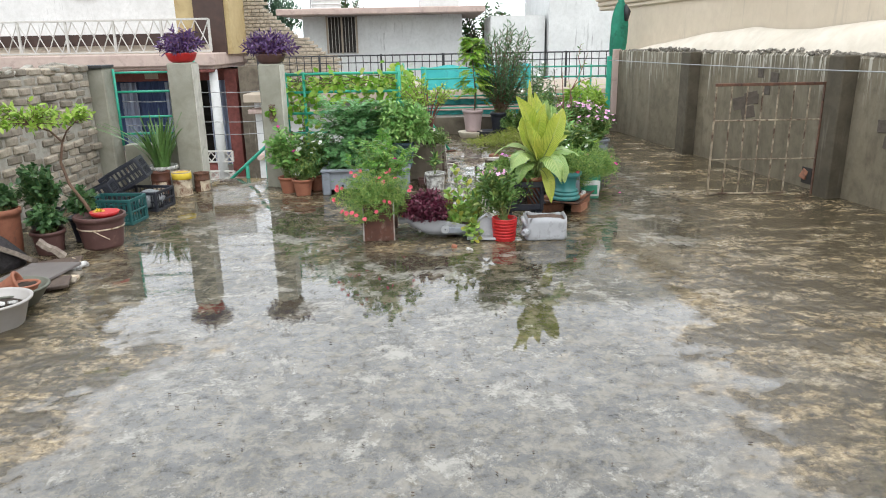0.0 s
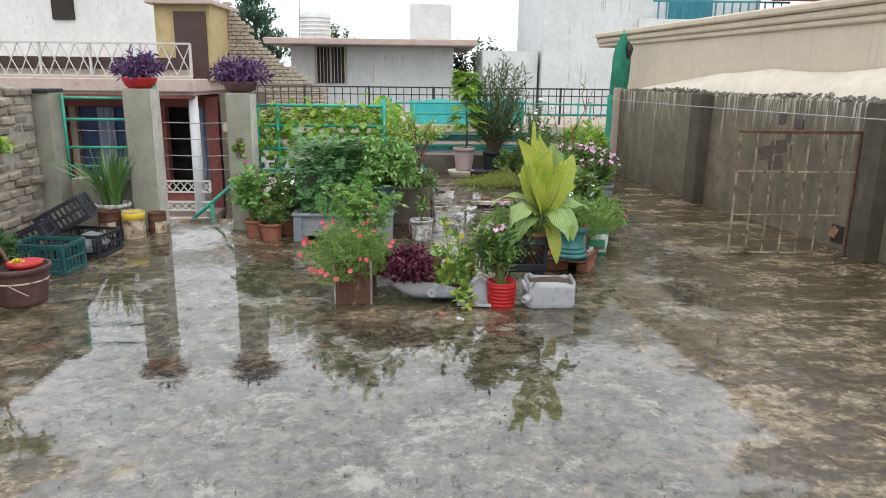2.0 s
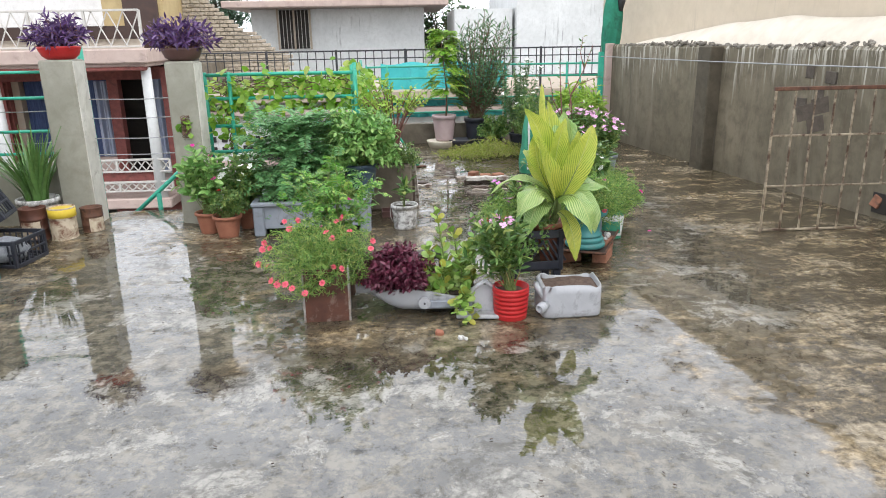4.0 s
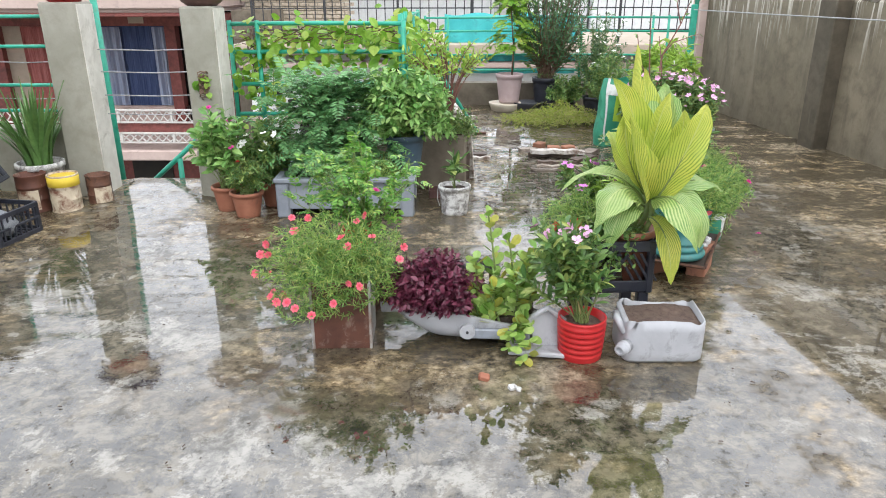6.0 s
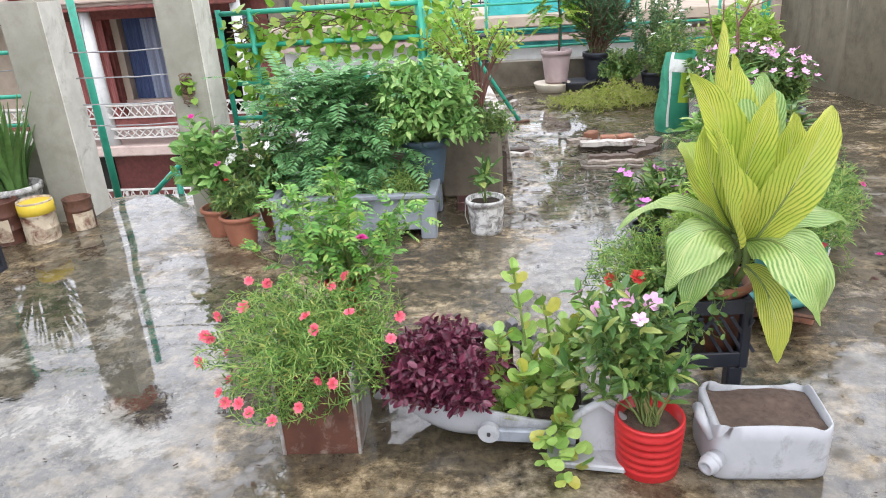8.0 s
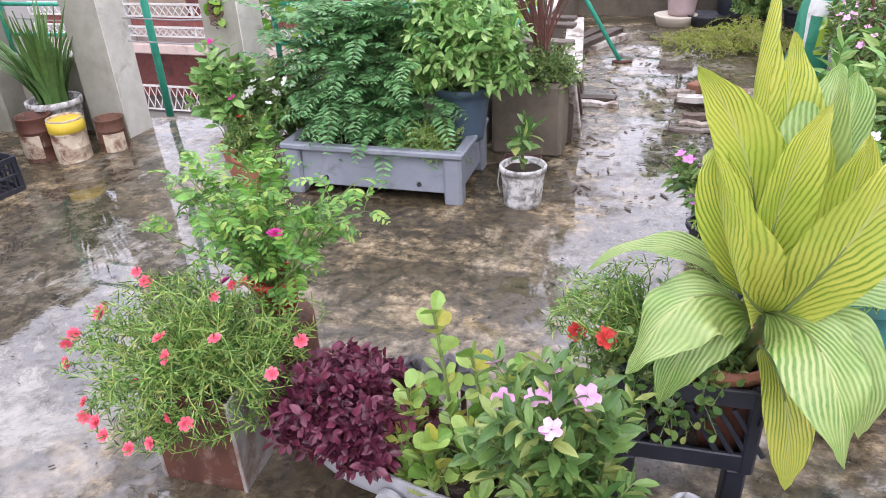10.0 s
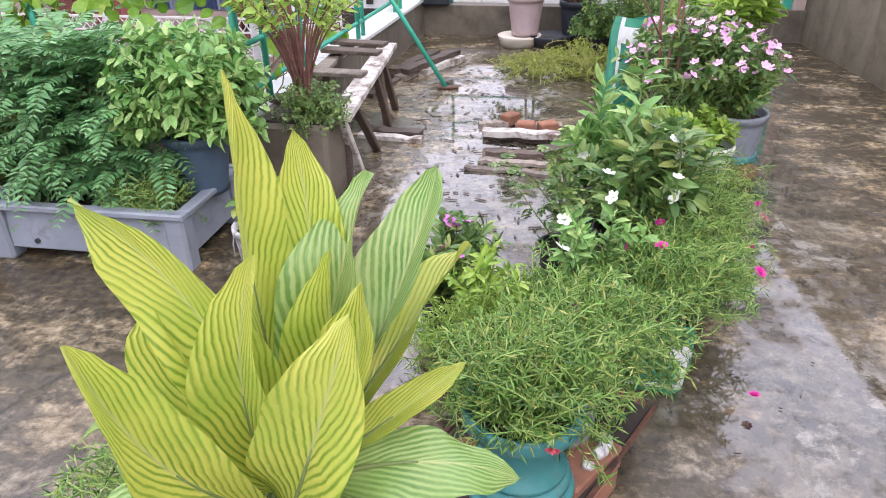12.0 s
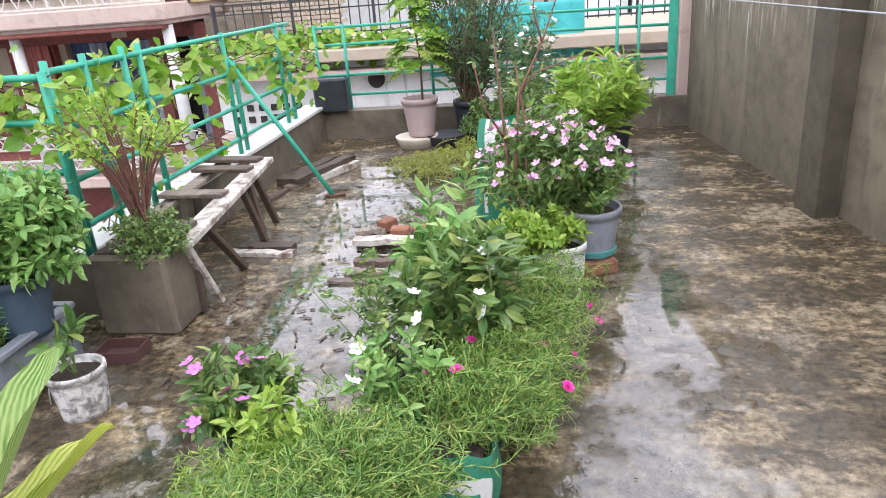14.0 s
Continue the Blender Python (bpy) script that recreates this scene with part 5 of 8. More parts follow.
def jerrycan():
    root = thing("jerrycan_planter", pose(0.84, 5.60, 0, 0, 0, 2), "grey plastic jerrycan cut open on its side, filled with soil", "planter")
    L, W, H = 0.345, 0.24, 0.185
    n = 40
    def ring(z, k, inset=0.0):
        out = []
        for i in range(n):
            a = 2 * math.pi * i / n
            ca, sa = math.cos(a), math.sin(a)
            e = 0.28
            x = (L / 2 - inset) * k * abs(ca) ** e * math.copysign(1, ca)
            y = (W / 2 - inset) * k * abs(sa) ** e * math.copysign(1, sa)
            if x < -0.1 and z > 0.1 and inset == 0:
                x *= 1 - 0.16 * max(0, (z - 0.1) / 0.085)
            out.append((x, y, z + (0.008 * math.sin(3 * a + 1) + 0.006 * math.sin(7 * a) if z > 0.16 else 0)))
        out.append(out[0])
        return out
    rows = [ring(0.004, 0.88), ring(0.0, 0.93), ring(0.012, 0.985), ring(0.04, 1.0), ring(0.09, 0.995), ring(0.14, 1.0), ring(H, 0.99), ring(H, 0.99, 0.005), ring(H - 0.05, 0.98, 0.006)]
    g = Geo().grid(np.array(rows)[:, ::-1])
    g.add([(-L * 0.42, -W * 0.42, 0.003), (L * 0.42, -W * 0.42, 0.003), (L * 0.42, W * 0.42, 0.003), (-L * 0.42, W * 0.42, 0.003)], [(3, 2, 1, 0)])
    body = part("body", g, PALE_PLASTIC, root, "", True)
    spout = part("spout", Geo().lathe([(0.024, 0), (0.024, 0.02), (0.03, 0.022), (0.03, 0.03), (0.026, 0.032), (0.026, 0.038), (0.03, 0.04), (0.03, 0.048), (0.026, 0.05), (0.024, 0.065), (0.014, 0.065), (0.014, 0.03)], 18), PALE_PLASTIC, root, "threaded white spout", True,
                 at=Matrix.Translation((-0.15, -0.11, 0.085)) @ Vector((-0.75, -0.65, -0.1)).to_track_quat("Z", "Y").to_matrix().to_4x4())
    part("handle", Geo().tube([(-0.155, -0.07, 0.12), (-0.185, -0.03, 0.165), (-0.18, 0.02, 0.165), (-0.155, 0.05, 0.12)], 0.017, 10), PALE_PLASTIC, root, "moulded handle", True)
    xs, ys = np.meshgrid(np.linspace(-0.14, 0.16, 26), np.linspace(-0.108, 0.108, 20), indexing="ij")
    zs = 0.158 + 0.012 * fbm(xs, ys, 9, 4, 95) + 0.01 * np.cos(xs * 8)
    part("soil", Geo().grid(np.stack([xs, ys, zs], 2)), RED_SOIL, root, "damp brown soil", True)
    return root


def crate(root, w, d, h, material, name="crate_body", t=0.012):
    """An open plastic crate of slats, as parts under root."""
    for sx in (-1, 1):
        for sy in (-1, 1):
            part("corner_post", Geo().box((sx * (w / 2 - 0.012), sy * (d / 2 - 0.012), h / 2), (0.03, 0.03, h), bevel=0.005), material, root)
    for z, k in ((0.015, 0.03), (h - 0.015, 0.03), (h * 0.5, 0.016)):
        for s in (-1, 1):
            part("side_rail", Geo().box((0, s * d / 2, z), (w - 0.03, t, k), bevel=0.003), material, root)
            part("end_rail", Geo().box((s * w / 2, 0, z), (t, d - 0.03, k), bevel=0.003), material, root)
    nx, ny = int(w / 0.045), int(d / 0.045)
    for s in (-1, 1):
        for i in range(1, nx):
            part("slat", Geo().box((-w / 2 + w * i / nx, s * d / 2, h / 2), (0.012, t * 0.7, h - 0.03), pose(0, 0, 0, 0, 0, 0), 0.002), material, root)
        for i in range(1, ny):
            part("slat", Geo().box((s * w / 2, -d / 2 + d * i / ny, h / 2), (t * 0.7, 0.012, h - 0.03), bevel=0.002), material, root)
    g = Geo()
    for i in range(nx + 1):
        g.box((-w / 2 + w * i / nx, 0, 0.008), (0.014, d - 0.02, 0.01), bevel=0.002)
    for i in range(ny + 1):
        g.box((0, -d / 2 + d * i / ny, 0.014), (w - 0.02, 0.014, 0.01), bevel=0.002)
    part("floor_grid", g, material, root)


def crate_plant():
    root = thing("plant_crate", pose(0.69, 5.97, 0.0, 0, 0, 4), "black plastic milk crate on legs with trailing creeper", "crate")
    w, d, z0, h = 0.31, 0.30, 0.17, 0.25
    for sx in (-1, 1):
        for sy in (-1, 1):
            part("leg", Geo().box((sx * 0.13, sy * 0.12, z0 / 2), (0.05, 0.05, z0), bevel=0.006), BLACK_PLASTIC, root)
    part("bottom", Geo().box((0, 0, z0 + 0.012), (w, d, 0.024), bevel=0.006), BLACK_PLASTIC, root)
    for s in (-1, 1):
        for k, z in ((0.05, z0 + 0.035), (0.05, z0 + h - 0.025)):
            part("side_rail", Geo().box((0, s * d / 2, z), (w, 0.014, k), bevel=0.004), BLACK_PLASTIC, root)
            part("end_rail", Geo().box((s * w / 2, 0, z), (0.014, d, k), bevel=0.004), BLACK_PLASTIC, root)
        for i in range(9):
            x = -w / 2 + w * (i + 0.5) / 9
            part("slat", Geo().box((x, s * d / 2, z0 + h / 2), (0.012, 0.011, h * 0.62), pose(0, 0, 0, 0, 32 * (1 if i < 4.5 else -1), 0), 0.002), BLACK_PLASTIC, root)
            y = -d / 2 + d * (i + 0.5) / 9
            part("slat", Geo().box((s * w / 2, y, z0 + h / 2), (0.011, 0.012, h * 0.62), pose(0, 0, 0, 32 * (1 if i < 4.5 else -1), 0, 0), 0.002), BLACK_PLASTIC, root)
        for s2 in (-1, 1):
            part("corner_post", Geo().box((s * (w / 2 - 0.008), s2 * (d / 2 - 0.008), z0 + h / 2), (0.034, 0.034, h), bevel=0.006), BLACK_PLASTIC, root)
    part("liner", Geo().box((0.0, 0.01, z0 + h * 0.46), (w - 0.06, d - 0.06, h * 0.8), bevel=0.02), SOIL, root, "dark soil block")
    r = rng(101)
    tips = dome(r, 150, (-0.06, -0.04, z0 + h - 0.03), (0.24, 0.22, 0.17), -0.8, 0.6)
    cs = curves(rooted(r, tips, (0, 0, z0 + h - 0.03), 0.12), tips, 0.07, 8, r, 0.03)
    part("creeper", leaves_on(cs, 12, 0.25, (0.026, 0.02), ROUND, r, 0.5, 0.7), LEAF_MID, root)
    part("creeper_stem", stem_geo(cs, 0.0018, 0.001), STEM, root)
    moss_rose(root, 102, (-0.12, 0.0, z0 + h), 0.05, (-0.2, -0.02, z0 + h + 0.05), (0.16, 0.15, 0.13), 90, 20, 0.02, -0.3, name="moss_rose")
    scatter_flowers(root, 103, [(-0.2, -0.12, 0.50), (-0.27, -0.05, 0.46)], RED_FLOWER, RED_PETAL)
    return root


# the large striped foliage plant
def striped_leaf_stuff(name, pale, line, through, edge=(0.64, 0.95)):
    m, n, l, p = shader(name)
    nt = m.node_tree
    uv = n.new("ShaderNodeUVMap")
    sep = n.new("ShaderNodeSeparateXYZ")
    l.new(uv.outputs[0], sep.inputs[0])
    def op(kind, a, b=0.0):
        k = n.new("ShaderNodeMath")
        k.operation = kind
        for i, s in ((0, a), (1, b)):
            if hasattr(s, "is_linked"):
                l.new(s, k.inputs[i])
            else:
                k.inputs[i].default_value = s
        return k.outputs[0]
    wob = tex_noise(nt, 9, 4, 0.6)
    v = op("ABSOLUTE", sep.outputs[1])
    ph = op("ADD", op("SUBTRACT", sep.outputs[0], op("MULTIPLY", op("POWER", v, 0.85), 0.40)), op("MULTIPLY", wob, 0.12))
    wave = op("SINE", op("MULTIPLY", ph, 104.0))
    strength = op("MULTIPLY", op("ADD", op("MULTIPLY", wave, 0.5), 0.5), 1.0)
    patch = tex_noise(nt, 7, 5, 0.65)
    mask = blend(nt, 1.0, ramp(nt, strength, [(edge[0], 0.0), (edge[1], 1.0)]), ramp(nt, patch, [(0.34, 0.3), (0.57, 1.0)]), "MULTIPLY")
    base = blend(nt, ramp(nt, tex_noise(nt, 4, 4), [(0.35, 0.0), (0.65, 1.0)]), pale, tuple(c * k for c, k in zip(pale, (0.62, 0.82, 0.6))))
    col = blend(nt, mask, base, line)
    col = blend(nt, ramp(nt, v, [(0.0, 0.8), (0.06, 0.0)]), col, (0.5, 0.55, 0.22))
    spots = ramp(nt, tex_noise(nt, 16, 5, 0.7), [(0.70, 0.0), (0.76, 0.8)])
    col = blend(nt, spots, col, (0.22, 0.10, 0.03))
    l.new(col, p.inputs["Base Color"])
    p.inputs["Roughness"].default_value = 0.3
    b = bump(nt, wave, 0.35, 0.003, p)
    tr = n.new("ShaderNodeBsdfTranslucent")
    l.new(col, tr.inputs[0])
    mx = n.new("ShaderNodeMixShader")
    mx.inputs[0].default_value = through
    l.new(p.outputs[0], mx.inputs[1])
    l.new(tr.outputs[0], mx.inputs[2])
    l.new(mx.outputs[0], n["Material Output"].inputs[0])
    return m


STRIPED = striped_leaf_stuff("striped_yellow_leaf", (0.66, 0.63, 0.13), (0.19, 0.31, 0.03), 0.30, (0.45, 0.98))
STRIPED_OLD = striped_leaf_stuff("striped_pale_leaf", (0.46, 0.53, 0.21), (0.11, 0.25, 0.04), 0.22, (0.18, 0.80))


def big_leaf(root, base, tip, bulge, width, hint, material, seed, curl=0.18, twist=0.0):
    r = rng(seed)
    base, tip, bulge, hint = (np.asarray(a, float) for a in (base, tip, bulge, hint))
    n, m = 26, 9
    ctl = (base + tip) / 2 + bulge
    ts = np.linspace(0, 1, n)
    mid = base * ((1 - ts) ** 2)[:, None] + 2 * ctl * (ts * (1 - ts))[:, None] + tip * (ts ** 2)[:, None]
    tan = unit(np.gradient(mid, axis=0))
    side = unit(np.cross(hint, tan))
    nrm = np.cross(tan, side)
    ang = twist * (ts - 0.35)
    side, nrm = side * np.cos(ang)[:, None] + nrm * np.sin(ang)[:, None], nrm * np.cos(ang)[:, None] - side * np.sin(ang)[:, None]
    prof = np.where(ts < 0.08, 0.08 + 0.2 * (ts / 0.08), np.sin(np.pi * np.clip(0.09 + 0.91 * np.clip((ts - 0.08) / 0.92, 0, 1) ** 0.9, 0, 1)) ** 0.62)
    tail = np.clip((ts - 0.86) / 0.14, 0, 1)
    prof = prof * (1 - 0.45 * tail * (1 - tail) * 2)
    prof = np.maximum(prof, 0.01)
    k = np.linspace(-1, 1, m)
    ph, fr = r.uniform(0, 6), r.uniform(7, 12)
    pts = np.zeros((n, m, 3))
    for j, v in enumerate(k):
        half = width / 2 * prof * v
        fold = curl * abs(v) * width * prof * 0.9 + 0.011 * width / 0.16 * abs(v) ** 2 * np.sin(fr * 1.6 * ts + ph + v * 1.3)
        pts[:, j] = mid + side * half[:, None] + nrm * fold[:, None]
    me = Geo().grid(pts).mesh("leaf", True)
    uv = me.uv_layers.new(name="UVMap")
    idx = np.zeros(len(me.loops), int)
    me.loops.foreach_get("vertex_index", idx)
    u, v = np.meshgrid(ts * float(np.linalg.norm(tip - base)) / 0.62, k, indexing="ij")
    uv.data.foreach_set("uv", np.stack([u.ravel()[idx], v.ravel()[idx]], 1).astype(np.float32).ravel())
    ob = part("leaf", me, material, root)
    stalk = Geo().tube([tuple(mid[i]) for i in range(0, 14, 2)], [0.007, 0.006, 0.005, 0.0045, 0.004, 0.003, 0.002], 6)
    part("leaf_stalk", stalk, STEM, ob, smooth=True)
    return ob


def striped_plant():
    root = thing("striped_foliage_plant", (0.83, 5.93, 0.0), "large plant with yellow-green striped paddle leaves", "plant")
    part("inner_pot", Geo().lathe([(0.09, 0.165), (0.11, 0.42), (0.118, 0.42), (0.118, 0.45), (0.105, 0.45), (0.09, 0.38)], 22, (-0.06, 0.02, 0)), TERRA, root, "brown pot standing in the crate", True)
    for x, y, h in ((-0.02, -0.02, 0.66), (0.02, 0.02, 0.66), (0.0, 0.05, 0.7), (-0.04, 0.02, 0.62), (0.03, -0.03, 0.62)):
        part("stalk", Geo().tube([(x - 0.06, y + 0.02, 0.38), (x * 1.2 - 0.02, y, 0.5), (x * 0.6, y * 0.6, h)], [0.014, 0.013, 0.008], 8), STEM, root, "thick green stalk", True)
    Y, G2 = STRIPED, STRIPED_OLD
    spec = [  # base, tip, bulge, width, facing, stuff, curl, twist; local to the foot
        ((-0.02, 0.04, 0.60), (-0.08, 0.12, 1.25), (-0.05, 0.05, 0.02), 0.16, (0.95, -0.75, 0.1), Y, 0.25, 0.5),
        ((-0.03, 0.0, 0.62), (-0.21, -0.07, 1.13), (0.06, 0.02, 0.05), 0.155, (0.5, -1, 0.45), Y, 0.16, -0.4),
        ((0.01, -0.06, 0.58), (0.17, -0.12, 1.03), (0.02, -0.05, 0.02), 0.175, (-0.3, -1, 0.25), Y, 0.12, 0.3),
        ((-0.01, -0.04, 0.62), (0.03, -0.07, 1.07), (-0.05, -0.02, 0.0), 0.13, (0.2, -1, 0.25), Y, 0.22, -0.2),
        ((-0.01, 0.06, 0.62), (-0.02, 0.20, 1.14), (0.02, 0.05, 0.0), 0.17, (0.1, -1, 0.3), Y, 0.12, 0.2),
        ((0.01, 0.05, 0.62), (0.09, 0.22, 1.07), (0.0, -0.03, 0.05), 0.18, (-0.1, -1, 0.45), G2, 0.15, -0.5),
        ((0.03, 0.08, 0.60), (0.16, 0.40, 1.01), (0.04, 0.0, 0.05), 0.155, (-0.6, -0.8, 0.4), G2, 0.22, 0.4),
        ((-0.01, -0.05, 0.60), (-0.16, -0.20, 1.0), (-0.02, -0.05, -0.06), 0.145, (0.5, -0.9, 0.55), Y, 0.25, 0.7),
        ((-0.03, -0.03, 0.62), (-0.14, -0.04, 0.98), (-0.05, -0.02, 0.0), 0.14, (0.4, -1, 0.3), Y, 0.2, -0.5),
        ((-0.03, -0.01, 0.60), (-0.40, -0.02, 0.62), (0.0, 0.0, 0.16), 0.095, (0.0, -0.4, 1), G2, 0.08, 0.5),
        ((-0.02, -0.04, 0.58), (-0.27, -0.24, 0.52), (-0.03, -0.03, 0.20), 0.215, (-0.15, -0.5, 1), G2, -0.08, 0.2),
        ((-0.02, -0.03, 0.56), (-0.20, -0.20, 0.42), (-0.04, -0.03, 0.14), 0.16, (-0.1, -0.6, 1), G2, -0.05, 0.0),
        ((0.0, -0.05, 0.60), (0.14, -0.33, 0.45), (0.02, -0.05, 0.16), 0.205, (0.1, -0.7, 1), G2, -0.06, -0.2),
        ((0.03, -0.01, 0.62), (0.36, 0.08, 0.60), (0.03, -0.03, 0.10), 0.15, (-0.05, -0.5, 1), G2, -0.03, -0.3),
        ((0.02, -0.04, 0.58), (0.19, -0.20, 0.42), (0.06, -0.02, 0.16), 0.155, (0.35, -0.6, 1), G2, 0.05, 0.3),
        ((0.0, -0.06, 0.52), (0.08, -0.22, 0.26), (0.02, -0.05, 0.10), 0.12, (0.2, -0.9, 0.6), Y, 0.1, 0.4),
        ((0.03, 0.05, 0.62), (0.22, 0.40, 0.86), (0.03, 0.0, 0.06), 0.12, (-0.4, -0.7, 0.8), Y, 0.2, -0.4),
        ((0.03, 0.0, 0.62), (0.26, 0.14, 0.78), (0.02, 0.0, 0.02), 0.07, (-0.3, -0.6, 0.9), Y, 0.2, 0.4),
        ((0.02, -0.02, 0.64), (0.13, 0.04, 0.98), (0.05, 0.0, -0.02), 0.14, (-0.6, -1, 0.3), Y, 0.25, 0.3),
        ((0.01, 0.0, 0.62), (0.06, 0.10, 0.99), (0.02, 0.02, 0.0), 0.13, (-0.1, -1, 0.3), Y, 0.2, -0.3),
        ((-0.02, 0.06, 0.58), (-0.14, 0.28, 0.84), (-0.03, 0.03, 0.08), 0.15, (0.1, -0.5, 1), Y, 0.1, 0.2),
    ]
    for i, (b, t, q, w, hint, mat, curl, twist) in enumerate(spec):
        big_leaf(root, b, t, tuple(1.25 * c for c in q), w * (0.85 if i else 0.62), hint, mat, 200 + i, curl * 2.3, twist * 2.2)
    return root


for make in (oil_tin_planter, rose_pot, scooter_trough, red_pot, jerrycan, crate_plant, striped_plant):
    make()
for i, (x, y, s, mat) in enumerate(((0.09, 5.33, 0.028, TERRA), (0.20, 5.26, 0.022, FLAKED), (0.225, 5.25, 0.016, FLAKED))):
    solid("pebble", Geo().box((0, 0, s * 0.4), (s * 1.6, s * 1.2, s), pose(0, 0, 0, 10, 15, 40 * i), s * 0.4), mat, "small stone lying on the wet floor", "stone", at=Matrix.Translation((x, y, 0.0)))


# ---- the row of pots along the walkway ----
def teal_pot():
    root = thing("moss_rose_pot", (1.155, 6.43, 0.135), "teal plastic urn pot with trailing moss rose", "plant")
    prof = [(0.10, 0), (0.132, 0.006), (0.136, 0.022), (0.130, 0.036), (0.110, 0.040), (0.122, 0.046), (0.124, 0.062), (0.116, 0.072), (0.098, 0.076), (0.112, 0.082), (0.112, 0.094), (0.094, 0.102), (0.096, 0.15), (0.106, 0.205), (0.114, 0.222), (0.138, 0.226), (0.144, 0.234), (0.144, 0.262), (0.138, 0.27), (0.128, 0.268), (0.112, 0.25), (0.1, 0.2)]
    part("pot", Geo().lathe(prof, 30), TEAL_POT, root, "", True)
    part("soil", Geo().lathe([(0.105, 0.215), (0.1, 0.235), (0.05, 0.245)], 20), SOIL, root)
    moss_rose(root, 301, (0, 0.02, 0.24), 0.08, (0.02, 0.06, 0.29), (0.26, 0.25, 0.17), 230, 24, 0.024, -0.3)
    scatter_flowers(root, 302, [(0.08, -0.15, 0.28)], CORAL_FLOWER, CORAL, (0, -1, 0.3))
    return root


SOOTY = surface("sooty_iron", (0.018, 0.014, 0.011), (0.06, 0.045, 0.035), 12, 0.6, (0.12, 0.06, 0.03), 0.66)


def tray_and_bricks():
    root = thing("metal_tray", pose(1.18, 6.61, 0.075, 0, 0, -25), "rusty metal tray holding pots", "tray")
    part("plate", Geo().box((0, 0, 0.045), (0.40, 0.60, 0.008), bevel=0.002), SOOTY, root)
    for s in (-1, 1):
        part("rim", Geo().tube([(s * 0.21, -0.31, 0.055), (s * 0.21, 0.31, 0.055)], 0.008, 6), RUST_DARK, root)
    part("rim", Geo().tube([(-0.21, -0.31, 0.055), (0.21, -0.31, 0.055)], 0.008, 6), RUST_DARK, root)
    for i, (x, y, a, *zz) in enumerate(((1.31, 6.53, 62), (1.04, 6.52, 20), (1.39, 6.83, 60), (1.13, 6.87, 10), (1.31, 6.54, 58, 0.075), (1.04, 6.53, 24, 0.0749))):
        b = Geo().box((0, 0, 0.0375), (0.215, 0.1, 0.075), bevel=0.006)
        ob = solid("brick", b, RED_BRICK, "worn red brick on the wet floor", "brick", at=pose(x, y, zz[0] if zz else 0.0, 0, 0, a))
        ob["group"] = "bricks under the pots"
    for i, (x, y) in enumerate(((1.32, 6.51), (1.35, 6.56), (1.36, 6.60))):
        s = 0.02 + 0.006 * i
        solid("pebble", Geo().box((0, 0, s * 0.4), (s * 1.5, s * 1.1, s), pose(0, 0, 0, 12, 8, 50 * i), s * 0.4), FLAKED, "small pale stone lying on a brick", "stone", at=Matrix.Translation((x, y, 0.148)))


def bottle_planter():
    root = thing("bottle_planter", pose(1.24, 6.66, 0.13, 0, 0, -20), "translucent grey plastic can cut as planter", "planter")
    part("body", Geo().lathe([(0.085, 0), (0.095, 0.02), (0.095, 0.19), (0.06, 0.24), (0.02, 0.28), (0.014, 0.30), (0.0105, 0.30), (0.016, 0.28), (0.055, 0.235), (0.088, 0.18)], 22, sx=0.95, sy=1.1), GREY_PLASTIC, root, "", True)
    moss_rose(root, 311, (0.0, 0.12, 0.2), 0.06, (0.07, 0.20, 0.20), (0.24, 0.22, 0.15), 170, 22, 0.026, -0.5)
    return root


def moss_pot(x, y, seed, size, n, flowers, mat=None, pot_mat=None, label="moss rose trailing over a small pot"):
    root = thing("moss_rose_pot", (x, y, 0), label, "plant", "moss rose pots along the walkway")
    pot(root, pot_mat or BLACK_PLASTIC, 0.085, 0.11, 0.2)
    moss_rose(root, seed, (0, 0, 0.18), 0.08, (0.04, 0.0, 0.22), size, n, 24, 0.025, -0.55, mat=mat)
    r = rng(seed + 1)
    fl = dome(r, flowers, (0.04, 0, 0.22), size, -0.3, 0.97)
    scatter_flowers(root, seed + 2, fl, MAGENTA_FLOWER, MAGENTA, (0.3, -0.5, 0.6))
    return root


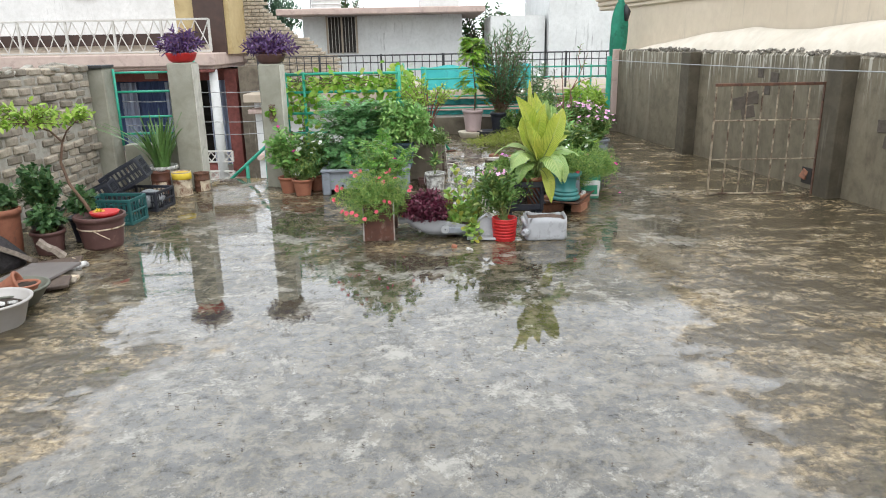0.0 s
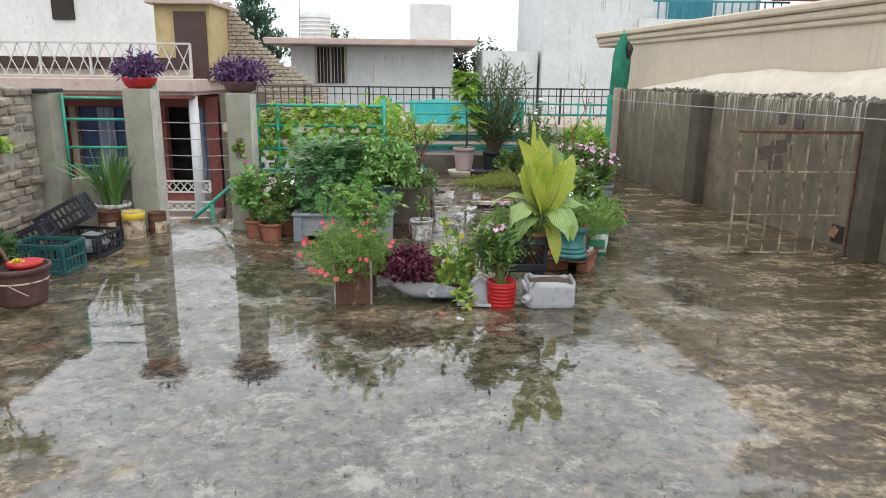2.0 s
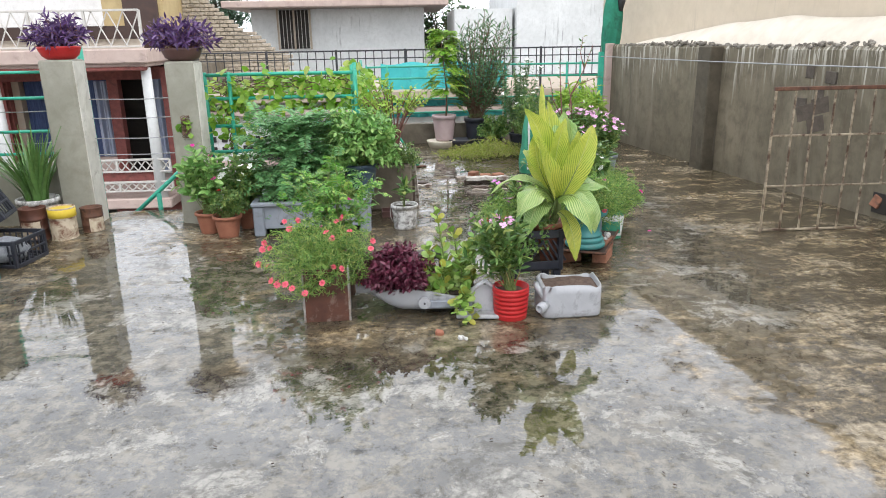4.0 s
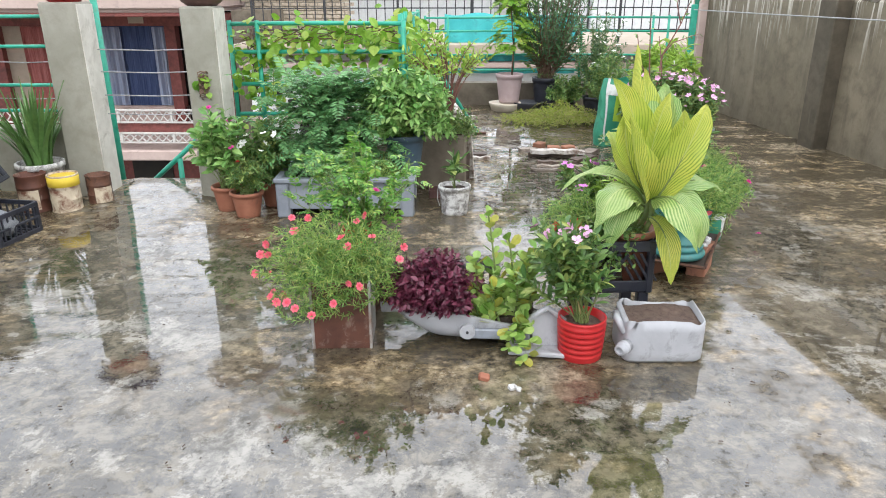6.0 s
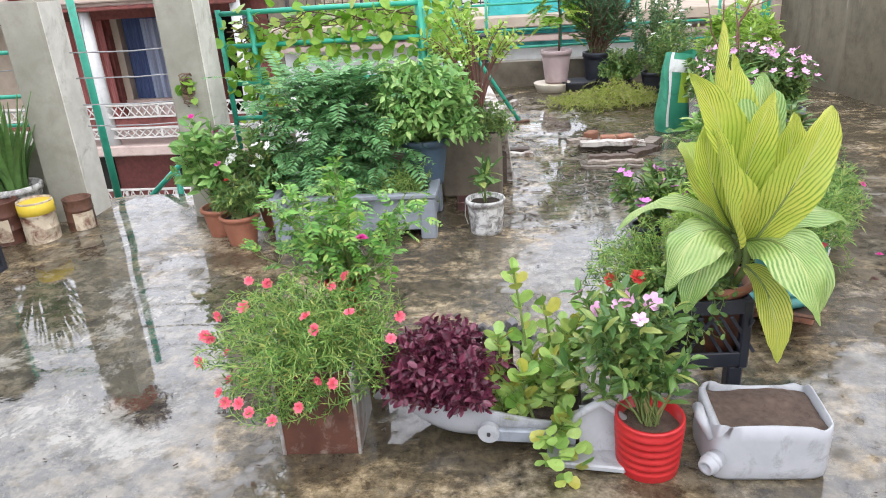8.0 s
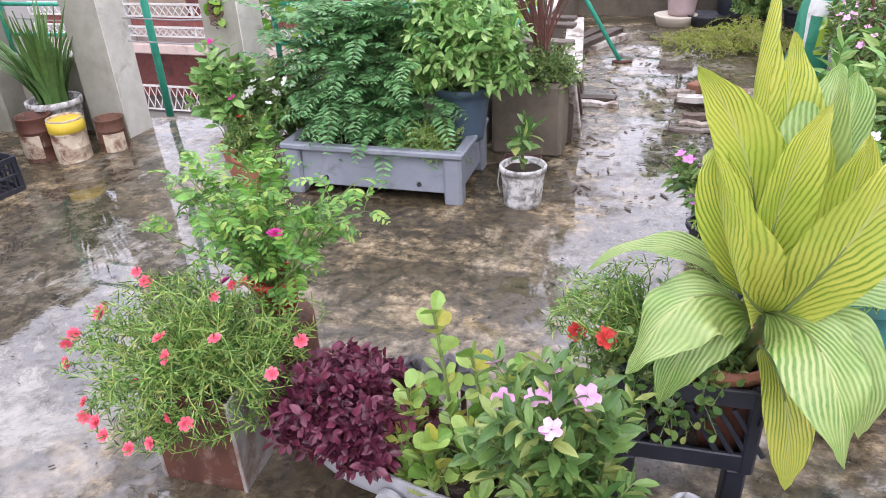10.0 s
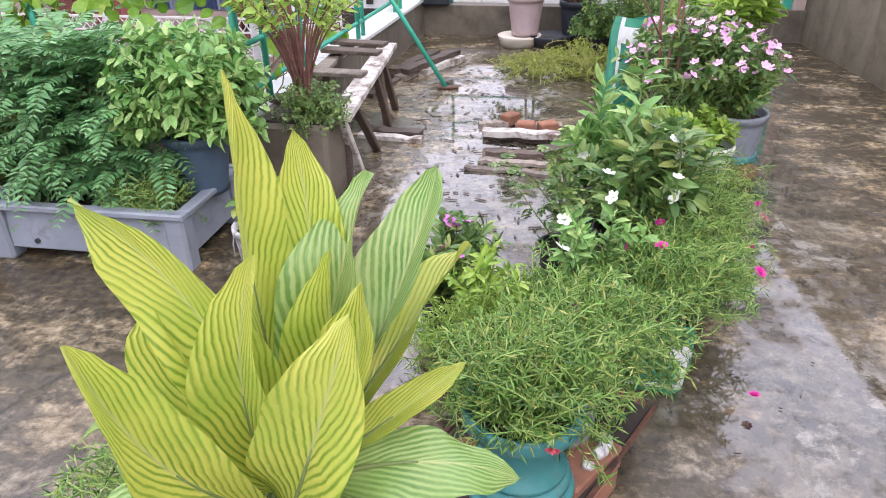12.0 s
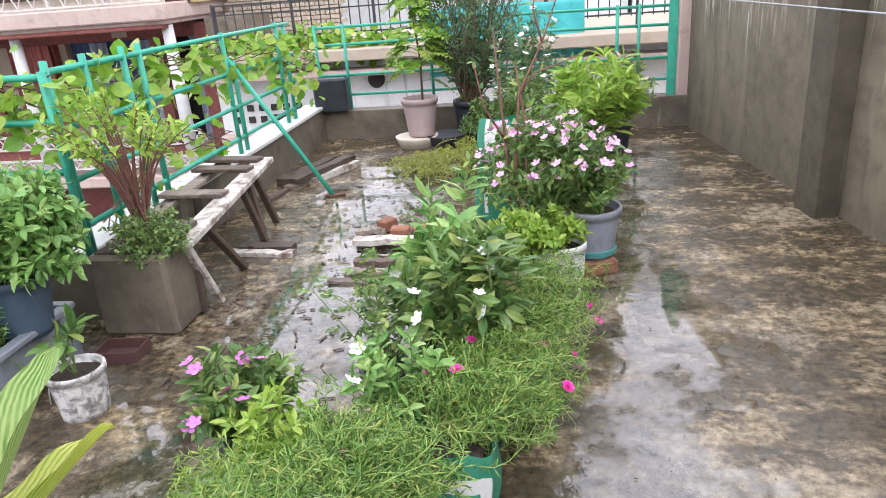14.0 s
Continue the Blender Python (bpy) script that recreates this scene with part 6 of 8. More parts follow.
def print_sack(x, y, turn, w, d, h, seed, label, green_top=0.55):
    """A printed plastic sack standing as a pot."""
    root = thing("planting_sack", pose(x, y, 0, 0, 0, turn), label, "sack")
    n, rows = 36, []
    r = rng(seed)
    ph = r.uniform(0, 6, 4)
    for k in np.linspace(0, 1, 12):
        ring = []
        for i in range(n + 1):
            a = 2 * math.pi * i / n
            e = 0.55
            c, s = math.cos(a), math.sin(a)
            bul = 1 + 0.10 * math.sin(math.pi * k) + 0.03 * math.sin(5 * a + ph[0] + k * 5) + 0.02 * math.sin(9 * a + ph[1] - k * 8)
            ring.append((w / 2 * bul * abs(c) ** e * math.copysign(1, c), d / 2 * bul * abs(s) ** e * math.copysign(1, s), h * k + 0.012 * math.sin(3 * a + ph[2]) * k))
        rows.append(ring)
    body = part("sack_body", Geo().grid(np.array(rows)[:, ::-1]), SACK_GREEN, root, "green printed plastic", True)
    def panel(u0, u1, k0, k1, mat, lab, lift):
        a = np.array(rows)
        i0, i1 = int(u0 * n), int(u1 * n)
        j0, j1 = int(k0 * 11), int(k1 * 11)
        sub = a[j0:j1 + 1, i0:i1 + 1].copy()
        c = sub.copy()
        c[..., 2] = 0
        sub = sub + unit(c) * lift
        return part("print", Geo().grid(sub[:, ::-1]), mat, body, lab, True)
    panel(0.62, 0.92, 0.1, green_top, SACK, "white printed panel", 0.003)
    panel(0.72, 0.85, 0.2, green_top - 0.12, SACK_GREEN, "green oval print", 0.006)
    panel(0.64, 0.68, 0.12, green_top - 0.05, IRON, "dark bar of small print", 0.006)
    part("soil", Geo().box((0, 0, h * 0.9), (w * 0.8, d * 0.8, 0.03), bevel=0.01), SOIL, root)
    return root


def periwinkle(x, y, z0, seed, c, rad, n, flower, fmat, nf, label, leaf=LEAF_MID, size=(0.07, 0.026), pot_mat=BLACK_PLASTIC, pr=(0.09, 0.12, 0.24), name="periwinkle_plant", per=14, group=""):
    root = thing(name, (x, y, z0), label, "plant", group)
    pot(root, pot_mat, *pr)
    tips = bush(root, seed, (0, 0, pr[2] * 0.85), pr[1] * 0.5, c, rad, n, per, size, OVAL, leaf, STEM, 0.3, 0.7, 0.6, -0.35, 0.05, True, 0.0035)
    if nf:
        r = rng(seed + 1)
        top = tips[r.permutation(len(tips))[:nf * 2]]
        top = top[np.argsort(-top[:, 2] + top[:, 1] * 0.5)][:nf]
        scatter_flowers(root, seed + 2, top + np.array([0, -0.01, 0.015]), flower, fmat)
    return root


teal_pot()
tray_and_bricks()
bottle_planter()
moss_pot(1.16, 6.98, 320, (0.27, 0.27, 0.21), 230, 3)
moss_pot(1.55, 7.48, 330, (0.34, 0.30, 0.17), 240, 4)
moss_pot(1.62, 7.85, 340, (0.33, 0.32, 0.17), 220, 4)
moss_pot(1.72, 8.22, 345, (0.28, 0.25, 0.13), 150, 2, LEAF_MOSS, TERRA)
moss_pot(0.98, 6.86, 350, (0.28, 0.24, 0.17), 200, 0, LEAF_LIME)
sack = print_sack(1.50, 7.14, -4, 0.24, 0.22, 0.25, 360, "green printed fertilizer sack used as pot", 0.75)
moss_rose(sack, 361, (0, 0.04, 0.24), 0.08, (0.06, 0.13, 0.26), (0.28, 0.20, 0.14), 180, 24, 0.026, 0.0)
scatter_flowers(sack, 362, [(0.32, -0.12, 0.06), (0.0, 0.1, 0.42), (-0.1, 0.15, 0.38)], MAGENTA_FLOWER, MAGENTA)
periwinkle(1.42, 7.72, 0, 370, (0, 0, 0.44), (0.29, 0.27, 0.24), 27, WHITE_FLOWER, WHITE_PETAL, 9, "white flowering periwinkle with broad green leaves", LEAF_MID, (0.085, 0.032))
periwinkle(1.32, 8.12, 0, 375, (0, 0, 0.47), (0.16, 0.16, 0.27), 12, WHITE_FLOWER, WHITE_PETAL, 0, "tall leafy shoot with whorled light leaves", LEAF_BASIL, (0.12, 0.03), name="leafy_shoot", per=18)
periwinkle(1.50, 7.95, 0, 380, (0.0, 0, 0.44), (0.12, 0.12, 0.22), 9, WHITE_FLOWER, WHITE_PETAL, 0, "tall leafy shoot with whorled dark leaves", LEAF_MID, (0.13, 0.034), name="leafy_shoot", per=18)
periwinkle(0.78, 7.24, 0, 385, (0, 0, 0.33), (0.22, 0.2, 0.14), 34, LILAC_FLOWER, LILAC, 11, "low pink periwinkle among moss rose", LEAF_MID, (0.06, 0.022), pr=(0.06, 0.08, 0.15))


periwinkle(1.30, 7.30, 0, 387, (0, 0, 0.36), (0.2, 0.18, 0.16), 16, WHITE_FLOWER, WHITE_PETAL, 2, "loose leafy weed among the moss rose", LEAF_BASIL, (0.06, 0.02), pr=(0.06, 0.08, 0.16), name="leafy_weed")
periwinkle(0.98, 7.05, 0, 388, (0, 0, 0.33), (0.2, 0.16, 0.12), 14, WHITE_FLOWER, WHITE_PETAL, 0, "yellow-green leafy shoots in a small pot", LEAF_LIME, (0.055, 0.018), pr=(0.06, 0.08, 0.15), name="leafy_weed")


def whorled_shoot(x, y, h, seed, leaf, size, label):
    """Bare upright stems, each ending in a rosette of long leaves."""
    root = thing("leafy_shoot", (x, y, 0), label, "plant")
    pot(root, BLACK_PLASTIC, 0.06, 0.08, 0.16)
    r = rng(seed)
    n = 3
    tips = np.stack([r.normal(0, 0.07, n), r.normal(0, 0.07, n), h * np.linspace(1, 0.72, n)], 1)
    cs = curves(rooted(r, tips, (0, 0, 0.14), 0.03), tips, 0.0, 9, r, 0.015)
    for i in range(n):
        part("stem", stem_geo(cs[i:i + 1], 0.006, 0.0035, 6), STEM, root)
        part("foliage", leaves_on(cs[i:i + 1], 13, 0.80, size, LANCE, r, 0.45, 0.8), leaf, root)
        part("lower_foliage", leaves_on(cs[i:i + 1], 10, 0.3, (size[0] * 0.75, size[1]), LANCE, r, 0.5, 0.6, 0.2), leaf, root)
    return root


whorled_shoot(1.46, 8.02, 0.78, 393, LEAF_BASIL, (0.13, 0.034), "upright shoots ending in whorls of long green leaves")
whorled_shoot(1.62, 7.66, 0.66, 394, LEAF_MID, (0.12, 0.032), "upright shoots with whorls of darker long leaves")


def thin_rose():
    root = thing("rose_plant", (1.18, 7.62, 0), "thin wild rose shoots in a black pot", "plant")
    pot(root, BLACK_PLASTIC, 0.07, 0.09, 0.2)
    r = rng(391)
    tips = dome(r, 11, (-0.02, 0, 0.42), (0.28, 0.2, 0.2), 0.0, 0.6)
    cs = curves(rooted(r, tips, (0, 0, 0.18), 0.03), tips, 0.04, 8, r)
    part("cane", stem_geo(cs, 0.0035, 0.0015, 5), STEM, root)
    fro = []
    for c in cs:
        for k in (2, 3, 4, 5, 6, 7):
            for _ in range(2):
                p, d = c[k], unit(r.normal(0, 1, 3) + np.array([0, 0, 0.2]))
                q = p + d * r.uniform(0.06, 0.1)
                fro.append([p, (p + q) / 2 + np.array([0, 0, 0.01]), q])
    pinnate(root, 392, np.array(fro), 4, (0.03, 0.016), OVAL, LEAF_MID, STEM, 0.001, 0.35, "foliage")
    return root


thin_rose()
yel = thing("planting_sack", pose(1.83, 8.72, 0), "white woven sack planted with a yellow-green shrub", "sack")
pot(yel, SACK, 0.115, 0.125, 0.26, rim=0.006, wob=0.03, name="sack_body", label="white woven plastic")
bush(yel, 401, (0, 0, 0.22), 0.06, (-0.12, -0.05, 0.31), (0.26, 0.22, 0.15), 60, 14, (0.05, 0.024), OVAL, LEAF_LIME, STEM, 0.3, 0.6, 0.6, -0.2, pairs=True)
for x, y in ((2.02, 8.92), (2.0, 9.1)):
    ob = solid("brick", Geo().box((0, 0, 0.0375), (0.215, 0.1, 0.075), bevel=0.006), RED_BRICK, "worn red brick under a bucket", "brick", at=pose(x, y, 0, 0, 0, 20))
    ob["group"] = "bricks under the pots"
root = periwinkle(2.0, 9.02, 0.073, 410, (-0.22, 0.05, 0.44), (0.46, 0.36, 0.33), 150, PINK_FLOWER, PINKISH, 75, "big pink periwinkle bush in a grey bucket", LEAF_MID, (0.06, 0.024), GREY_PLASTIC, (0.12, 0.15, 0.27), per=12)
part("blue_rim", Geo().lathe([(0.13, 0.015), (0.137, 0.02), (0.137, 0.045), (0.13, 0.05)], 26), TEAL_POT, root, "blue band round the bucket")


def bare_sapling():
    root = thing("sapling", (1.62, 8.98, 0), "thin reddish sapling with few leaves in a dark pot", "plant")
    pot(root, DARK_BUCKET, 0.10, 0.13, 0.24)
    r = rng(421)
    stems = [[(0, 0, 0.2), (-0.01, 0.0, 0.55), (0.02, 0.0, 0.95), (0.14, -0.02, 1.2), (0.22, 0.0, 1.42)],
             [(0.03, 0.02, 0.2), (0.05, 0.02, 0.5), (0.04, 0.05, 0.85), (0.0, 0.08, 1.1)],
             [(-0.04, 0.0, 0.2), (-0.05, 0.02, 0.6), (-0.08, 0.03, 1.0), (-0.1, 0.02, 1.28)],
             [(0.02, 0.0, 0.95), (0.1, 0.02, 1.05), (0.32, 0.05, 1.12)], [(-0.05, 0.02, 0.7), (-0.16, 0.0, 0.9), (-0.2, 0.0, 1.12)],
             [(0.14, -0.02, 1.2), (0.1, 0.0, 1.35), (0.12, 0.0, 1.5)]]
    for i, s in enumerate(stems):
        part("branch", Geo().tube(s, list(np.linspace(0.011 if i < 3 else 0.006, 0.003, len(s))), 7), RED_TWIG, root, smooth=True)
    cs = np.array([[np.array(s[-2]) * (1 - k) + np.array(s[-1]) * k for k in np.linspace(0, 1, 5)] for s in stems])
    part("leaves", leaves_on(cs, 7, 0.1, (0.05, 0.02), LANCE, r, 0.6, 0.4), LEAF_MID, root)
    return root


bare_sapling()
sack = thing("fertilizer_sack", pose(1.42, 9.92, 0, 0, 0, 15), "upright green and white printed fertilizer sack", "sack")
def upright_sack(root):
    n, rows = 32, []
    for k in np.linspace(0, 1, 14):
        ring = []
        flat = 1 - 0.75 * k ** 2
        for i in range(n + 1):
            a = 2 * math.pi * i / n
            c, s = math.cos(a), math.sin(a)
            ring.append(((0.13 + 0.012 * math.sin(k * 9)) * abs(c) ** 0.7 * math.copysign(1, c) + 0.05 * k ** 2, 0.10 * flat * abs(s) ** 0.7 * math.copysign(1, s) + 0.012 * math.sin(4 * a + k * 6), 0.64 * k + 0.02 * math.sin(2 * a) * k))
        rows.append(ring)
    a = np.array(rows)
    body = part("sack_body", Geo().grid(a[:, ::-1]), SACK_GREEN, root, "green plastic", True)
    def band(i0, i1, j0, j1, mat, lab, lift):
        sub = a[j0:j1 + 1, i0:i1 + 1].copy()
        c = sub.copy()
        c[..., 2] = 0
        part("print", Geo().grid((sub + unit(c) * lift)[:, ::-1]), mat, body, lab, True)
    band(21, 22, 1, 13, SACK, "white printed band", 0.004)
    band(24, 28, 5, 12, LIME_PRINT, "lime green print", 0.004)
    band(22, 26, 10, 12, SACK, "white print", 0.006)
    band(18, 21, 2, 5, SACK_GREEN, "green print", 0.006)
upright_sack(sack)
periwinkle(1.75, 9.75, 0, 430, (0.0, 0.05, 0.45), (0.3, 0.3, 0.3), 60, PINK_FLOWER, PINKISH, 10, "leafy green bush behind the sack", LEAF_MID, (0.08, 0.026))
periwinkle(2.1, 10.6, 0, 440, (0.0, 0.0, 0.66), (0.36, 0.36, 0.36), 46, WHITE_FLOWER, WHITE_PETAL, 3, "light green frangipani-like shrub with long leaves", LEAF_LIME, (0.13, 0.036), name="shrub", pr=(0.13, 0.16, 0.3))
periwinkle(1.62, 10.9, 0, 450, (0.0, 0.0, 0.55), (0.3, 0.3, 0.32), 60, WHITE_FLOWER, WHITE_PETAL, 8, "dense dark shrub in a brown pot", LEAF_MID, (0.055, 0.02), name="shrub", pot_mat=DARK_BUCKET)
periwinkle(1.55, 11.6, 0, 460, (0.05, 0.0, 0.75), (0.35, 0.3, 0.5), 70, WHITE_FLOWER, WHITE_PETAL, 14, "grey-green flowering shrub near the far parapet", LEAF_OLE, (0.055, 0.016), name="shrub", per=16)
periwinkle(2.35, 11.55, 0, 465, (0.05, 0.0, 0.5), (0.3, 0.3, 0.35), 46, PINK_FLOWER, PINKISH, 8, "loose shrub with lilac flowers near the corner", LEAF_MID, (0.06, 0.02), name="shrub")
periwinkle(1.25, 11.75, 0, 470, (0.0, -0.1, 0.28), (0.32, 0.25, 0.22), 60, WHITE_FLOWER, WHITE_PETAL, 0, "low dense green shrub by the parapet", LEAF_MID, (0.05, 0.02), name="shrub", pr=(0.08, 0.1, 0.16))


# ---- at the far parapet ----
def far_pots():
    root = thing("potted_sapling", (0.55, 12.06, 0.10), "bright green sapling in a mauve plastic pot", "plant")
    pot(root, MAUVE, 0.125, 0.165, 0.36)
    r = rng(481)
    part("trunk", Geo().tube([(0.03, 0, 0.3), (0.04, 0, 0.7), (0.0, 0, 1.1), (-0.03, 0, 1.45)], [0.012, 0.01, 0.007, 0.003], 7), TWIG, root, smooth=True)
    fro = []
    for k in range(64):
        z = r.uniform(0.5, 1.5)
        a = r.uniform(0, 6.28)
        L = r.uniform(0.22, 0.42) * (1.15 - 0.5 * (z - 0.55))
        p = np.array([0.02, 0, z])
        q = p + np.array([math.cos(a) * L, math.sin(a) * L * 0.8, r.uniform(-0.15, 0.05)])
        m = (p + q) / 2 + np.array([0, 0, 0.12])
        t = np.linspace(0, 1, 7)[:, None]
        fro.append(p * (1 - t) ** 2 + 2 * m * t * (1 - t) + q * t ** 2)
    pinnate(root, 482, np.array(fro), 8, (0.105, 0.052), OVAL, LEAF_VINE, STEM, 0.003, 0.3, "foliage")
    root2 = thing("pot_saucer", (0.50, 12.04, 0), "white basin under the mauve pot", "basin")
    part("basin", Geo().lathe([(0.17, 0), (0.2, 0.08), (0.21, 0.10), (0.2, 0.10), (0.17, 0.09)], 28), PALE, root2, "", True)
    root3 = thing("pot_saucer", (0.80, 12.02, 0), "black basin beside the mauve pot", "basin")
    part("basin", Geo().lathe([(0.16, 0), (0.19, 0.09), (0.2, 0.11), (0.19, 0.11), (0.16, 0.09)], 28), BLACK_PLASTIC, root3, "", True)
    root = thing("oleander", (1.03, 12.2, 0), "tall dark oleander in a black pot", "plant")
    pot(root, BLACK_PLASTIC, 0.13, 0.165, 0.4)
    bush(root, 491, (0, 0, 0.35), 0.08, (0.08, 0, 1.15), (0.60, 0.46, 0.80), 110, 22, (0.11, 0.019), LANCE, LEAF_OLE, TWIG, 0.3, 0.9, 0.3, -0.55, 0.05, False, 0.006)
    bush(root, 492, (0, 0, 0.38), 0.12, (0, 0, 0.42), (0.16, 0.16, 0.08), 40, 8, (0.03, 0.01), LANCE, LEAF_MID, None, name="weed_clump")
    moss = thing("cut_weed_heap", (1.0, 11.1, 0), "heap of cut yellow-green weeds on the floor", "weeds", kind="stuff")
    r = rng(495)
    tips = dome(r, 420, (0, 0, 0.0), (0.62, 0.48, 0.26), 0.0, 0.3)
    tips[:, 2] *= np.exp(-((tips[:, 0] - 0.15) / 0.42) ** 2)
    tips[:, 2] += 0.02
    base = tips + r.normal(0, 0.09, tips.shape)
    base[:, 2] = np.abs(base[:, 2]) * 0.6 + 0.005
    cs = curves(base, tips, 0.03, 6, r, 0.02)
    part("cut_stems", leaves_on(cs, 18, 0.0, (0.03, 0.007), LANCE, r, 0.5, 0.4), leaf_stuff("cut_weed", (0.17, 0.26, 0.02), (0.33, 0.40, 0.05)), moss)
    part("stalks", stem_geo(cs, 0.0025, 0.0015), DRY, moss)


far_pots()
xs, zs = np.meshgrid(np.linspace(-0.5, 2.4, 60), np.linspace(-0.3, 0.96, 14), indexing="ij")
ys = 18.98 + 0.04 * np.sin(xs * 14 + zs * 3) * (1.2 - zs) + 0.015 * fbm(xs, zs, 3, 3, 500)
zs = zs + np.where(zs > 0.9, 0.03 * np.sin(xs * 6.3), 0)
ob = solid("tarpaulin", Geo().grid(np.stack([xs, ys, zs], 2)), TARP, "turquoise tarpaulin hung on the neighbouring house", "tarpaulin", smooth=True)
ob.modifiers.new("thickness", "SOLIDIFY").thickness = 0.004
NET = surface("green_net", (0.01, 0.16, 0.10), (0.03, 0.24, 0.15), 9, 0.7, (0.01, 0.08, 0.05), 0.6, 5, 0.5, 0.01)


def net_bundle():
    root = thing("shade_net", (3.04, 12.52, 0), "green shade net bundled on a pole", "net")
    part("pole", Geo().tube([(0.02, 0, 0.3), (0.05, 0, 2.3)], 0.014, 8), GREEN, root, smooth=True)
    n, rows = 24, []
    for k in np.linspace(0, 1, 22):
        z = 0.95 + 1.28 * k
        w = 0.045 + 0.10 * math.sin(math.pi * min(1, k * 1.05)) ** 0.7 * (0.6 + 0.5 * k)
        rows.append([(0.0 + 0.05 * k + w * (1 + 0.25 * math.sin(5 * a + k * 4)) * math.cos(a), w * 0.5 * (1 + 0.25 * math.sin(4 * a - k * 5)) * math.sin(a), z) for a in np.linspace(0, 2 * math.pi, n + 1)])
    part("net_cloth", Geo().grid(np.array(rows)[:, ::-1]), NET, root, "", True)
    part("dark_cap", Geo().tube([(0.14, -0.03, 1.85), (0.15, -0.03, 2.0), (0.12, -0.02, 2.12)], [0.03, 0.06, 0.02], 10), IRON, root, "dark cloth knot", True)
    return root


net_bundle()
solid("black_tub", Geo().box((0, 0, 0.17), (0.34, 0.2, 0.34), bevel=0.02), BLACK_PLASTIC, "black tub standing on the parapet corner", "tub", at=pose(-0.42, 12.42, 0.30, 0, 0, 5))


# ---- planks ----
def plank(x, y, z, L, w, t, yaw, mat, tilt=0.0, roll=0.0):
    r = rng(int(abs(x * 1000 + y * 77 + L * 13)))
    n = 10
    rows = []
    for k in np.linspace(-0.5, 0.5, n):
        jx = L * k
        ww = w * (1 + 0.06 * r.normal())
        tt = t * (1 + 0.05 * r.normal())
        zz = 0.004 * r.normal()
        rows.append([(jx, -ww / 2, zz), (jx, ww / 2, zz), (jx, ww / 2, zz + tt), (jx, -ww / 2, zz + tt), (jx, -ww / 2, zz)])
    g = Geo().grid(np.array(rows))
    a, b = rows[0][:4], rows[-1][:4]
    g.add(a, [(0, 1, 2, 3)])
    g.add(b, [(3, 2, 1, 0)])
    ob = solid("plank", g, mat, "weathered grey plank lying on the wet floor", "plank", at=pose(x, y, z, roll, tilt, yaw))
    ob["group"] = "loose planks"
    return ob


for p in ((0.85, 9.28, 0.045, 0.50, 0.085, 0.035, 2, WHITE_WOOD), (0.80, 9.36, 0.0, 0.42, 0.09, 0.04, -8, DARK_WOOD), (0.83, 9.08, 0.0, 0.36, 0.07, 0.025, 3, DARK_WOOD),
          (0.83, 8.93, 0.0, 0.40, 0.06, 0.02, -4, WOOD), (0.83, 8.80, 0.0, 0.52, 0.045, 0.018, -3, WOOD), (1.08, 9.18, 0.0, 0.28, 0.1, 0.04, 40, DARK_WOOD),
          (1.17, 9.4, 0.0, 0.24, 0.1, 0.05, 60, WOOD), (0.92, 9.55, 0.0, 0.3, 0.07, 0.04, 8, WOOD), (0.62, 9.6, 0.0, 0.2, 0.07, 0.03, 15, WOOD),
          (0.02, 9.22, 0.0, 0.42, 0.07, 0.03, -4, WHITE_WOOD), (0.02, 9.32, 0.0, 0.36, 0.09, 0.035, -6, DARK_WOOD),
          (-0.18, 10.95, 0.0, 0.75, 0.1, 0.05, 72, WOOD), (-0.06, 11.05, 0.0, 0.62, 0.09, 0.05, 66, WHITE_WOOD), (-0.30, 11.1, 0.0, 0.8, 0.1, 0.06, 76, DARK_WOOD), (-0.12, 11.0, 0.055, 0.8, 0.09, 0.04, 70, DARK_WOOD), (-0.34, 10.4, 0.0, 0.6, 0.05, 0.03, 80, DARK_WOOD)):
    plank(*p)
for i, (x, y) in enumerate(((0.84, 9.5), (0.98, 9.52), (0.72, 9.66))):
    ob = solid("brick", Geo().box((0, 0, 0.035), (0.12, 0.09, 0.07), bevel=0.008), RED_BRICK, "broken brick piece among the planks", "brick", at=pose(x, y, 0, 0, 0, 30 * i))


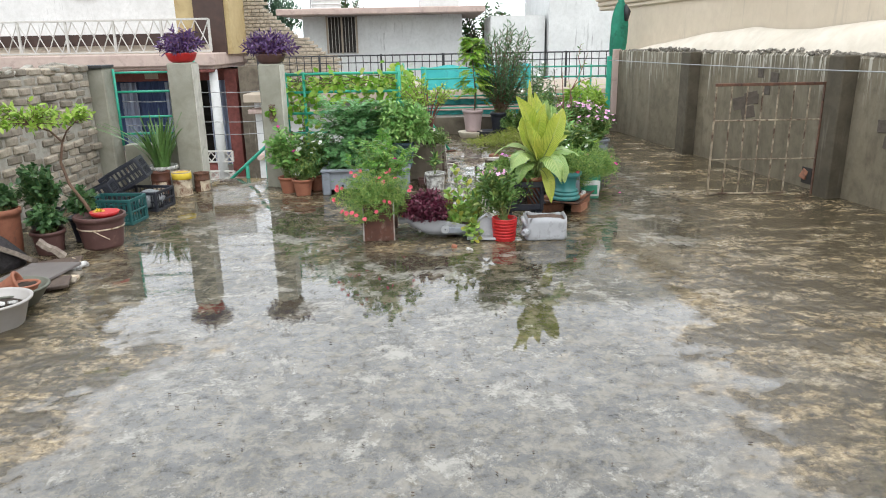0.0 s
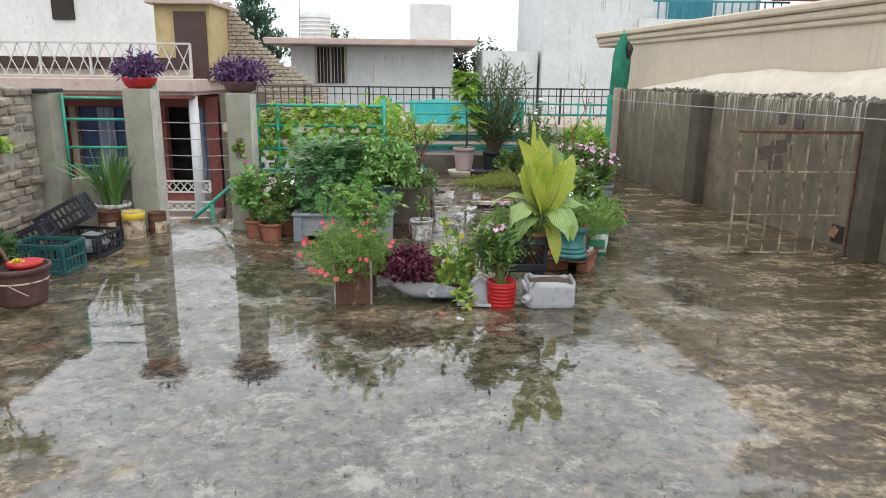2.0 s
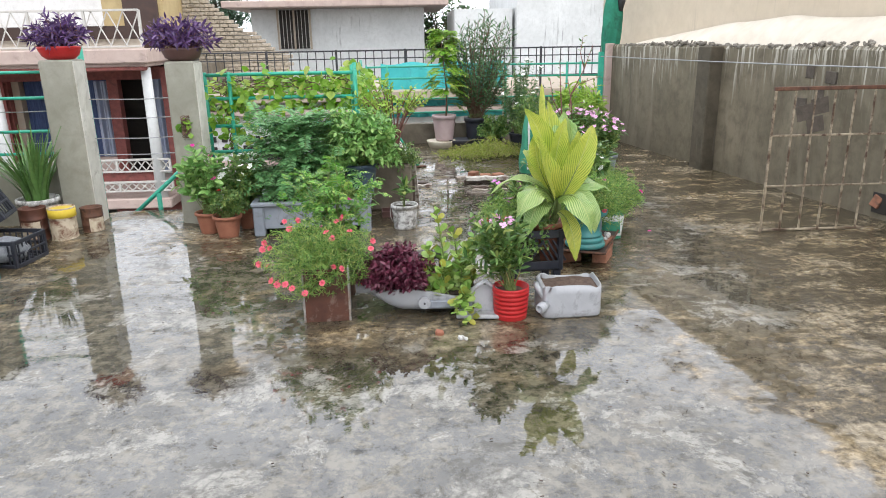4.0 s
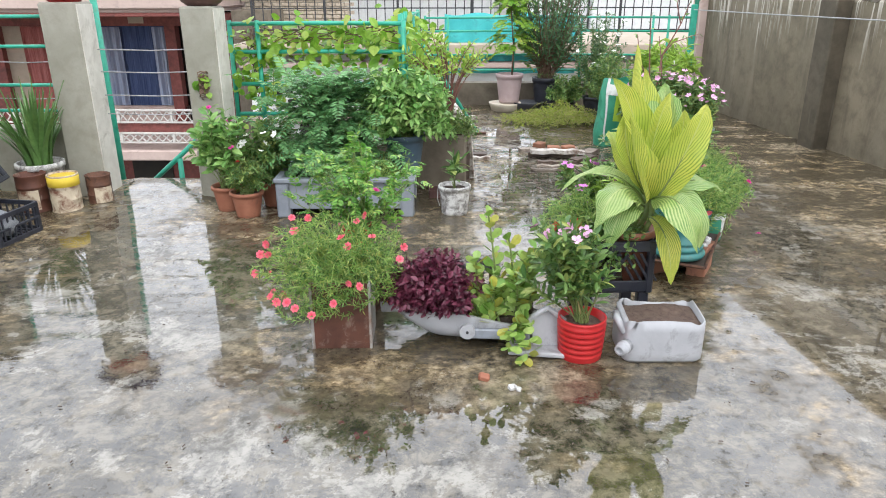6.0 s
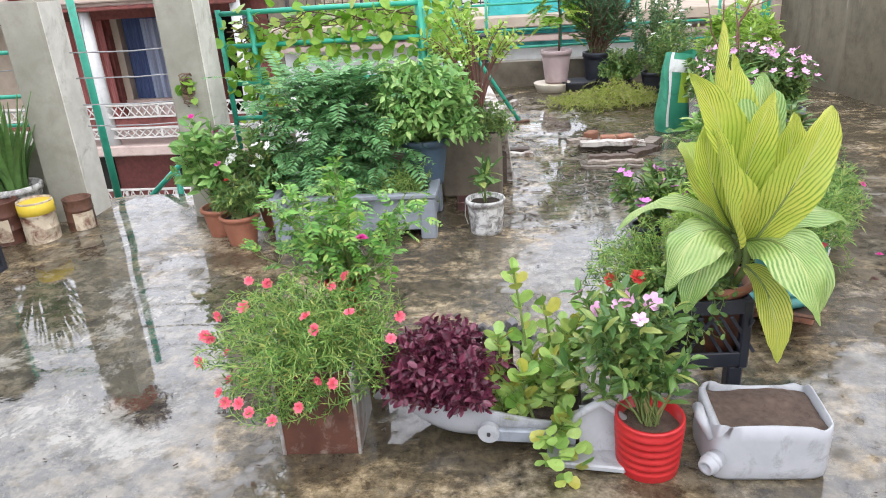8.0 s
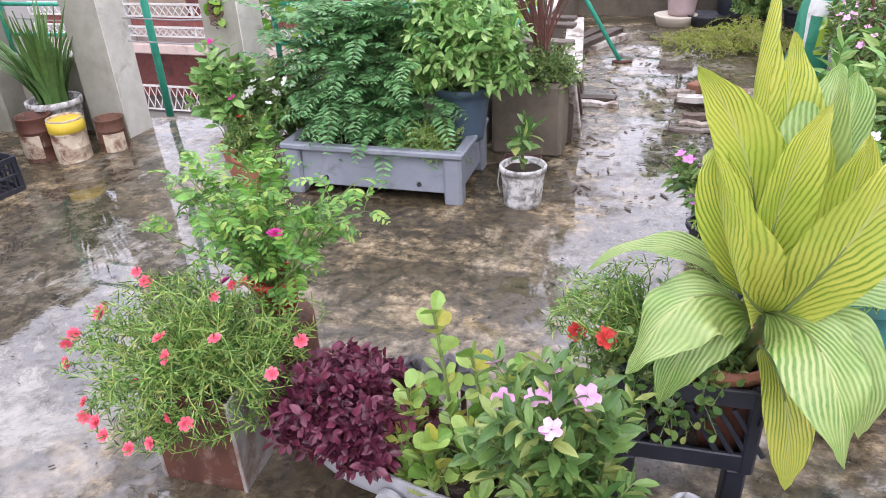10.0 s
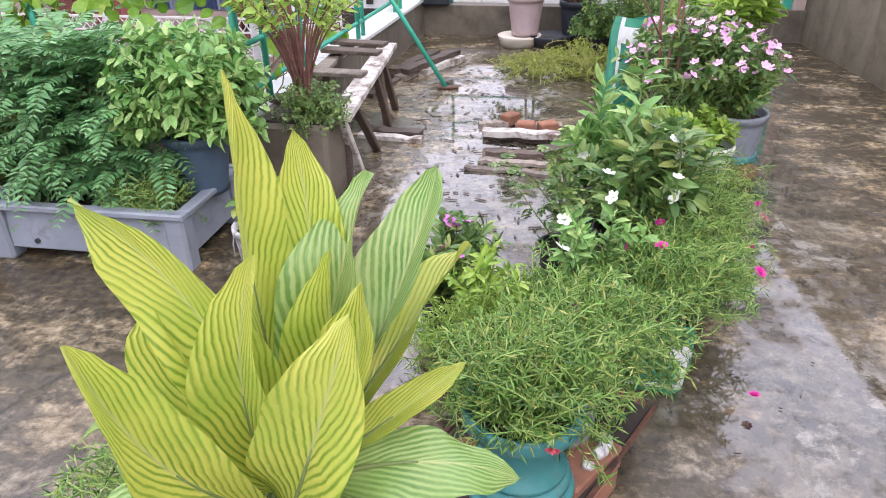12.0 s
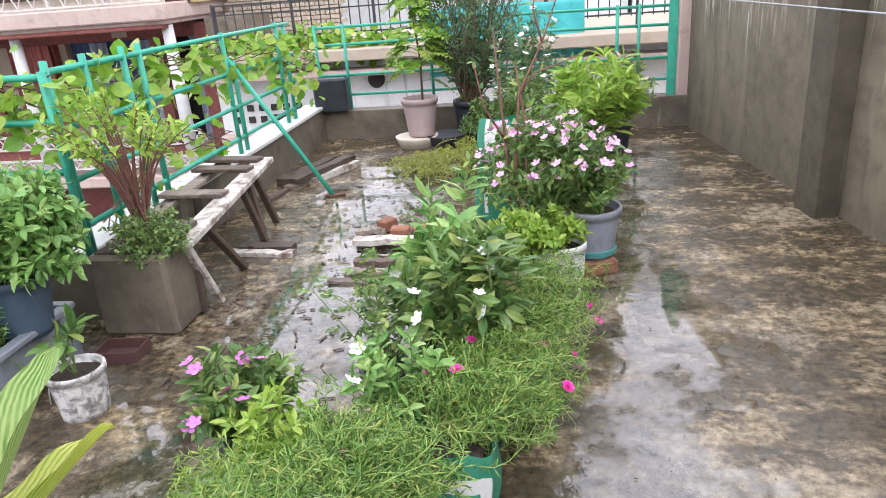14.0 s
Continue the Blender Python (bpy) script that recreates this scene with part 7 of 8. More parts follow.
def trestle():
    root = thing("plank_bench", (0, 0, 0), "rickety bench of weathered planks on splayed legs", "bench")
    A, B = np.array((0.03, 8.33, 0.42)), np.array((-0.19, 9.98, 0.42))
    def bar(p, q, w, t, mat, name):
        p, q = Vector(p), Vector(q)
        L = (q - p).length
        m = Matrix.Translation((p + q) / 2) @ (q - p).to_track_quat("X", "Z").to_matrix().to_4x4()
        part(name, Geo().box((0, 0, 0), (L, w, t), bevel=0.004), mat, root, at=m)
    bar(A, B, 0.12, 0.035, WHITE_WOOD, "long_plank")
    bar(A + (-0.38, 0.05, -0.01), B + (-0.3, 0.0, -0.01), 0.09, 0.03, WOOD, "long_plank")
    for k in (0.12, 0.45, 0.78, 0.93):
        p = A + (B - A) * k
        bar(p + (0.0, 0, 0.03), p + (-0.40, -0.02 + 0.06 * k, 0.035), 0.11, 0.025, (WOOD, DARK_WOOD)[int(k * 10) % 2], "cross_plank")
    for k, dx, dy in ((0.03, 0.05, 0.08), (0.08, 0.02, -0.12), (0.2, 0.03, 0.25), (0.62, 0.06, 0.03), (0.72, 0.04, -0.05), (0.8, 0.05, 0.08)):
        p = A + (B - A) * k
        bar(p + (0, 0, -0.01), (p[0] + dx - 0.02, p[1] + dy + 0.1, 0.01), 0.05, 0.03, (DARK_WOOD, WHITE_WOOD)[int(k * 100) % 2], "leg")
    for k in (0.1, 0.7):
        p = A + (B - A) * k
        bar(p + (-0.38, 0.05, -0.02), (p[0] - 0.36, p[1], 0.01), 0.05, 0.03, DARK_WOOD, "leg")
    return root


trestle()
r0 = rng(700)
g = Geo()
for k in range(1500):
    x, y = (r0.uniform(-0.4, 1.1), r0.uniform(7.6, 11.2)) if k < 420 else (r0.uniform(-2.6, 3.6), r0.uniform(1.2, 9))
    s = r0.uniform(0.006, 0.022) if k < 420 else r0.uniform(0.002, 0.006)
    g.box((x, y, 0.006), (s * r0.uniform(1, 4), s * 0.5, 0.004), pose(0, 0, 0, 0, 0, r0.uniform(0, 180)), 0.001)
solid("floor_litter", g, DARK_WOOD, "small wood chips and leaf litter on the floor", "litter", "stuff")


# ---- trough, basil and pots by the railing ----
def trough():
    root = thing("trough_planter", pose(-0.825, 7.71, 0, 0, 0, 2), "grey plastic trough planter on corner feet with feathery plant", "planter")
    w, d, h = 0.91, 0.53, 0.28
    for s in (-1, 1):
        part("long_side", Geo().box((0, s * (d / 2 - 0.02), 0.16), (w - 0.06, 0.02, 0.2), pose(0, 0, 0, s * 5, 0, 0), 0.006), GREY_PLASTIC, root)
        part("end_side", Geo().box((s * (w / 2 - 0.02), 0, 0.16), (0.02, d - 0.06, 0.2), pose(0, 0, 0, 0, -s * 5, 0), 0.006), GREY_PLASTIC, root)
        part("rim", Geo().box((0, s * d / 2, h - 0.015), (w + 0.05, 0.055, 0.03), bevel=0.01), GREY_PLASTIC, root)
        part("rim", Geo().box((s * w / 2, 0, h - 0.017), (0.055, d - 0.05, 0.03), bevel=0.01), GREY_PLASTIC, root)
        for t in (-1, 1):
            part("foot", Geo().box((s * (w / 2 - 0.03), t * (d / 2 - 0.03), 0.125), (0.09, 0.09, 0.25), bevel=0.012), GREY_PLASTIC, root)
        part("drain_plug", Geo().tube([(s * 0.25, -d / 2 + 0.01, 0.1), (s * 0.25, -d / 2 - 0.004, 0.1)], 0.012, 12), IRON, root, "dark round plug")
    part("bottom", Geo().box((0, 0, 0.075), (w - 0.08, d - 0.08, 0.02)), GREY_PLASTIC, root)
    part("soil", Geo().box((0, 0, 0.16), (w - 0.07, d - 0.07, 0.15), bevel=0.02), SOIL, root)
    # feathery plant
    r = rng(601)
    fro = []
    for k in range(460):
        a = r.uniform(0, 6.28)
        z = r.uniform(0.28, 0.86)
        p = np.array([-0.1 + 0.2 * r.normal() * 0.8, 0.06 * r.normal(), z])
        L = r.uniform(0.22, 0.38)
        q = p + np.array([math.cos(a) * L, math.sin(a) * L * 0.95, r.uniform(-0.12, 0.2) - 0.18 * (0.75 - z)])
        m = (p + q) / 2 + np.array([0, 0, 0.09])
        t = np.linspace(0, 1, 8)[:, None]
        fro.append(p * (1 - t) ** 2 + 2 * m * t * (1 - t) + q * t ** 2)
    pinnate(root, 602, np.array(fro), 13, (0.064, 0.021), LANCE, LEAF_FERN, STEM, 0.002, 0.12, "feathery_fronds")
    tips = dome(r, 12, (-0.1, 0, 0.5), (0.3, 0.15, 0.3), 0.1)
    part("trunks", stem_geo(curves(rooted(r, tips, (-0.1, 0, 0.2), 0.1), tips, 0.02, 6, r), 0.008, 0.003, 6), STEM, root)
    moss_rose(root, 603, (0.25, -0.14, 0.25), 0.1, (0.25, -0.16, 0.27), (0.18, 0.12, 0.05), 120, 14, 0.02, -0.2, name="weed_clump")
    return root


def basil():
    root = thing("basil_plant", (-0.43, 7.80, 0.235), "dense light green bush in a slate blue pot", "plant")
    pot(root, BLUE_POT, 0.10, 0.135, 0.28)
    bush(root, 611, (0, 0, 0.25), 0.06, (0.0, -0.02, 0.44), (0.37, 0.33, 0.32), 190, 13, (0.066, 0.03), OVAL, LEAF_BASIL, STEM, 0.35, 0.55, 0.7, -0.45, 0.08, True, 0.003)
    return root


def block_planter():
    root = thing("concrete_planter", (-0.19, 8.34, 0), "square concrete block planter with a twiggy shrub", "planter")
    part("block", Geo().box((0, 0, 0.21), (0.4, 0.3, 0.42), bevel=0.02), CONCRETE, root)
    part("rim_soil", Geo().box((0, 0, 0.42), (0.33, 0.24, 0.02), bevel=0.005), SOIL, root)
    bush(root, 621, (0.08, -0.02, 0.42), 0.1, (0.10, -0.05, 0.48), (0.22, 0.18, 0.17), 150, 12, (0.024, 0.014), ROUND, LEAF_MID, STEM, 0.3, 0.5, 0.6, -0.75, name="trailing_foliage")
    r = rng(622)
    tips = dome(r, 40, (0.03, 0, 0.98), (0.36, 0.3, 0.2), -0.2, 0.6)
    b0 = rooted(r, tips, (0.05, 0, 0.42), 0.025)
    t = np.linspace(0, 1, 9)[None, :, None]
    m0 = b0 + (tips - b0) * np.array([0.15, 0.15, 0.72]) + r.normal(0, 0.012, b0.shape)
    cs = b0[:, None] * (1 - t) ** 2 + 2 * m0[:, None] * t * (1 - t) + tips[:, None] * t ** 2
    for i in range(len(cs)):
        part("branch", stem_geo(cs[i:i + 1], 0.007, 0.0025, 6), RED_TWIG, root)
    part("crown", leaves_on(cs, 16, 0.68, (0.058, 0.022), OVAL, r, 0.7, 0.6), LEAF_LIME, root)
    return root


trough()
basil()
block_planter()
root = thing("paint_bucket", (-0.07, 7.57, 0), "flaking white paint bucket with a young plant", "bucket")
pot(root, FLAKED, 0.09, 0.107, 0.205, rim=0.007)
part("handle", Geo().tube([(-0.115, 0, 0.19), (-0.118, -0.03, 0.11), (-0.10, -0.06, 0.07)], 0.003, 6), WIRE, root, "thin wire handle", True)
bush(root, 631, (0, 0, 0.17), 0.01, (0, 0, 0.32), (0.1, 0.1, 0.09), 7, 5, (0.10, 0.04), OVAL, LEAF_MID, STEM, 0.4, 0.8, 0.6, 0.0)
root = thing("plastic_tray", pose(-0.17, 8.0, 0, 0, 0, 4), "square dark plastic tray on the floor", "tray")
for s in (-1, 1):
    part("side", Geo().box((0, s * 0.07, 0.03), (0.2, 0.008, 0.06), bevel=0.003), DARK_BUCKET, root)
    part("end", Geo().box((s * 0.1, 0, 0.03), (0.008, 0.14, 0.06), bevel=0.003), DARK_BUCKET, root)
part("bottom", Geo().box((0, 0, 0.006), (0.2, 0.14, 0.008)), DARK_BUCKET, root)
TP = (0.078, 0.105, 0.18)
periwinkle(-1.50, 7.47, 0, 640, (0.02, -0.02, 0.27), (0.16, 0.14, 0.12), 46, RED_FLOWER, RED_PETAL, 1, "fine leaved bush in a terracotta pot", LEAF_MID, (0.04, 0.011), TERRA, TP, "potted_plant", 14, "terracotta pots by the pillar")
periwinkle(-1.68, 7.62, 0, 645, (-0.02, 0.0, 0.46), (0.2, 0.18, 0.27), 30, MAGENTA_FLOWER, MAGENTA, 3, "yellow-green leafy plant in a terracotta pot", LEAF_BASIL, (0.085, 0.04), TERRA, TP, "potted_plant", 10, "terracotta pots by the pillar")
periwinkle(-1.38, 7.75, 0, 650, (0.0, -0.04, 0.42), (0.26, 0.22, 0.24), 60, WHITE_FLOWER, WHITE_PETAL, 22, "white periwinkle in a brown pot", LEAF_MID, (0.06, 0.025), TERRA, TP, "periwinkle_plant", 12)


# vines on the railing
def vine(seed, path, n, spread_, size, label, leaf=LEAF_VINE, shape=OVAL, hang=0.16):
    root = thing("vine", path[0], label, "vine")
    o = np.array(path[0])
    r = rng(seed)
    pts = np.array(path) - o
    seg = np.linalg.norm(np.diff(pts, axis=0), axis=1)
    cum = np.concatenate([[0], np.cumsum(seg)]) / seg.sum()
    u = r.uniform(0, 1, n)
    c = np.stack([np.interp(u, cum, pts[:, i]) for i in range(3)], 1)
    c = c + r.normal(0, 1, c.shape) * np.array(spread_) + np.array([0, 0, -1]) * np.abs(r.normal(0, hang, n))[:, None]
    d = r.normal(0, 1, (n, 3)) + np.array([0, -0.4, -0.5])
    s = r.uniform(0.6, 1.2, n)
    part("leaves", Geo().spread(*shape, turns(d, r.normal(0, 0.5, (n, 3)) + np.array([0, -0.5, 0.8])), c, np.stack([s * size, s * size * 0.85, s * size], 1)), leaf, root)
    g = Geo()
    for k in range(6):
        t = np.linspace(0, 1, 24)
        q = np.stack([np.interp(t, cum, pts[:, i]) for i in range(3)], 1) + np.stack([0.03 * np.sin(t * 20 + k), 0.03 * np.cos(t * 17 + k), 0.04 * np.sin(t * 13 + 2 * k) - 0.02 * k], 1)
        g.tube([tuple(p) for p in q], 0.004, 5, False)
    part("tendril", g, TWIG, root, smooth=True)
    return root


vine(661, [(-1.75, 8.42, 1.16), (-1.2, 8.4, 1.2), (-0.5, 8.42, 1.22)], 340, (0.12, 0.06, 0.05), 0.085, "bright green vine along the top rail")
vine(662, [(-1.62, 8.42, 0.5), (-1.6, 8.4, 0.8), (-1.66, 8.4, 1.18)], 130, (0.1, 0.05, 0.1), 0.075, "bright green vine climbing a post", hang=0.03)
vine(663, [(-0.55, 8.6, 1.22), (-0.58, 9.5, 1.2), (-0.6, 10.5, 1.15), (-0.62, 11.7, 1.1)], 330, (0.06, 0.12, 0.05), 0.10, "broad-leaved green vine on the side rail", hang=0.13)
vine(664, [(-0.5, 8.6, 0.5), (-0.55, 9.4, 0.75), (-0.58, 10.3, 0.55)], 60, (0.06, 0.15, 0.12), 0.08, "thin vine shoots hanging on the railing")
vine(665, [(-0.62, 11.5, 0.9), (-0.5, 12.3, 0.95)], 90, (0.1, 0.1, 0.15), 0.1, "green vine on the corner of the railing")
vine(666, [(-1.86, 7.885, 0.86), (-1.86, 7.88, 0.92)], 12, (0.03, 0.01, 0.03), 0.075, "small green plant growing from the pillar", hang=0.02)
vine(667, [(-4.4, 19.0, 0.45), (-2.5, 19.0, 0.55), (-0.8, 19.0, 0.45)], 700, (0.2, 0.12, 0.13), 0.17, "green creeper on the neighbouring roof edge", hang=0.12)


# ---- purple plants on the pillars ----
def purple_bowl(x, y, z, seed, k, mat):
    root = thing("purple_plant", (x, y, z), "trailing purple plant in a red bowl on a pillar", "plant", "purple plants on the pillars")
    part("bowl", Geo().lathe([(0.10, 0), (0.14, 0.03), (0.165, 0.09), (0.168, 0.105), (0.155, 0.105), (0.13, 0.06)], 26), mat, root, "", True)
    part("soil", Geo().lathe([(0.14, 0.075), (0.10, 0.095), (0.02, 0.1)], 18), SOIL, root)
    bush(root, seed, (0, 0, 0.08), 0.09, (0.02, 0, 0.14), (0.27 * k, 0.24 * k, 0.23), 80, 12, (0.075, 0.02), LANCE, LEAF_VIOLET, RED_TWIG, 0.25, 0.8, 0.4, -0.15, 0.05)


purple_bowl(-2.845, 8.03, 1.40, 671, 1.0, RED_POT)
purple_bowl(-1.87, 8.05, 1.37, 675, 1.2, DARK_BUCKET)


# ---- along the brick wall ----
def strap_plant():
    root = thing("aloe_plant", (-3.12, 7.80, 0.0), "upright strap-leaved aloe in a white bucket", "plant")
    pot(root, FLAKED, 0.13, 0.155, 0.30)
    r = rng(681)
    for i in range(78):
        a, b = r.uniform(0, 6.28), 0.08 * math.sqrt(r.uniform(0, 1))
        L, lean = r.uniform(0.38, 0.68), r.uniform(0.05, 0.62)
        if i < 4:
            L, lean, a = 0.66, 0.9, 3.0 + 0.25 * i
        n = 8
        ts = np.linspace(0, 1, n)
        x = b * math.cos(a) + math.cos(a) * lean * L * ts ** 1.6
        y = b * math.sin(a) + math.sin(a) * lean * L * ts ** 1.6
        z = 0.26 + L * ts * (1 - 0.25 * lean * ts)
        mid = np.stack([x, y, z], 1)
        side = np.array([-math.sin(a), math.cos(a), 0]) * 0.021
        w = (1 - ts ** 2)[:, None] + 0.02
        inner = mid + np.array([-math.cos(a), -math.sin(a), 0.3]) * 0.006
        rows = np.stack([mid - side * w, inner, mid + side * w], 1)
        part("strap_leaf", Geo().grid(rows), LEAF_ALOE, root, smooth=True)
    return root


strap_plant()


def paint_tin(x, y, z, r_, h, body, label, band=None, seed=0):
    root = thing("paint_tin", pose(x, y, z, 0, 0, seed * 40), label, "tin", "old paint tins")
    prof = [(r_, 0), (r_ + 0.004, 0.004), (r_, 0.012), (r_, h * 0.33), (r_ + 0.003, h * 0.345), (r_, h * 0.36), (r_, h * 0.66), (r_ + 0.003, h * 0.675), (r_, h * 0.69), (r_, h - 0.012), (r_ + 0.004, h - 0.004), (r_ + 0.002, h), (r_ - 0.006, h), (r_ - 0.008, h * 0.8)]
    part("body", Geo().lathe(prof, 28), body, root, "", True)
    part("soil", Geo().lathe([(r_ - 0.006, h * 0.78), (r_ * 0.5, h * 0.82), (0.01, h * 0.83)], 18), SOIL, root)
    if band:
        part("label_band", Geo().lathe([(r_ + 0.0015, h * 0.7), (r_ + 0.0045, h * 0.705), (r_ + 0.0045, h * 0.95), (r_ + 0.0015, h * 0.955)], 28), band, root, "yellow printed band", True)
    part("label_patch", Geo().grid(np.array([[((r_ + 0.003) * math.cos(a), (r_ + 0.003) * math.sin(a), zz) for a in np.linspace(4.1, 5.6, 12)] for zz in (h * 0.1, h * 0.35, h * 0.62)])[:, ::-1]), LABEL_CREAM, root, "torn cream label", True)


paint_tin(-2.84, 7.58, 0, 0.10, 0.265, LABEL_CREAM, "yellow-labelled old paint tin, rusting", LABEL_YELLOW, 0)
paint_tin(-3.06, 7.56, 0, 0.10, 0.27, TIN, "rusted maroon paint tin with a torn label", None, 0)
paint_tin(-2.68, 7.75, 0, 0.085, 0.22, RUST_DARK, "small rusted tin beside a pillar", None, 1)
TEAL_CRATE = surface("dark_teal_plastic", (0.01, 0.075, 0.075), (0.025, 0.12, 0.12), 9, 0.4, (0.06, 0.06, 0.05), 0.66)
root = thing("plastic_crate", pose(-3.05, 6.42, 0, 0, 0, -6), "empty dark teal plastic crate", "crate")
crate(root, 0.44, 0.30, 0.24, TEAL_CRATE)
root = thing("plastic_crate", pose(-3.0, 6.98, 0, 0, 0, -8), "black plastic crate holding a crumpled bag", "crate")
crate(root, 0.42, 0.36, 0.2, BLACK_PLASTIC)
root = thing("plastic_crate", pose(-3.18, 7.12, 0.21, 0, -28, 12), "black plastic crate tipped on its side", "crate")
crate(root, 0.42, 0.30, 0.22, BLACK_PLASTIC)
root = thing("plastic_crate", pose(-3.35, 6.78, 0.02, 0, -24, 14), "black plastic crate leaning on the wall side", "crate")
crate(root, 0.42, 0.30, 0.24, BLACK_PLASTIC)
CLEAR = surface("crumpled_plastic", (0.22, 0.24, 0.27), (0.42, 0.44, 0.47), 18, 0.25, fine=1.0, dist=0.02)
g = Geo().lathe([(0.02, 0), (0.10, 0.02), (0.13, 0.09), (0.09, 0.16), (0.03, 0.18)], 14, wob=0.15)
solid("crumpled_bag", g, CLEAR, "crumpled clear plastic bag in a crate", "bag", smooth=True, at=Matrix.Translation((-2.92, 6.88, 0.03)))


def bent_tree_bucket():
    root = thing("bent_tree", (-2.80, 5.58, 0), "crooked little tree in a brown bucket tied with string", "plant")
    pot(root, DARK_BUCKET, 0.15, 0.185, 0.27, rim=0.014)
    part("string", Geo().lathe([(0.178, 0.165), (0.182, 0.168), (0.182, 0.174), (0.178, 0.177)], 24), LABEL_CREAM, root, "pale string")
    part("string_end", Geo().tube([(0.02, -0.181, 0.17), (0.09, -0.18, 0.13), (0.14, -0.17, 0.10)], 0.004, 5), LABEL_CREAM, root)
    part("red_bowl", Geo().lathe([(0.05, 0.245), (0.1, 0.27), (0.115, 0.30), (0.105, 0.3), (0.05, 0.26)], 20, (0.06, -0.03, 0)), RED_POT, root, "red plastic bowl", True)
    part("yellow_flower", double_flower(0.05), LABEL_YELLOW, root, "yellow paper flower", at=Matrix.Translation((0.03, -0.06, 0.3)))
    part("trunk", Geo().tube([(-0.04, 0, 0.22), (-0.1, 0, 0.36), (-0.2, 0.0, 0.52), (-0.24, 0, 0.7), (-0.2, 0, 0.86), (-0.27, -0.02, 0.95), (-0.45, -0.04, 1.02)], [0.016, 0.014, 0.012, 0.011, 0.01, 0.008, 0.005], 8), TWIG, root, smooth=True)
    part("branch", Geo().tube([(-0.2, 0, 0.86), (-0.14, -0.02, 0.95), (-0.05, -0.04, 1.02)], [0.008, 0.006, 0.004], 7), TWIG, root, smooth=True)
    r = rng(691)
    tips = np.concatenate([dome(r, 40, (-0.42, -0.05, 1.04), (0.34, 0.3, 0.16), -0.4), dome(r, 12, (-0.02, -0.05, 1.05), (0.12, 0.12, 0.1), -0.2)])
    base = np.concatenate([np.tile((-0.40, -0.04, 1.0), (40, 1)), np.tile((-0.06, -0.04, 1.01), (12, 1))])
    cs = curves(base, tips, 0.03, 6, r)
    part("twigs", stem_geo(cs, 0.003, 0.0015), TWIG, root)
    part("leaves", leaves_on(cs, 11, 0.25, (0.06, 0.026), OVAL, r, 0.6, 0.6), LEAF_LIME, root)
    return root


bent_tree_bucket()
periwinkle(-3.14, 5.40, 0, 700, (0.0, 0, 0.27), (0.16, 0.15, 0.12), 34, WHITE_FLOWER, WHITE_PETAL, 0, "round-leaved succulent in a brown pot", LEAF_DARK, (0.05, 0.035), DARK_BUCKET, (0.095, 0.12, 0.19), "potted_plant", 8)
periwinkle(-3.32, 5.72, 0, 705, (0.0, 0, 0.48), (0.2, 0.18, 0.2), 44, WHITE_FLOWER, WHITE_PETAL, 0, "dark green bushy plant in a black pot", LEAF_DARK, (0.055, 0.035), BLACK_PLASTIC, (0.1, 0.13, 0.28), "potted_plant", 9)
periwinkle(-3.50, 5.45, 0, 710, (0.0, 0, 0.45), (0.15, 0.15, 0.11), 28, WHITE_FLOWER, WHITE_PETAL, 0, "small bushy plant in a stacked brown pot", LEAF_DARK, (0.05, 0.035), TERRA, (0.1, 0.12, 0.36), "potted_plant", 8)
periwinkle(-3.02, 5.75, 0, 715, (0.0, 0, 0.33), (0.15, 0.15, 0.15), 30, WHITE_FLOWER, WHITE_PETAL, 0, "leafy plant in a black pot behind the bucket", LEAF_DARK, (0.05, 0.03), BLACK_PLASTIC, (0.08, 0.11, 0.22), "potted_plant", 8)
SLATE = surface("slate_board", (0.13, 0.115, 0.11), (0.21, 0.19, 0.18), 4, 0.5, (0.08, 0.07, 0.06), 0.62)
for x, y, z, w, d, a, mat, lab in ((-2.86, 4.72, 0.055, 0.42, 0.36, -12, SLATE, "broken grey slate board on rubble"), (-2.72, 4.50, 0.03, 0.34, 0.2, 20, DARK_WOOD, "broken dark board on rubble"), (-2.9, 4.4, 0.012, 0.4, 0.22, -6, DARK_WOOD, "thin dark board on the wet floor"), (-2.98, 5.02, 0.02, 0.5, 0.14, 14, DARK_WOOD, "dark plank end on the floor")):
    solid("board", Geo().box((0, 0, 0), (w, d, 0.022), pose(0, 0, 0, 3, -4, 0), 0.004), mat, lab, "board", at=pose(x, y, z, 0, 0, a))
for i, (x, y, a, L) in enumerate(((-2.72, 4.88, 30, 0.14), (-2.66, 4.78, -15, 0.16), (-2.64, 4.68, 5, 0.15), (-2.7, 4.98, 60, 0.12), (-2.62, 4.62, 12, 0.13), (-2.78, 5.06, -40, 0.13))):
    ob = solid("rubble_piece", Geo().box((0, 0, 0.016), (L, 0.05, 0.03), pose(0, 0, 0, 6 * i, 3, 0), 0.008), (FLAKED, BRICK, LABEL_CREAM)[i % 3], "pale broken tile piece on the floor", "rubble", at=pose(x, y, 0.008, 0, 0, a))
    ob["group"] = "rubble pieces"
for x, y, z, L, yaw, tilt in ((-3.22, 4.75, 0.24, 0.75, 60, 33), (-3.02, 5.18, 0.08, 0.22, 20, 40)):
    ob = plank(x, y, z, L, 0.08, 0.035, yaw, WOOD, tilt)
    ob["label"] = "grey plank leaning against the pots"
NETTING = surface("dark_netting", (0.03, 0.028, 0.03), (0.09, 0.08, 0.085), 40, 0.7, fine=1.0, dist=0.02)
g = Geo().lathe([(0.26, 0), (0.28, 0.08), (0.2, 0.22), (0.08, 0.32), (0.02, 0.34)], 22, wob=0.12)
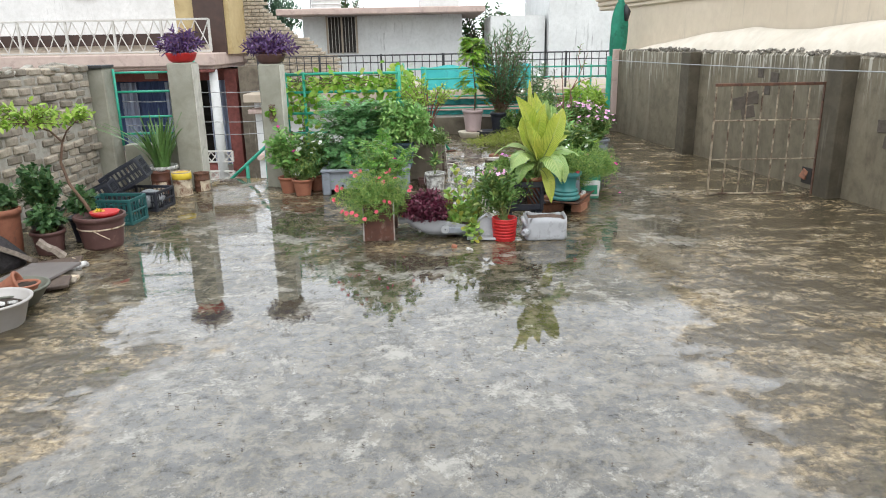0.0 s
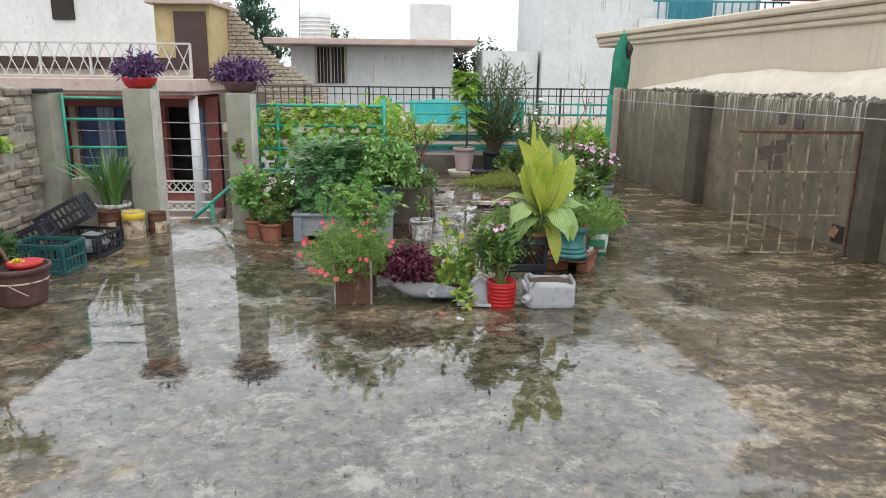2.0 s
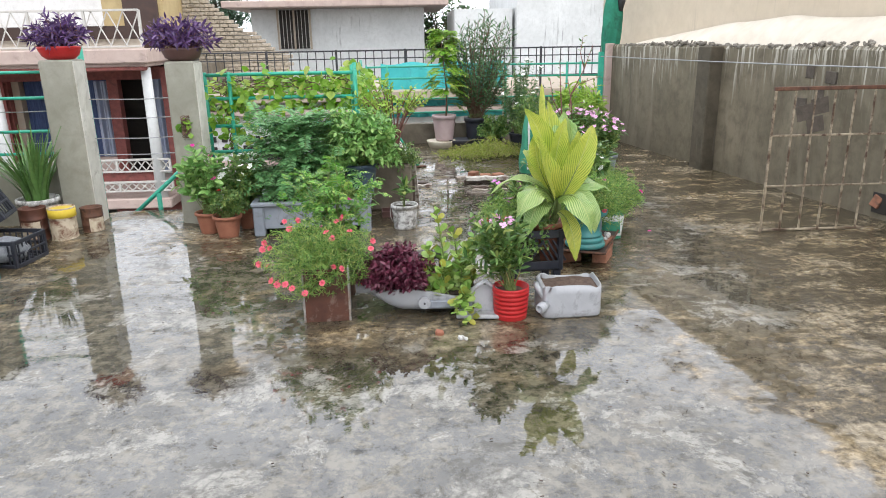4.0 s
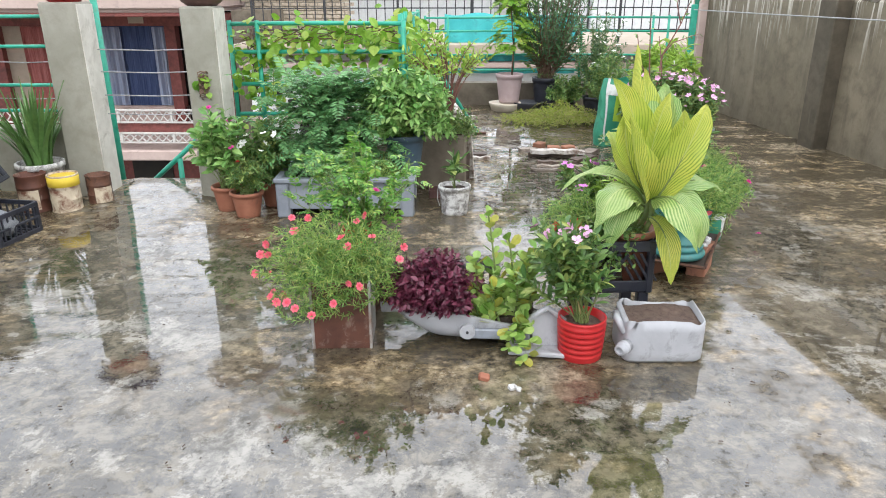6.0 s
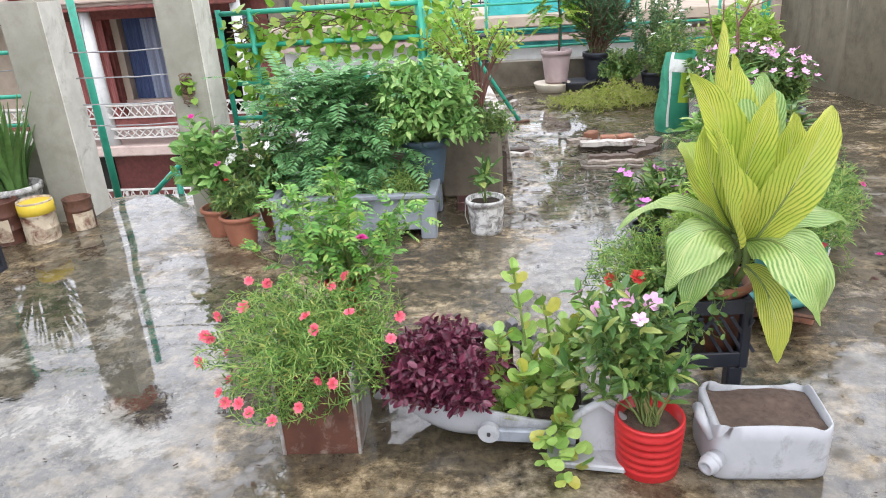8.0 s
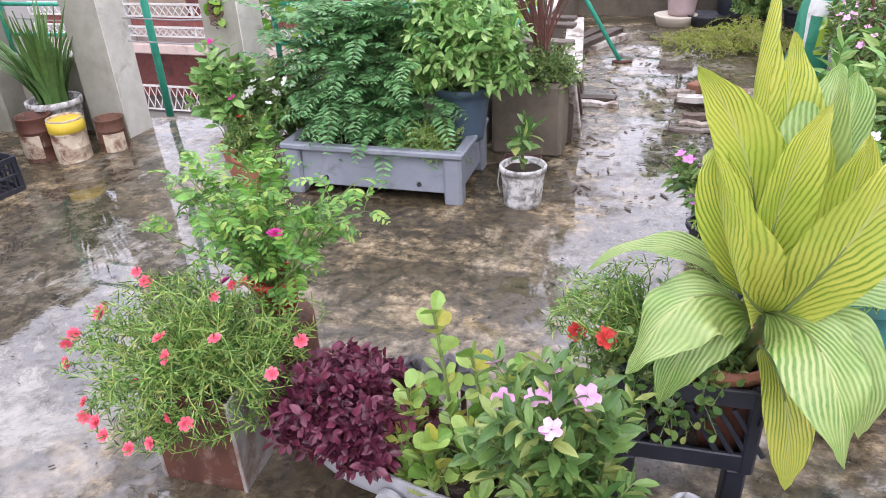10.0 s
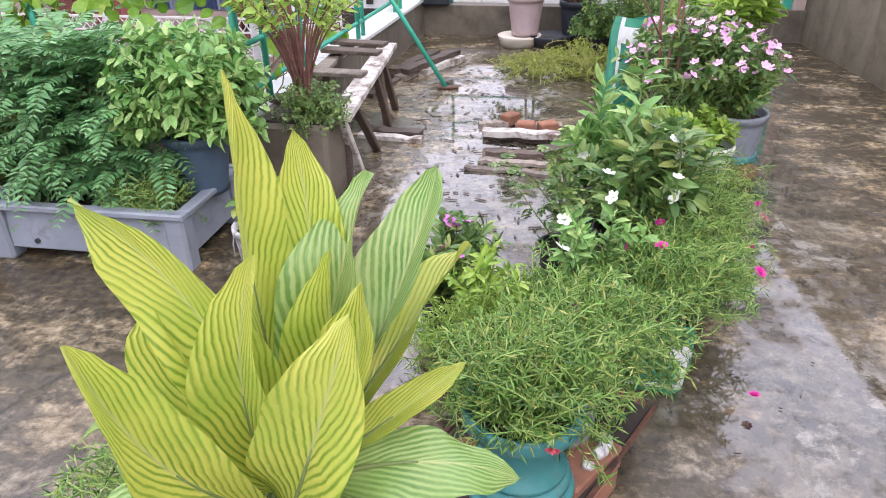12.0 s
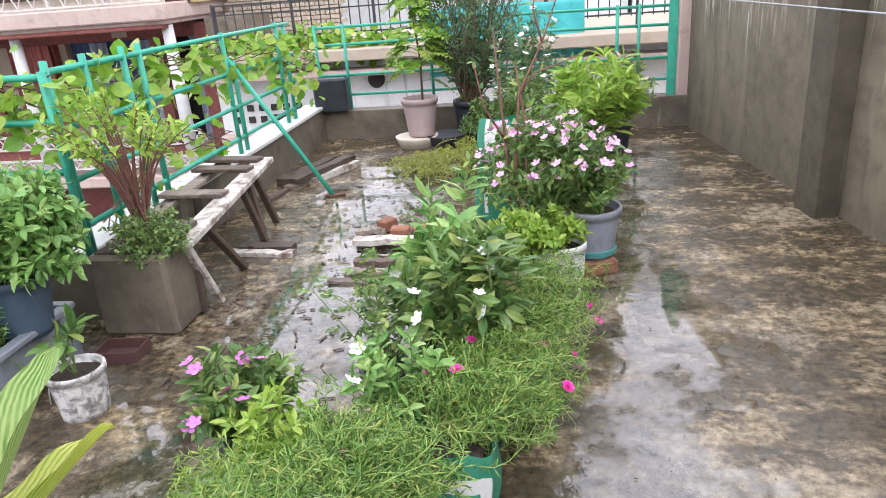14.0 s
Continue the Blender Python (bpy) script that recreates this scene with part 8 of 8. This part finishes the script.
solid("netting", g, NETTING, "heap of dark wet netting by the wall", "net", smooth=True, at=Matrix.Translation((-3.42, 4.95, 0)))
BASIN = surface("grey_basin", (0.38, 0.36, 0.34), (0.48, 0.46, 0.44), 6, 0.4, (0.3, 0.28, 0.26), 0.64)
root = thing("wash_basin", (-2.66, 3.86, 0), "grey round plastic basin with soil and scraps", "basin")
part("basin", Geo().lathe([(0.15, 0), (0.16, 0.01), (0.205, 0.15), (0.225, 0.155), (0.228, 0.165), (0.215, 0.17), (0.2, 0.16), (0.17, 0.09)], 32), BASIN, root, "", True)
part("soil", Geo().lathe([(0.185, 0.11), (0.1, 0.125), (0.01, 0.13)], 20), SOIL, root)
for i in range(5):
    part("scrap", Geo().box((-0.08 + 0.05 * i, 0.03 * math.sin(i * 2.1), 0.14), (0.06, 0.03, 0.02), pose(0, 0, 0, 20, 10, 40 * i), 0.006), FLAKED, root, "pale scrap")
root = thing("wash_basin", (-2.74, 4.22, 0), "shallow dark green basin with clay pots in it", "basin")
part("basin", Geo().lathe([(0.13, 0), (0.2, 0.11), (0.212, 0.115), (0.212, 0.125), (0.195, 0.125), (0.15, 0.06)], 32), surface("olive_basin", (0.10, 0.105, 0.08), (0.16, 0.165, 0.13), 6, 0.45), root, "", True)
root = thing("clay_pot", pose(-2.80, 4.2, 0.10, 0, 70, 20), "small terracotta pot lying in a basin", "pot")
pot(root, TERRA, 0.05, 0.075, 0.12, soil=None)
root = thing("clay_pot", pose(-2.66, 4.22, 0.075), "small terracotta pot standing in a basin", "pot")
pot(root, TERRA, 0.055, 0.08, 0.07)
root = thing("seedling_pot", (2.15, 2.66, 0), "leafy light green seedling in a small black pot", "plant")
pot(root, BLACK_PLASTIC, 0.05, 0.06, 0.07)
bush(root, 731, (0, 0, 0.06), 0.02, (-0.0, 0, 0.10), (0.22, 0.16, 0.11), 14, 9, (0.10, 0.036), OVAL, LEAF_LIME, STEM, 0.3, 0.7, 0.7, -0.2)


# ---- trees in the distance ----
def pine():
    root = thing("pine_tree", (-9.8, 42, STREET), "tall pine tree behind the houses", "tree")
    part("trunk", Geo().tube([(0, 0, 0), (0.1, 0, 6), (0.0, 0, 11.2)], [0.25, 0.16, 0.03], 9), TWIG, root, smooth=True)
    r = rng(801)
    P, D = [], []
    g = Geo()
    for k in range(90):
        z = r.uniform(5.0, 11.0)
        a = r.uniform(0, 6.28)
        L = (11.6 - z) * 0.30 + 0.25
        q = np.array([math.cos(a) * L, math.sin(a) * L, z + 0.25 * L])
        g.tube([(0, 0, z - 0.1), tuple(q * (0.5, 0.5, 1) - (0, 0, 0.1)), tuple(q)], [0.04, 0.025, 0.01], 5, False)
        for _ in range(60):
            t = r.uniform(0.35, 1.05)
            P.append(q * (t, t, 1) - np.array([0, 0, 0.2 * (1 - t)]) + r.normal(0, 0.16, 3))
            D.append(r.normal(0, 1, 3) + np.array([0, 0, 0.6]))
    part("limbs", g, TWIG, root)
    n = len(P)
    s = r.uniform(0.7, 1.2, n)
    part("crown", Geo().spread(*LANCE, turns(np.array(D), (0.1, 0.2, 1)), np.array(P), np.stack([s * 0.36, s * 0.11, s * 0.36], 1)), leaf_stuff("pine_needles", (0.09, 0.17, 0.11), (0.16, 0.26, 0.17)), root)


def far_tree(x, y, z, rad, n, seed, label):
    root = thing("tree", (x, y, STREET), label, "tree")
    h = z - STREET
    part("trunk", Geo().tube([(0, 0, 0), (0.1, 0, h * 0.5), (0, 0, h)], [0.2, 0.14, 0.06], 9), TWIG, root, smooth=True)
    bush(root, seed, (0, 0, h * 0.75), 0.1, (0, 0, h), rad, n, 26, (0.24, 0.10), OVAL, LEAF_TREE, TWIG, 0.35, 0.4, 0.5, -0.5, 0.1, False, 0.03, name="crown", wander=0.2)


pine()
far_tree(2.2, 36, 2.0, (2.0, 1.5, 1.4), 90, 811, "leafy tree behind the white house")
far_tree(-5.2, 40, 3.3, (1.4, 1.2, 1.0), 50, 815, "small tree top behind the roofs")


# ---- the brick wall, brick by brick ----
def brick_wall():
    root = thing("wall_left", (-3.80, 0, 0), "old bare brick wall with crumbling mortar", "wall", kind="structure")
    part("mortar_core", Geo().box((-0.12, 2.0, 0.52), (0.20, 11.7, 1.64), bevel=0.01), MORTAR, root, "grey mortar")
    r = rng(901)
    kinds = []
    for k in range(7):
        b = Geo().box((0, 0, 0), (0.11, 0.205 + 0.012 * r.normal(), 0.07 + 0.004 * r.normal()), pose(0, 0, 0, 1.5 * r.normal(), 1.5 * r.normal(), 1.5 * r.normal()), 0.012)
        me = b.mesh("brick")
        me.materials.append(BRICK)
        kinds.append(me)
    rest, count = Geo(), 0
    for row in range(17):
        z = 0.035 + row * 0.083
        y = 7.74 - (row % 2) * 0.11
        while y > -3.6:
            x = -0.06 + 0.012 * r.normal()
            if y > 3.9 and count < 296:
                part("brick", kinds[r.integers(7)], BRICK, root, at=pose(x, y + 0.008 * r.normal(), z + 0.004 * r.normal(), 2 * r.normal(), 0, 2 * r.normal()))
                count += 1
            else:
                rest.box((x, y, z), (0.11, 0.205, 0.07), bevel=0.012)
            y -= 0.228
    tagged(part("more_bricks", rest, BRICK, root), kind="stuff")
    g = Geo()
    for i in range(150):
        y = r.uniform(-3, 7.7)
        s = r.uniform(0.03, 0.09)
        g.box((-0.1 + 0.05 * r.normal(), y, 1.385 + 0.01 * r.normal()), (s * 1.5, s * 2, s * 0.5), pose(0, 0, 0, *(10 * r.normal(size=3))), 0.015)
    tagged(part("mortar_lumps", g, MORTAR, root), kind="stuff")


brick_wall()
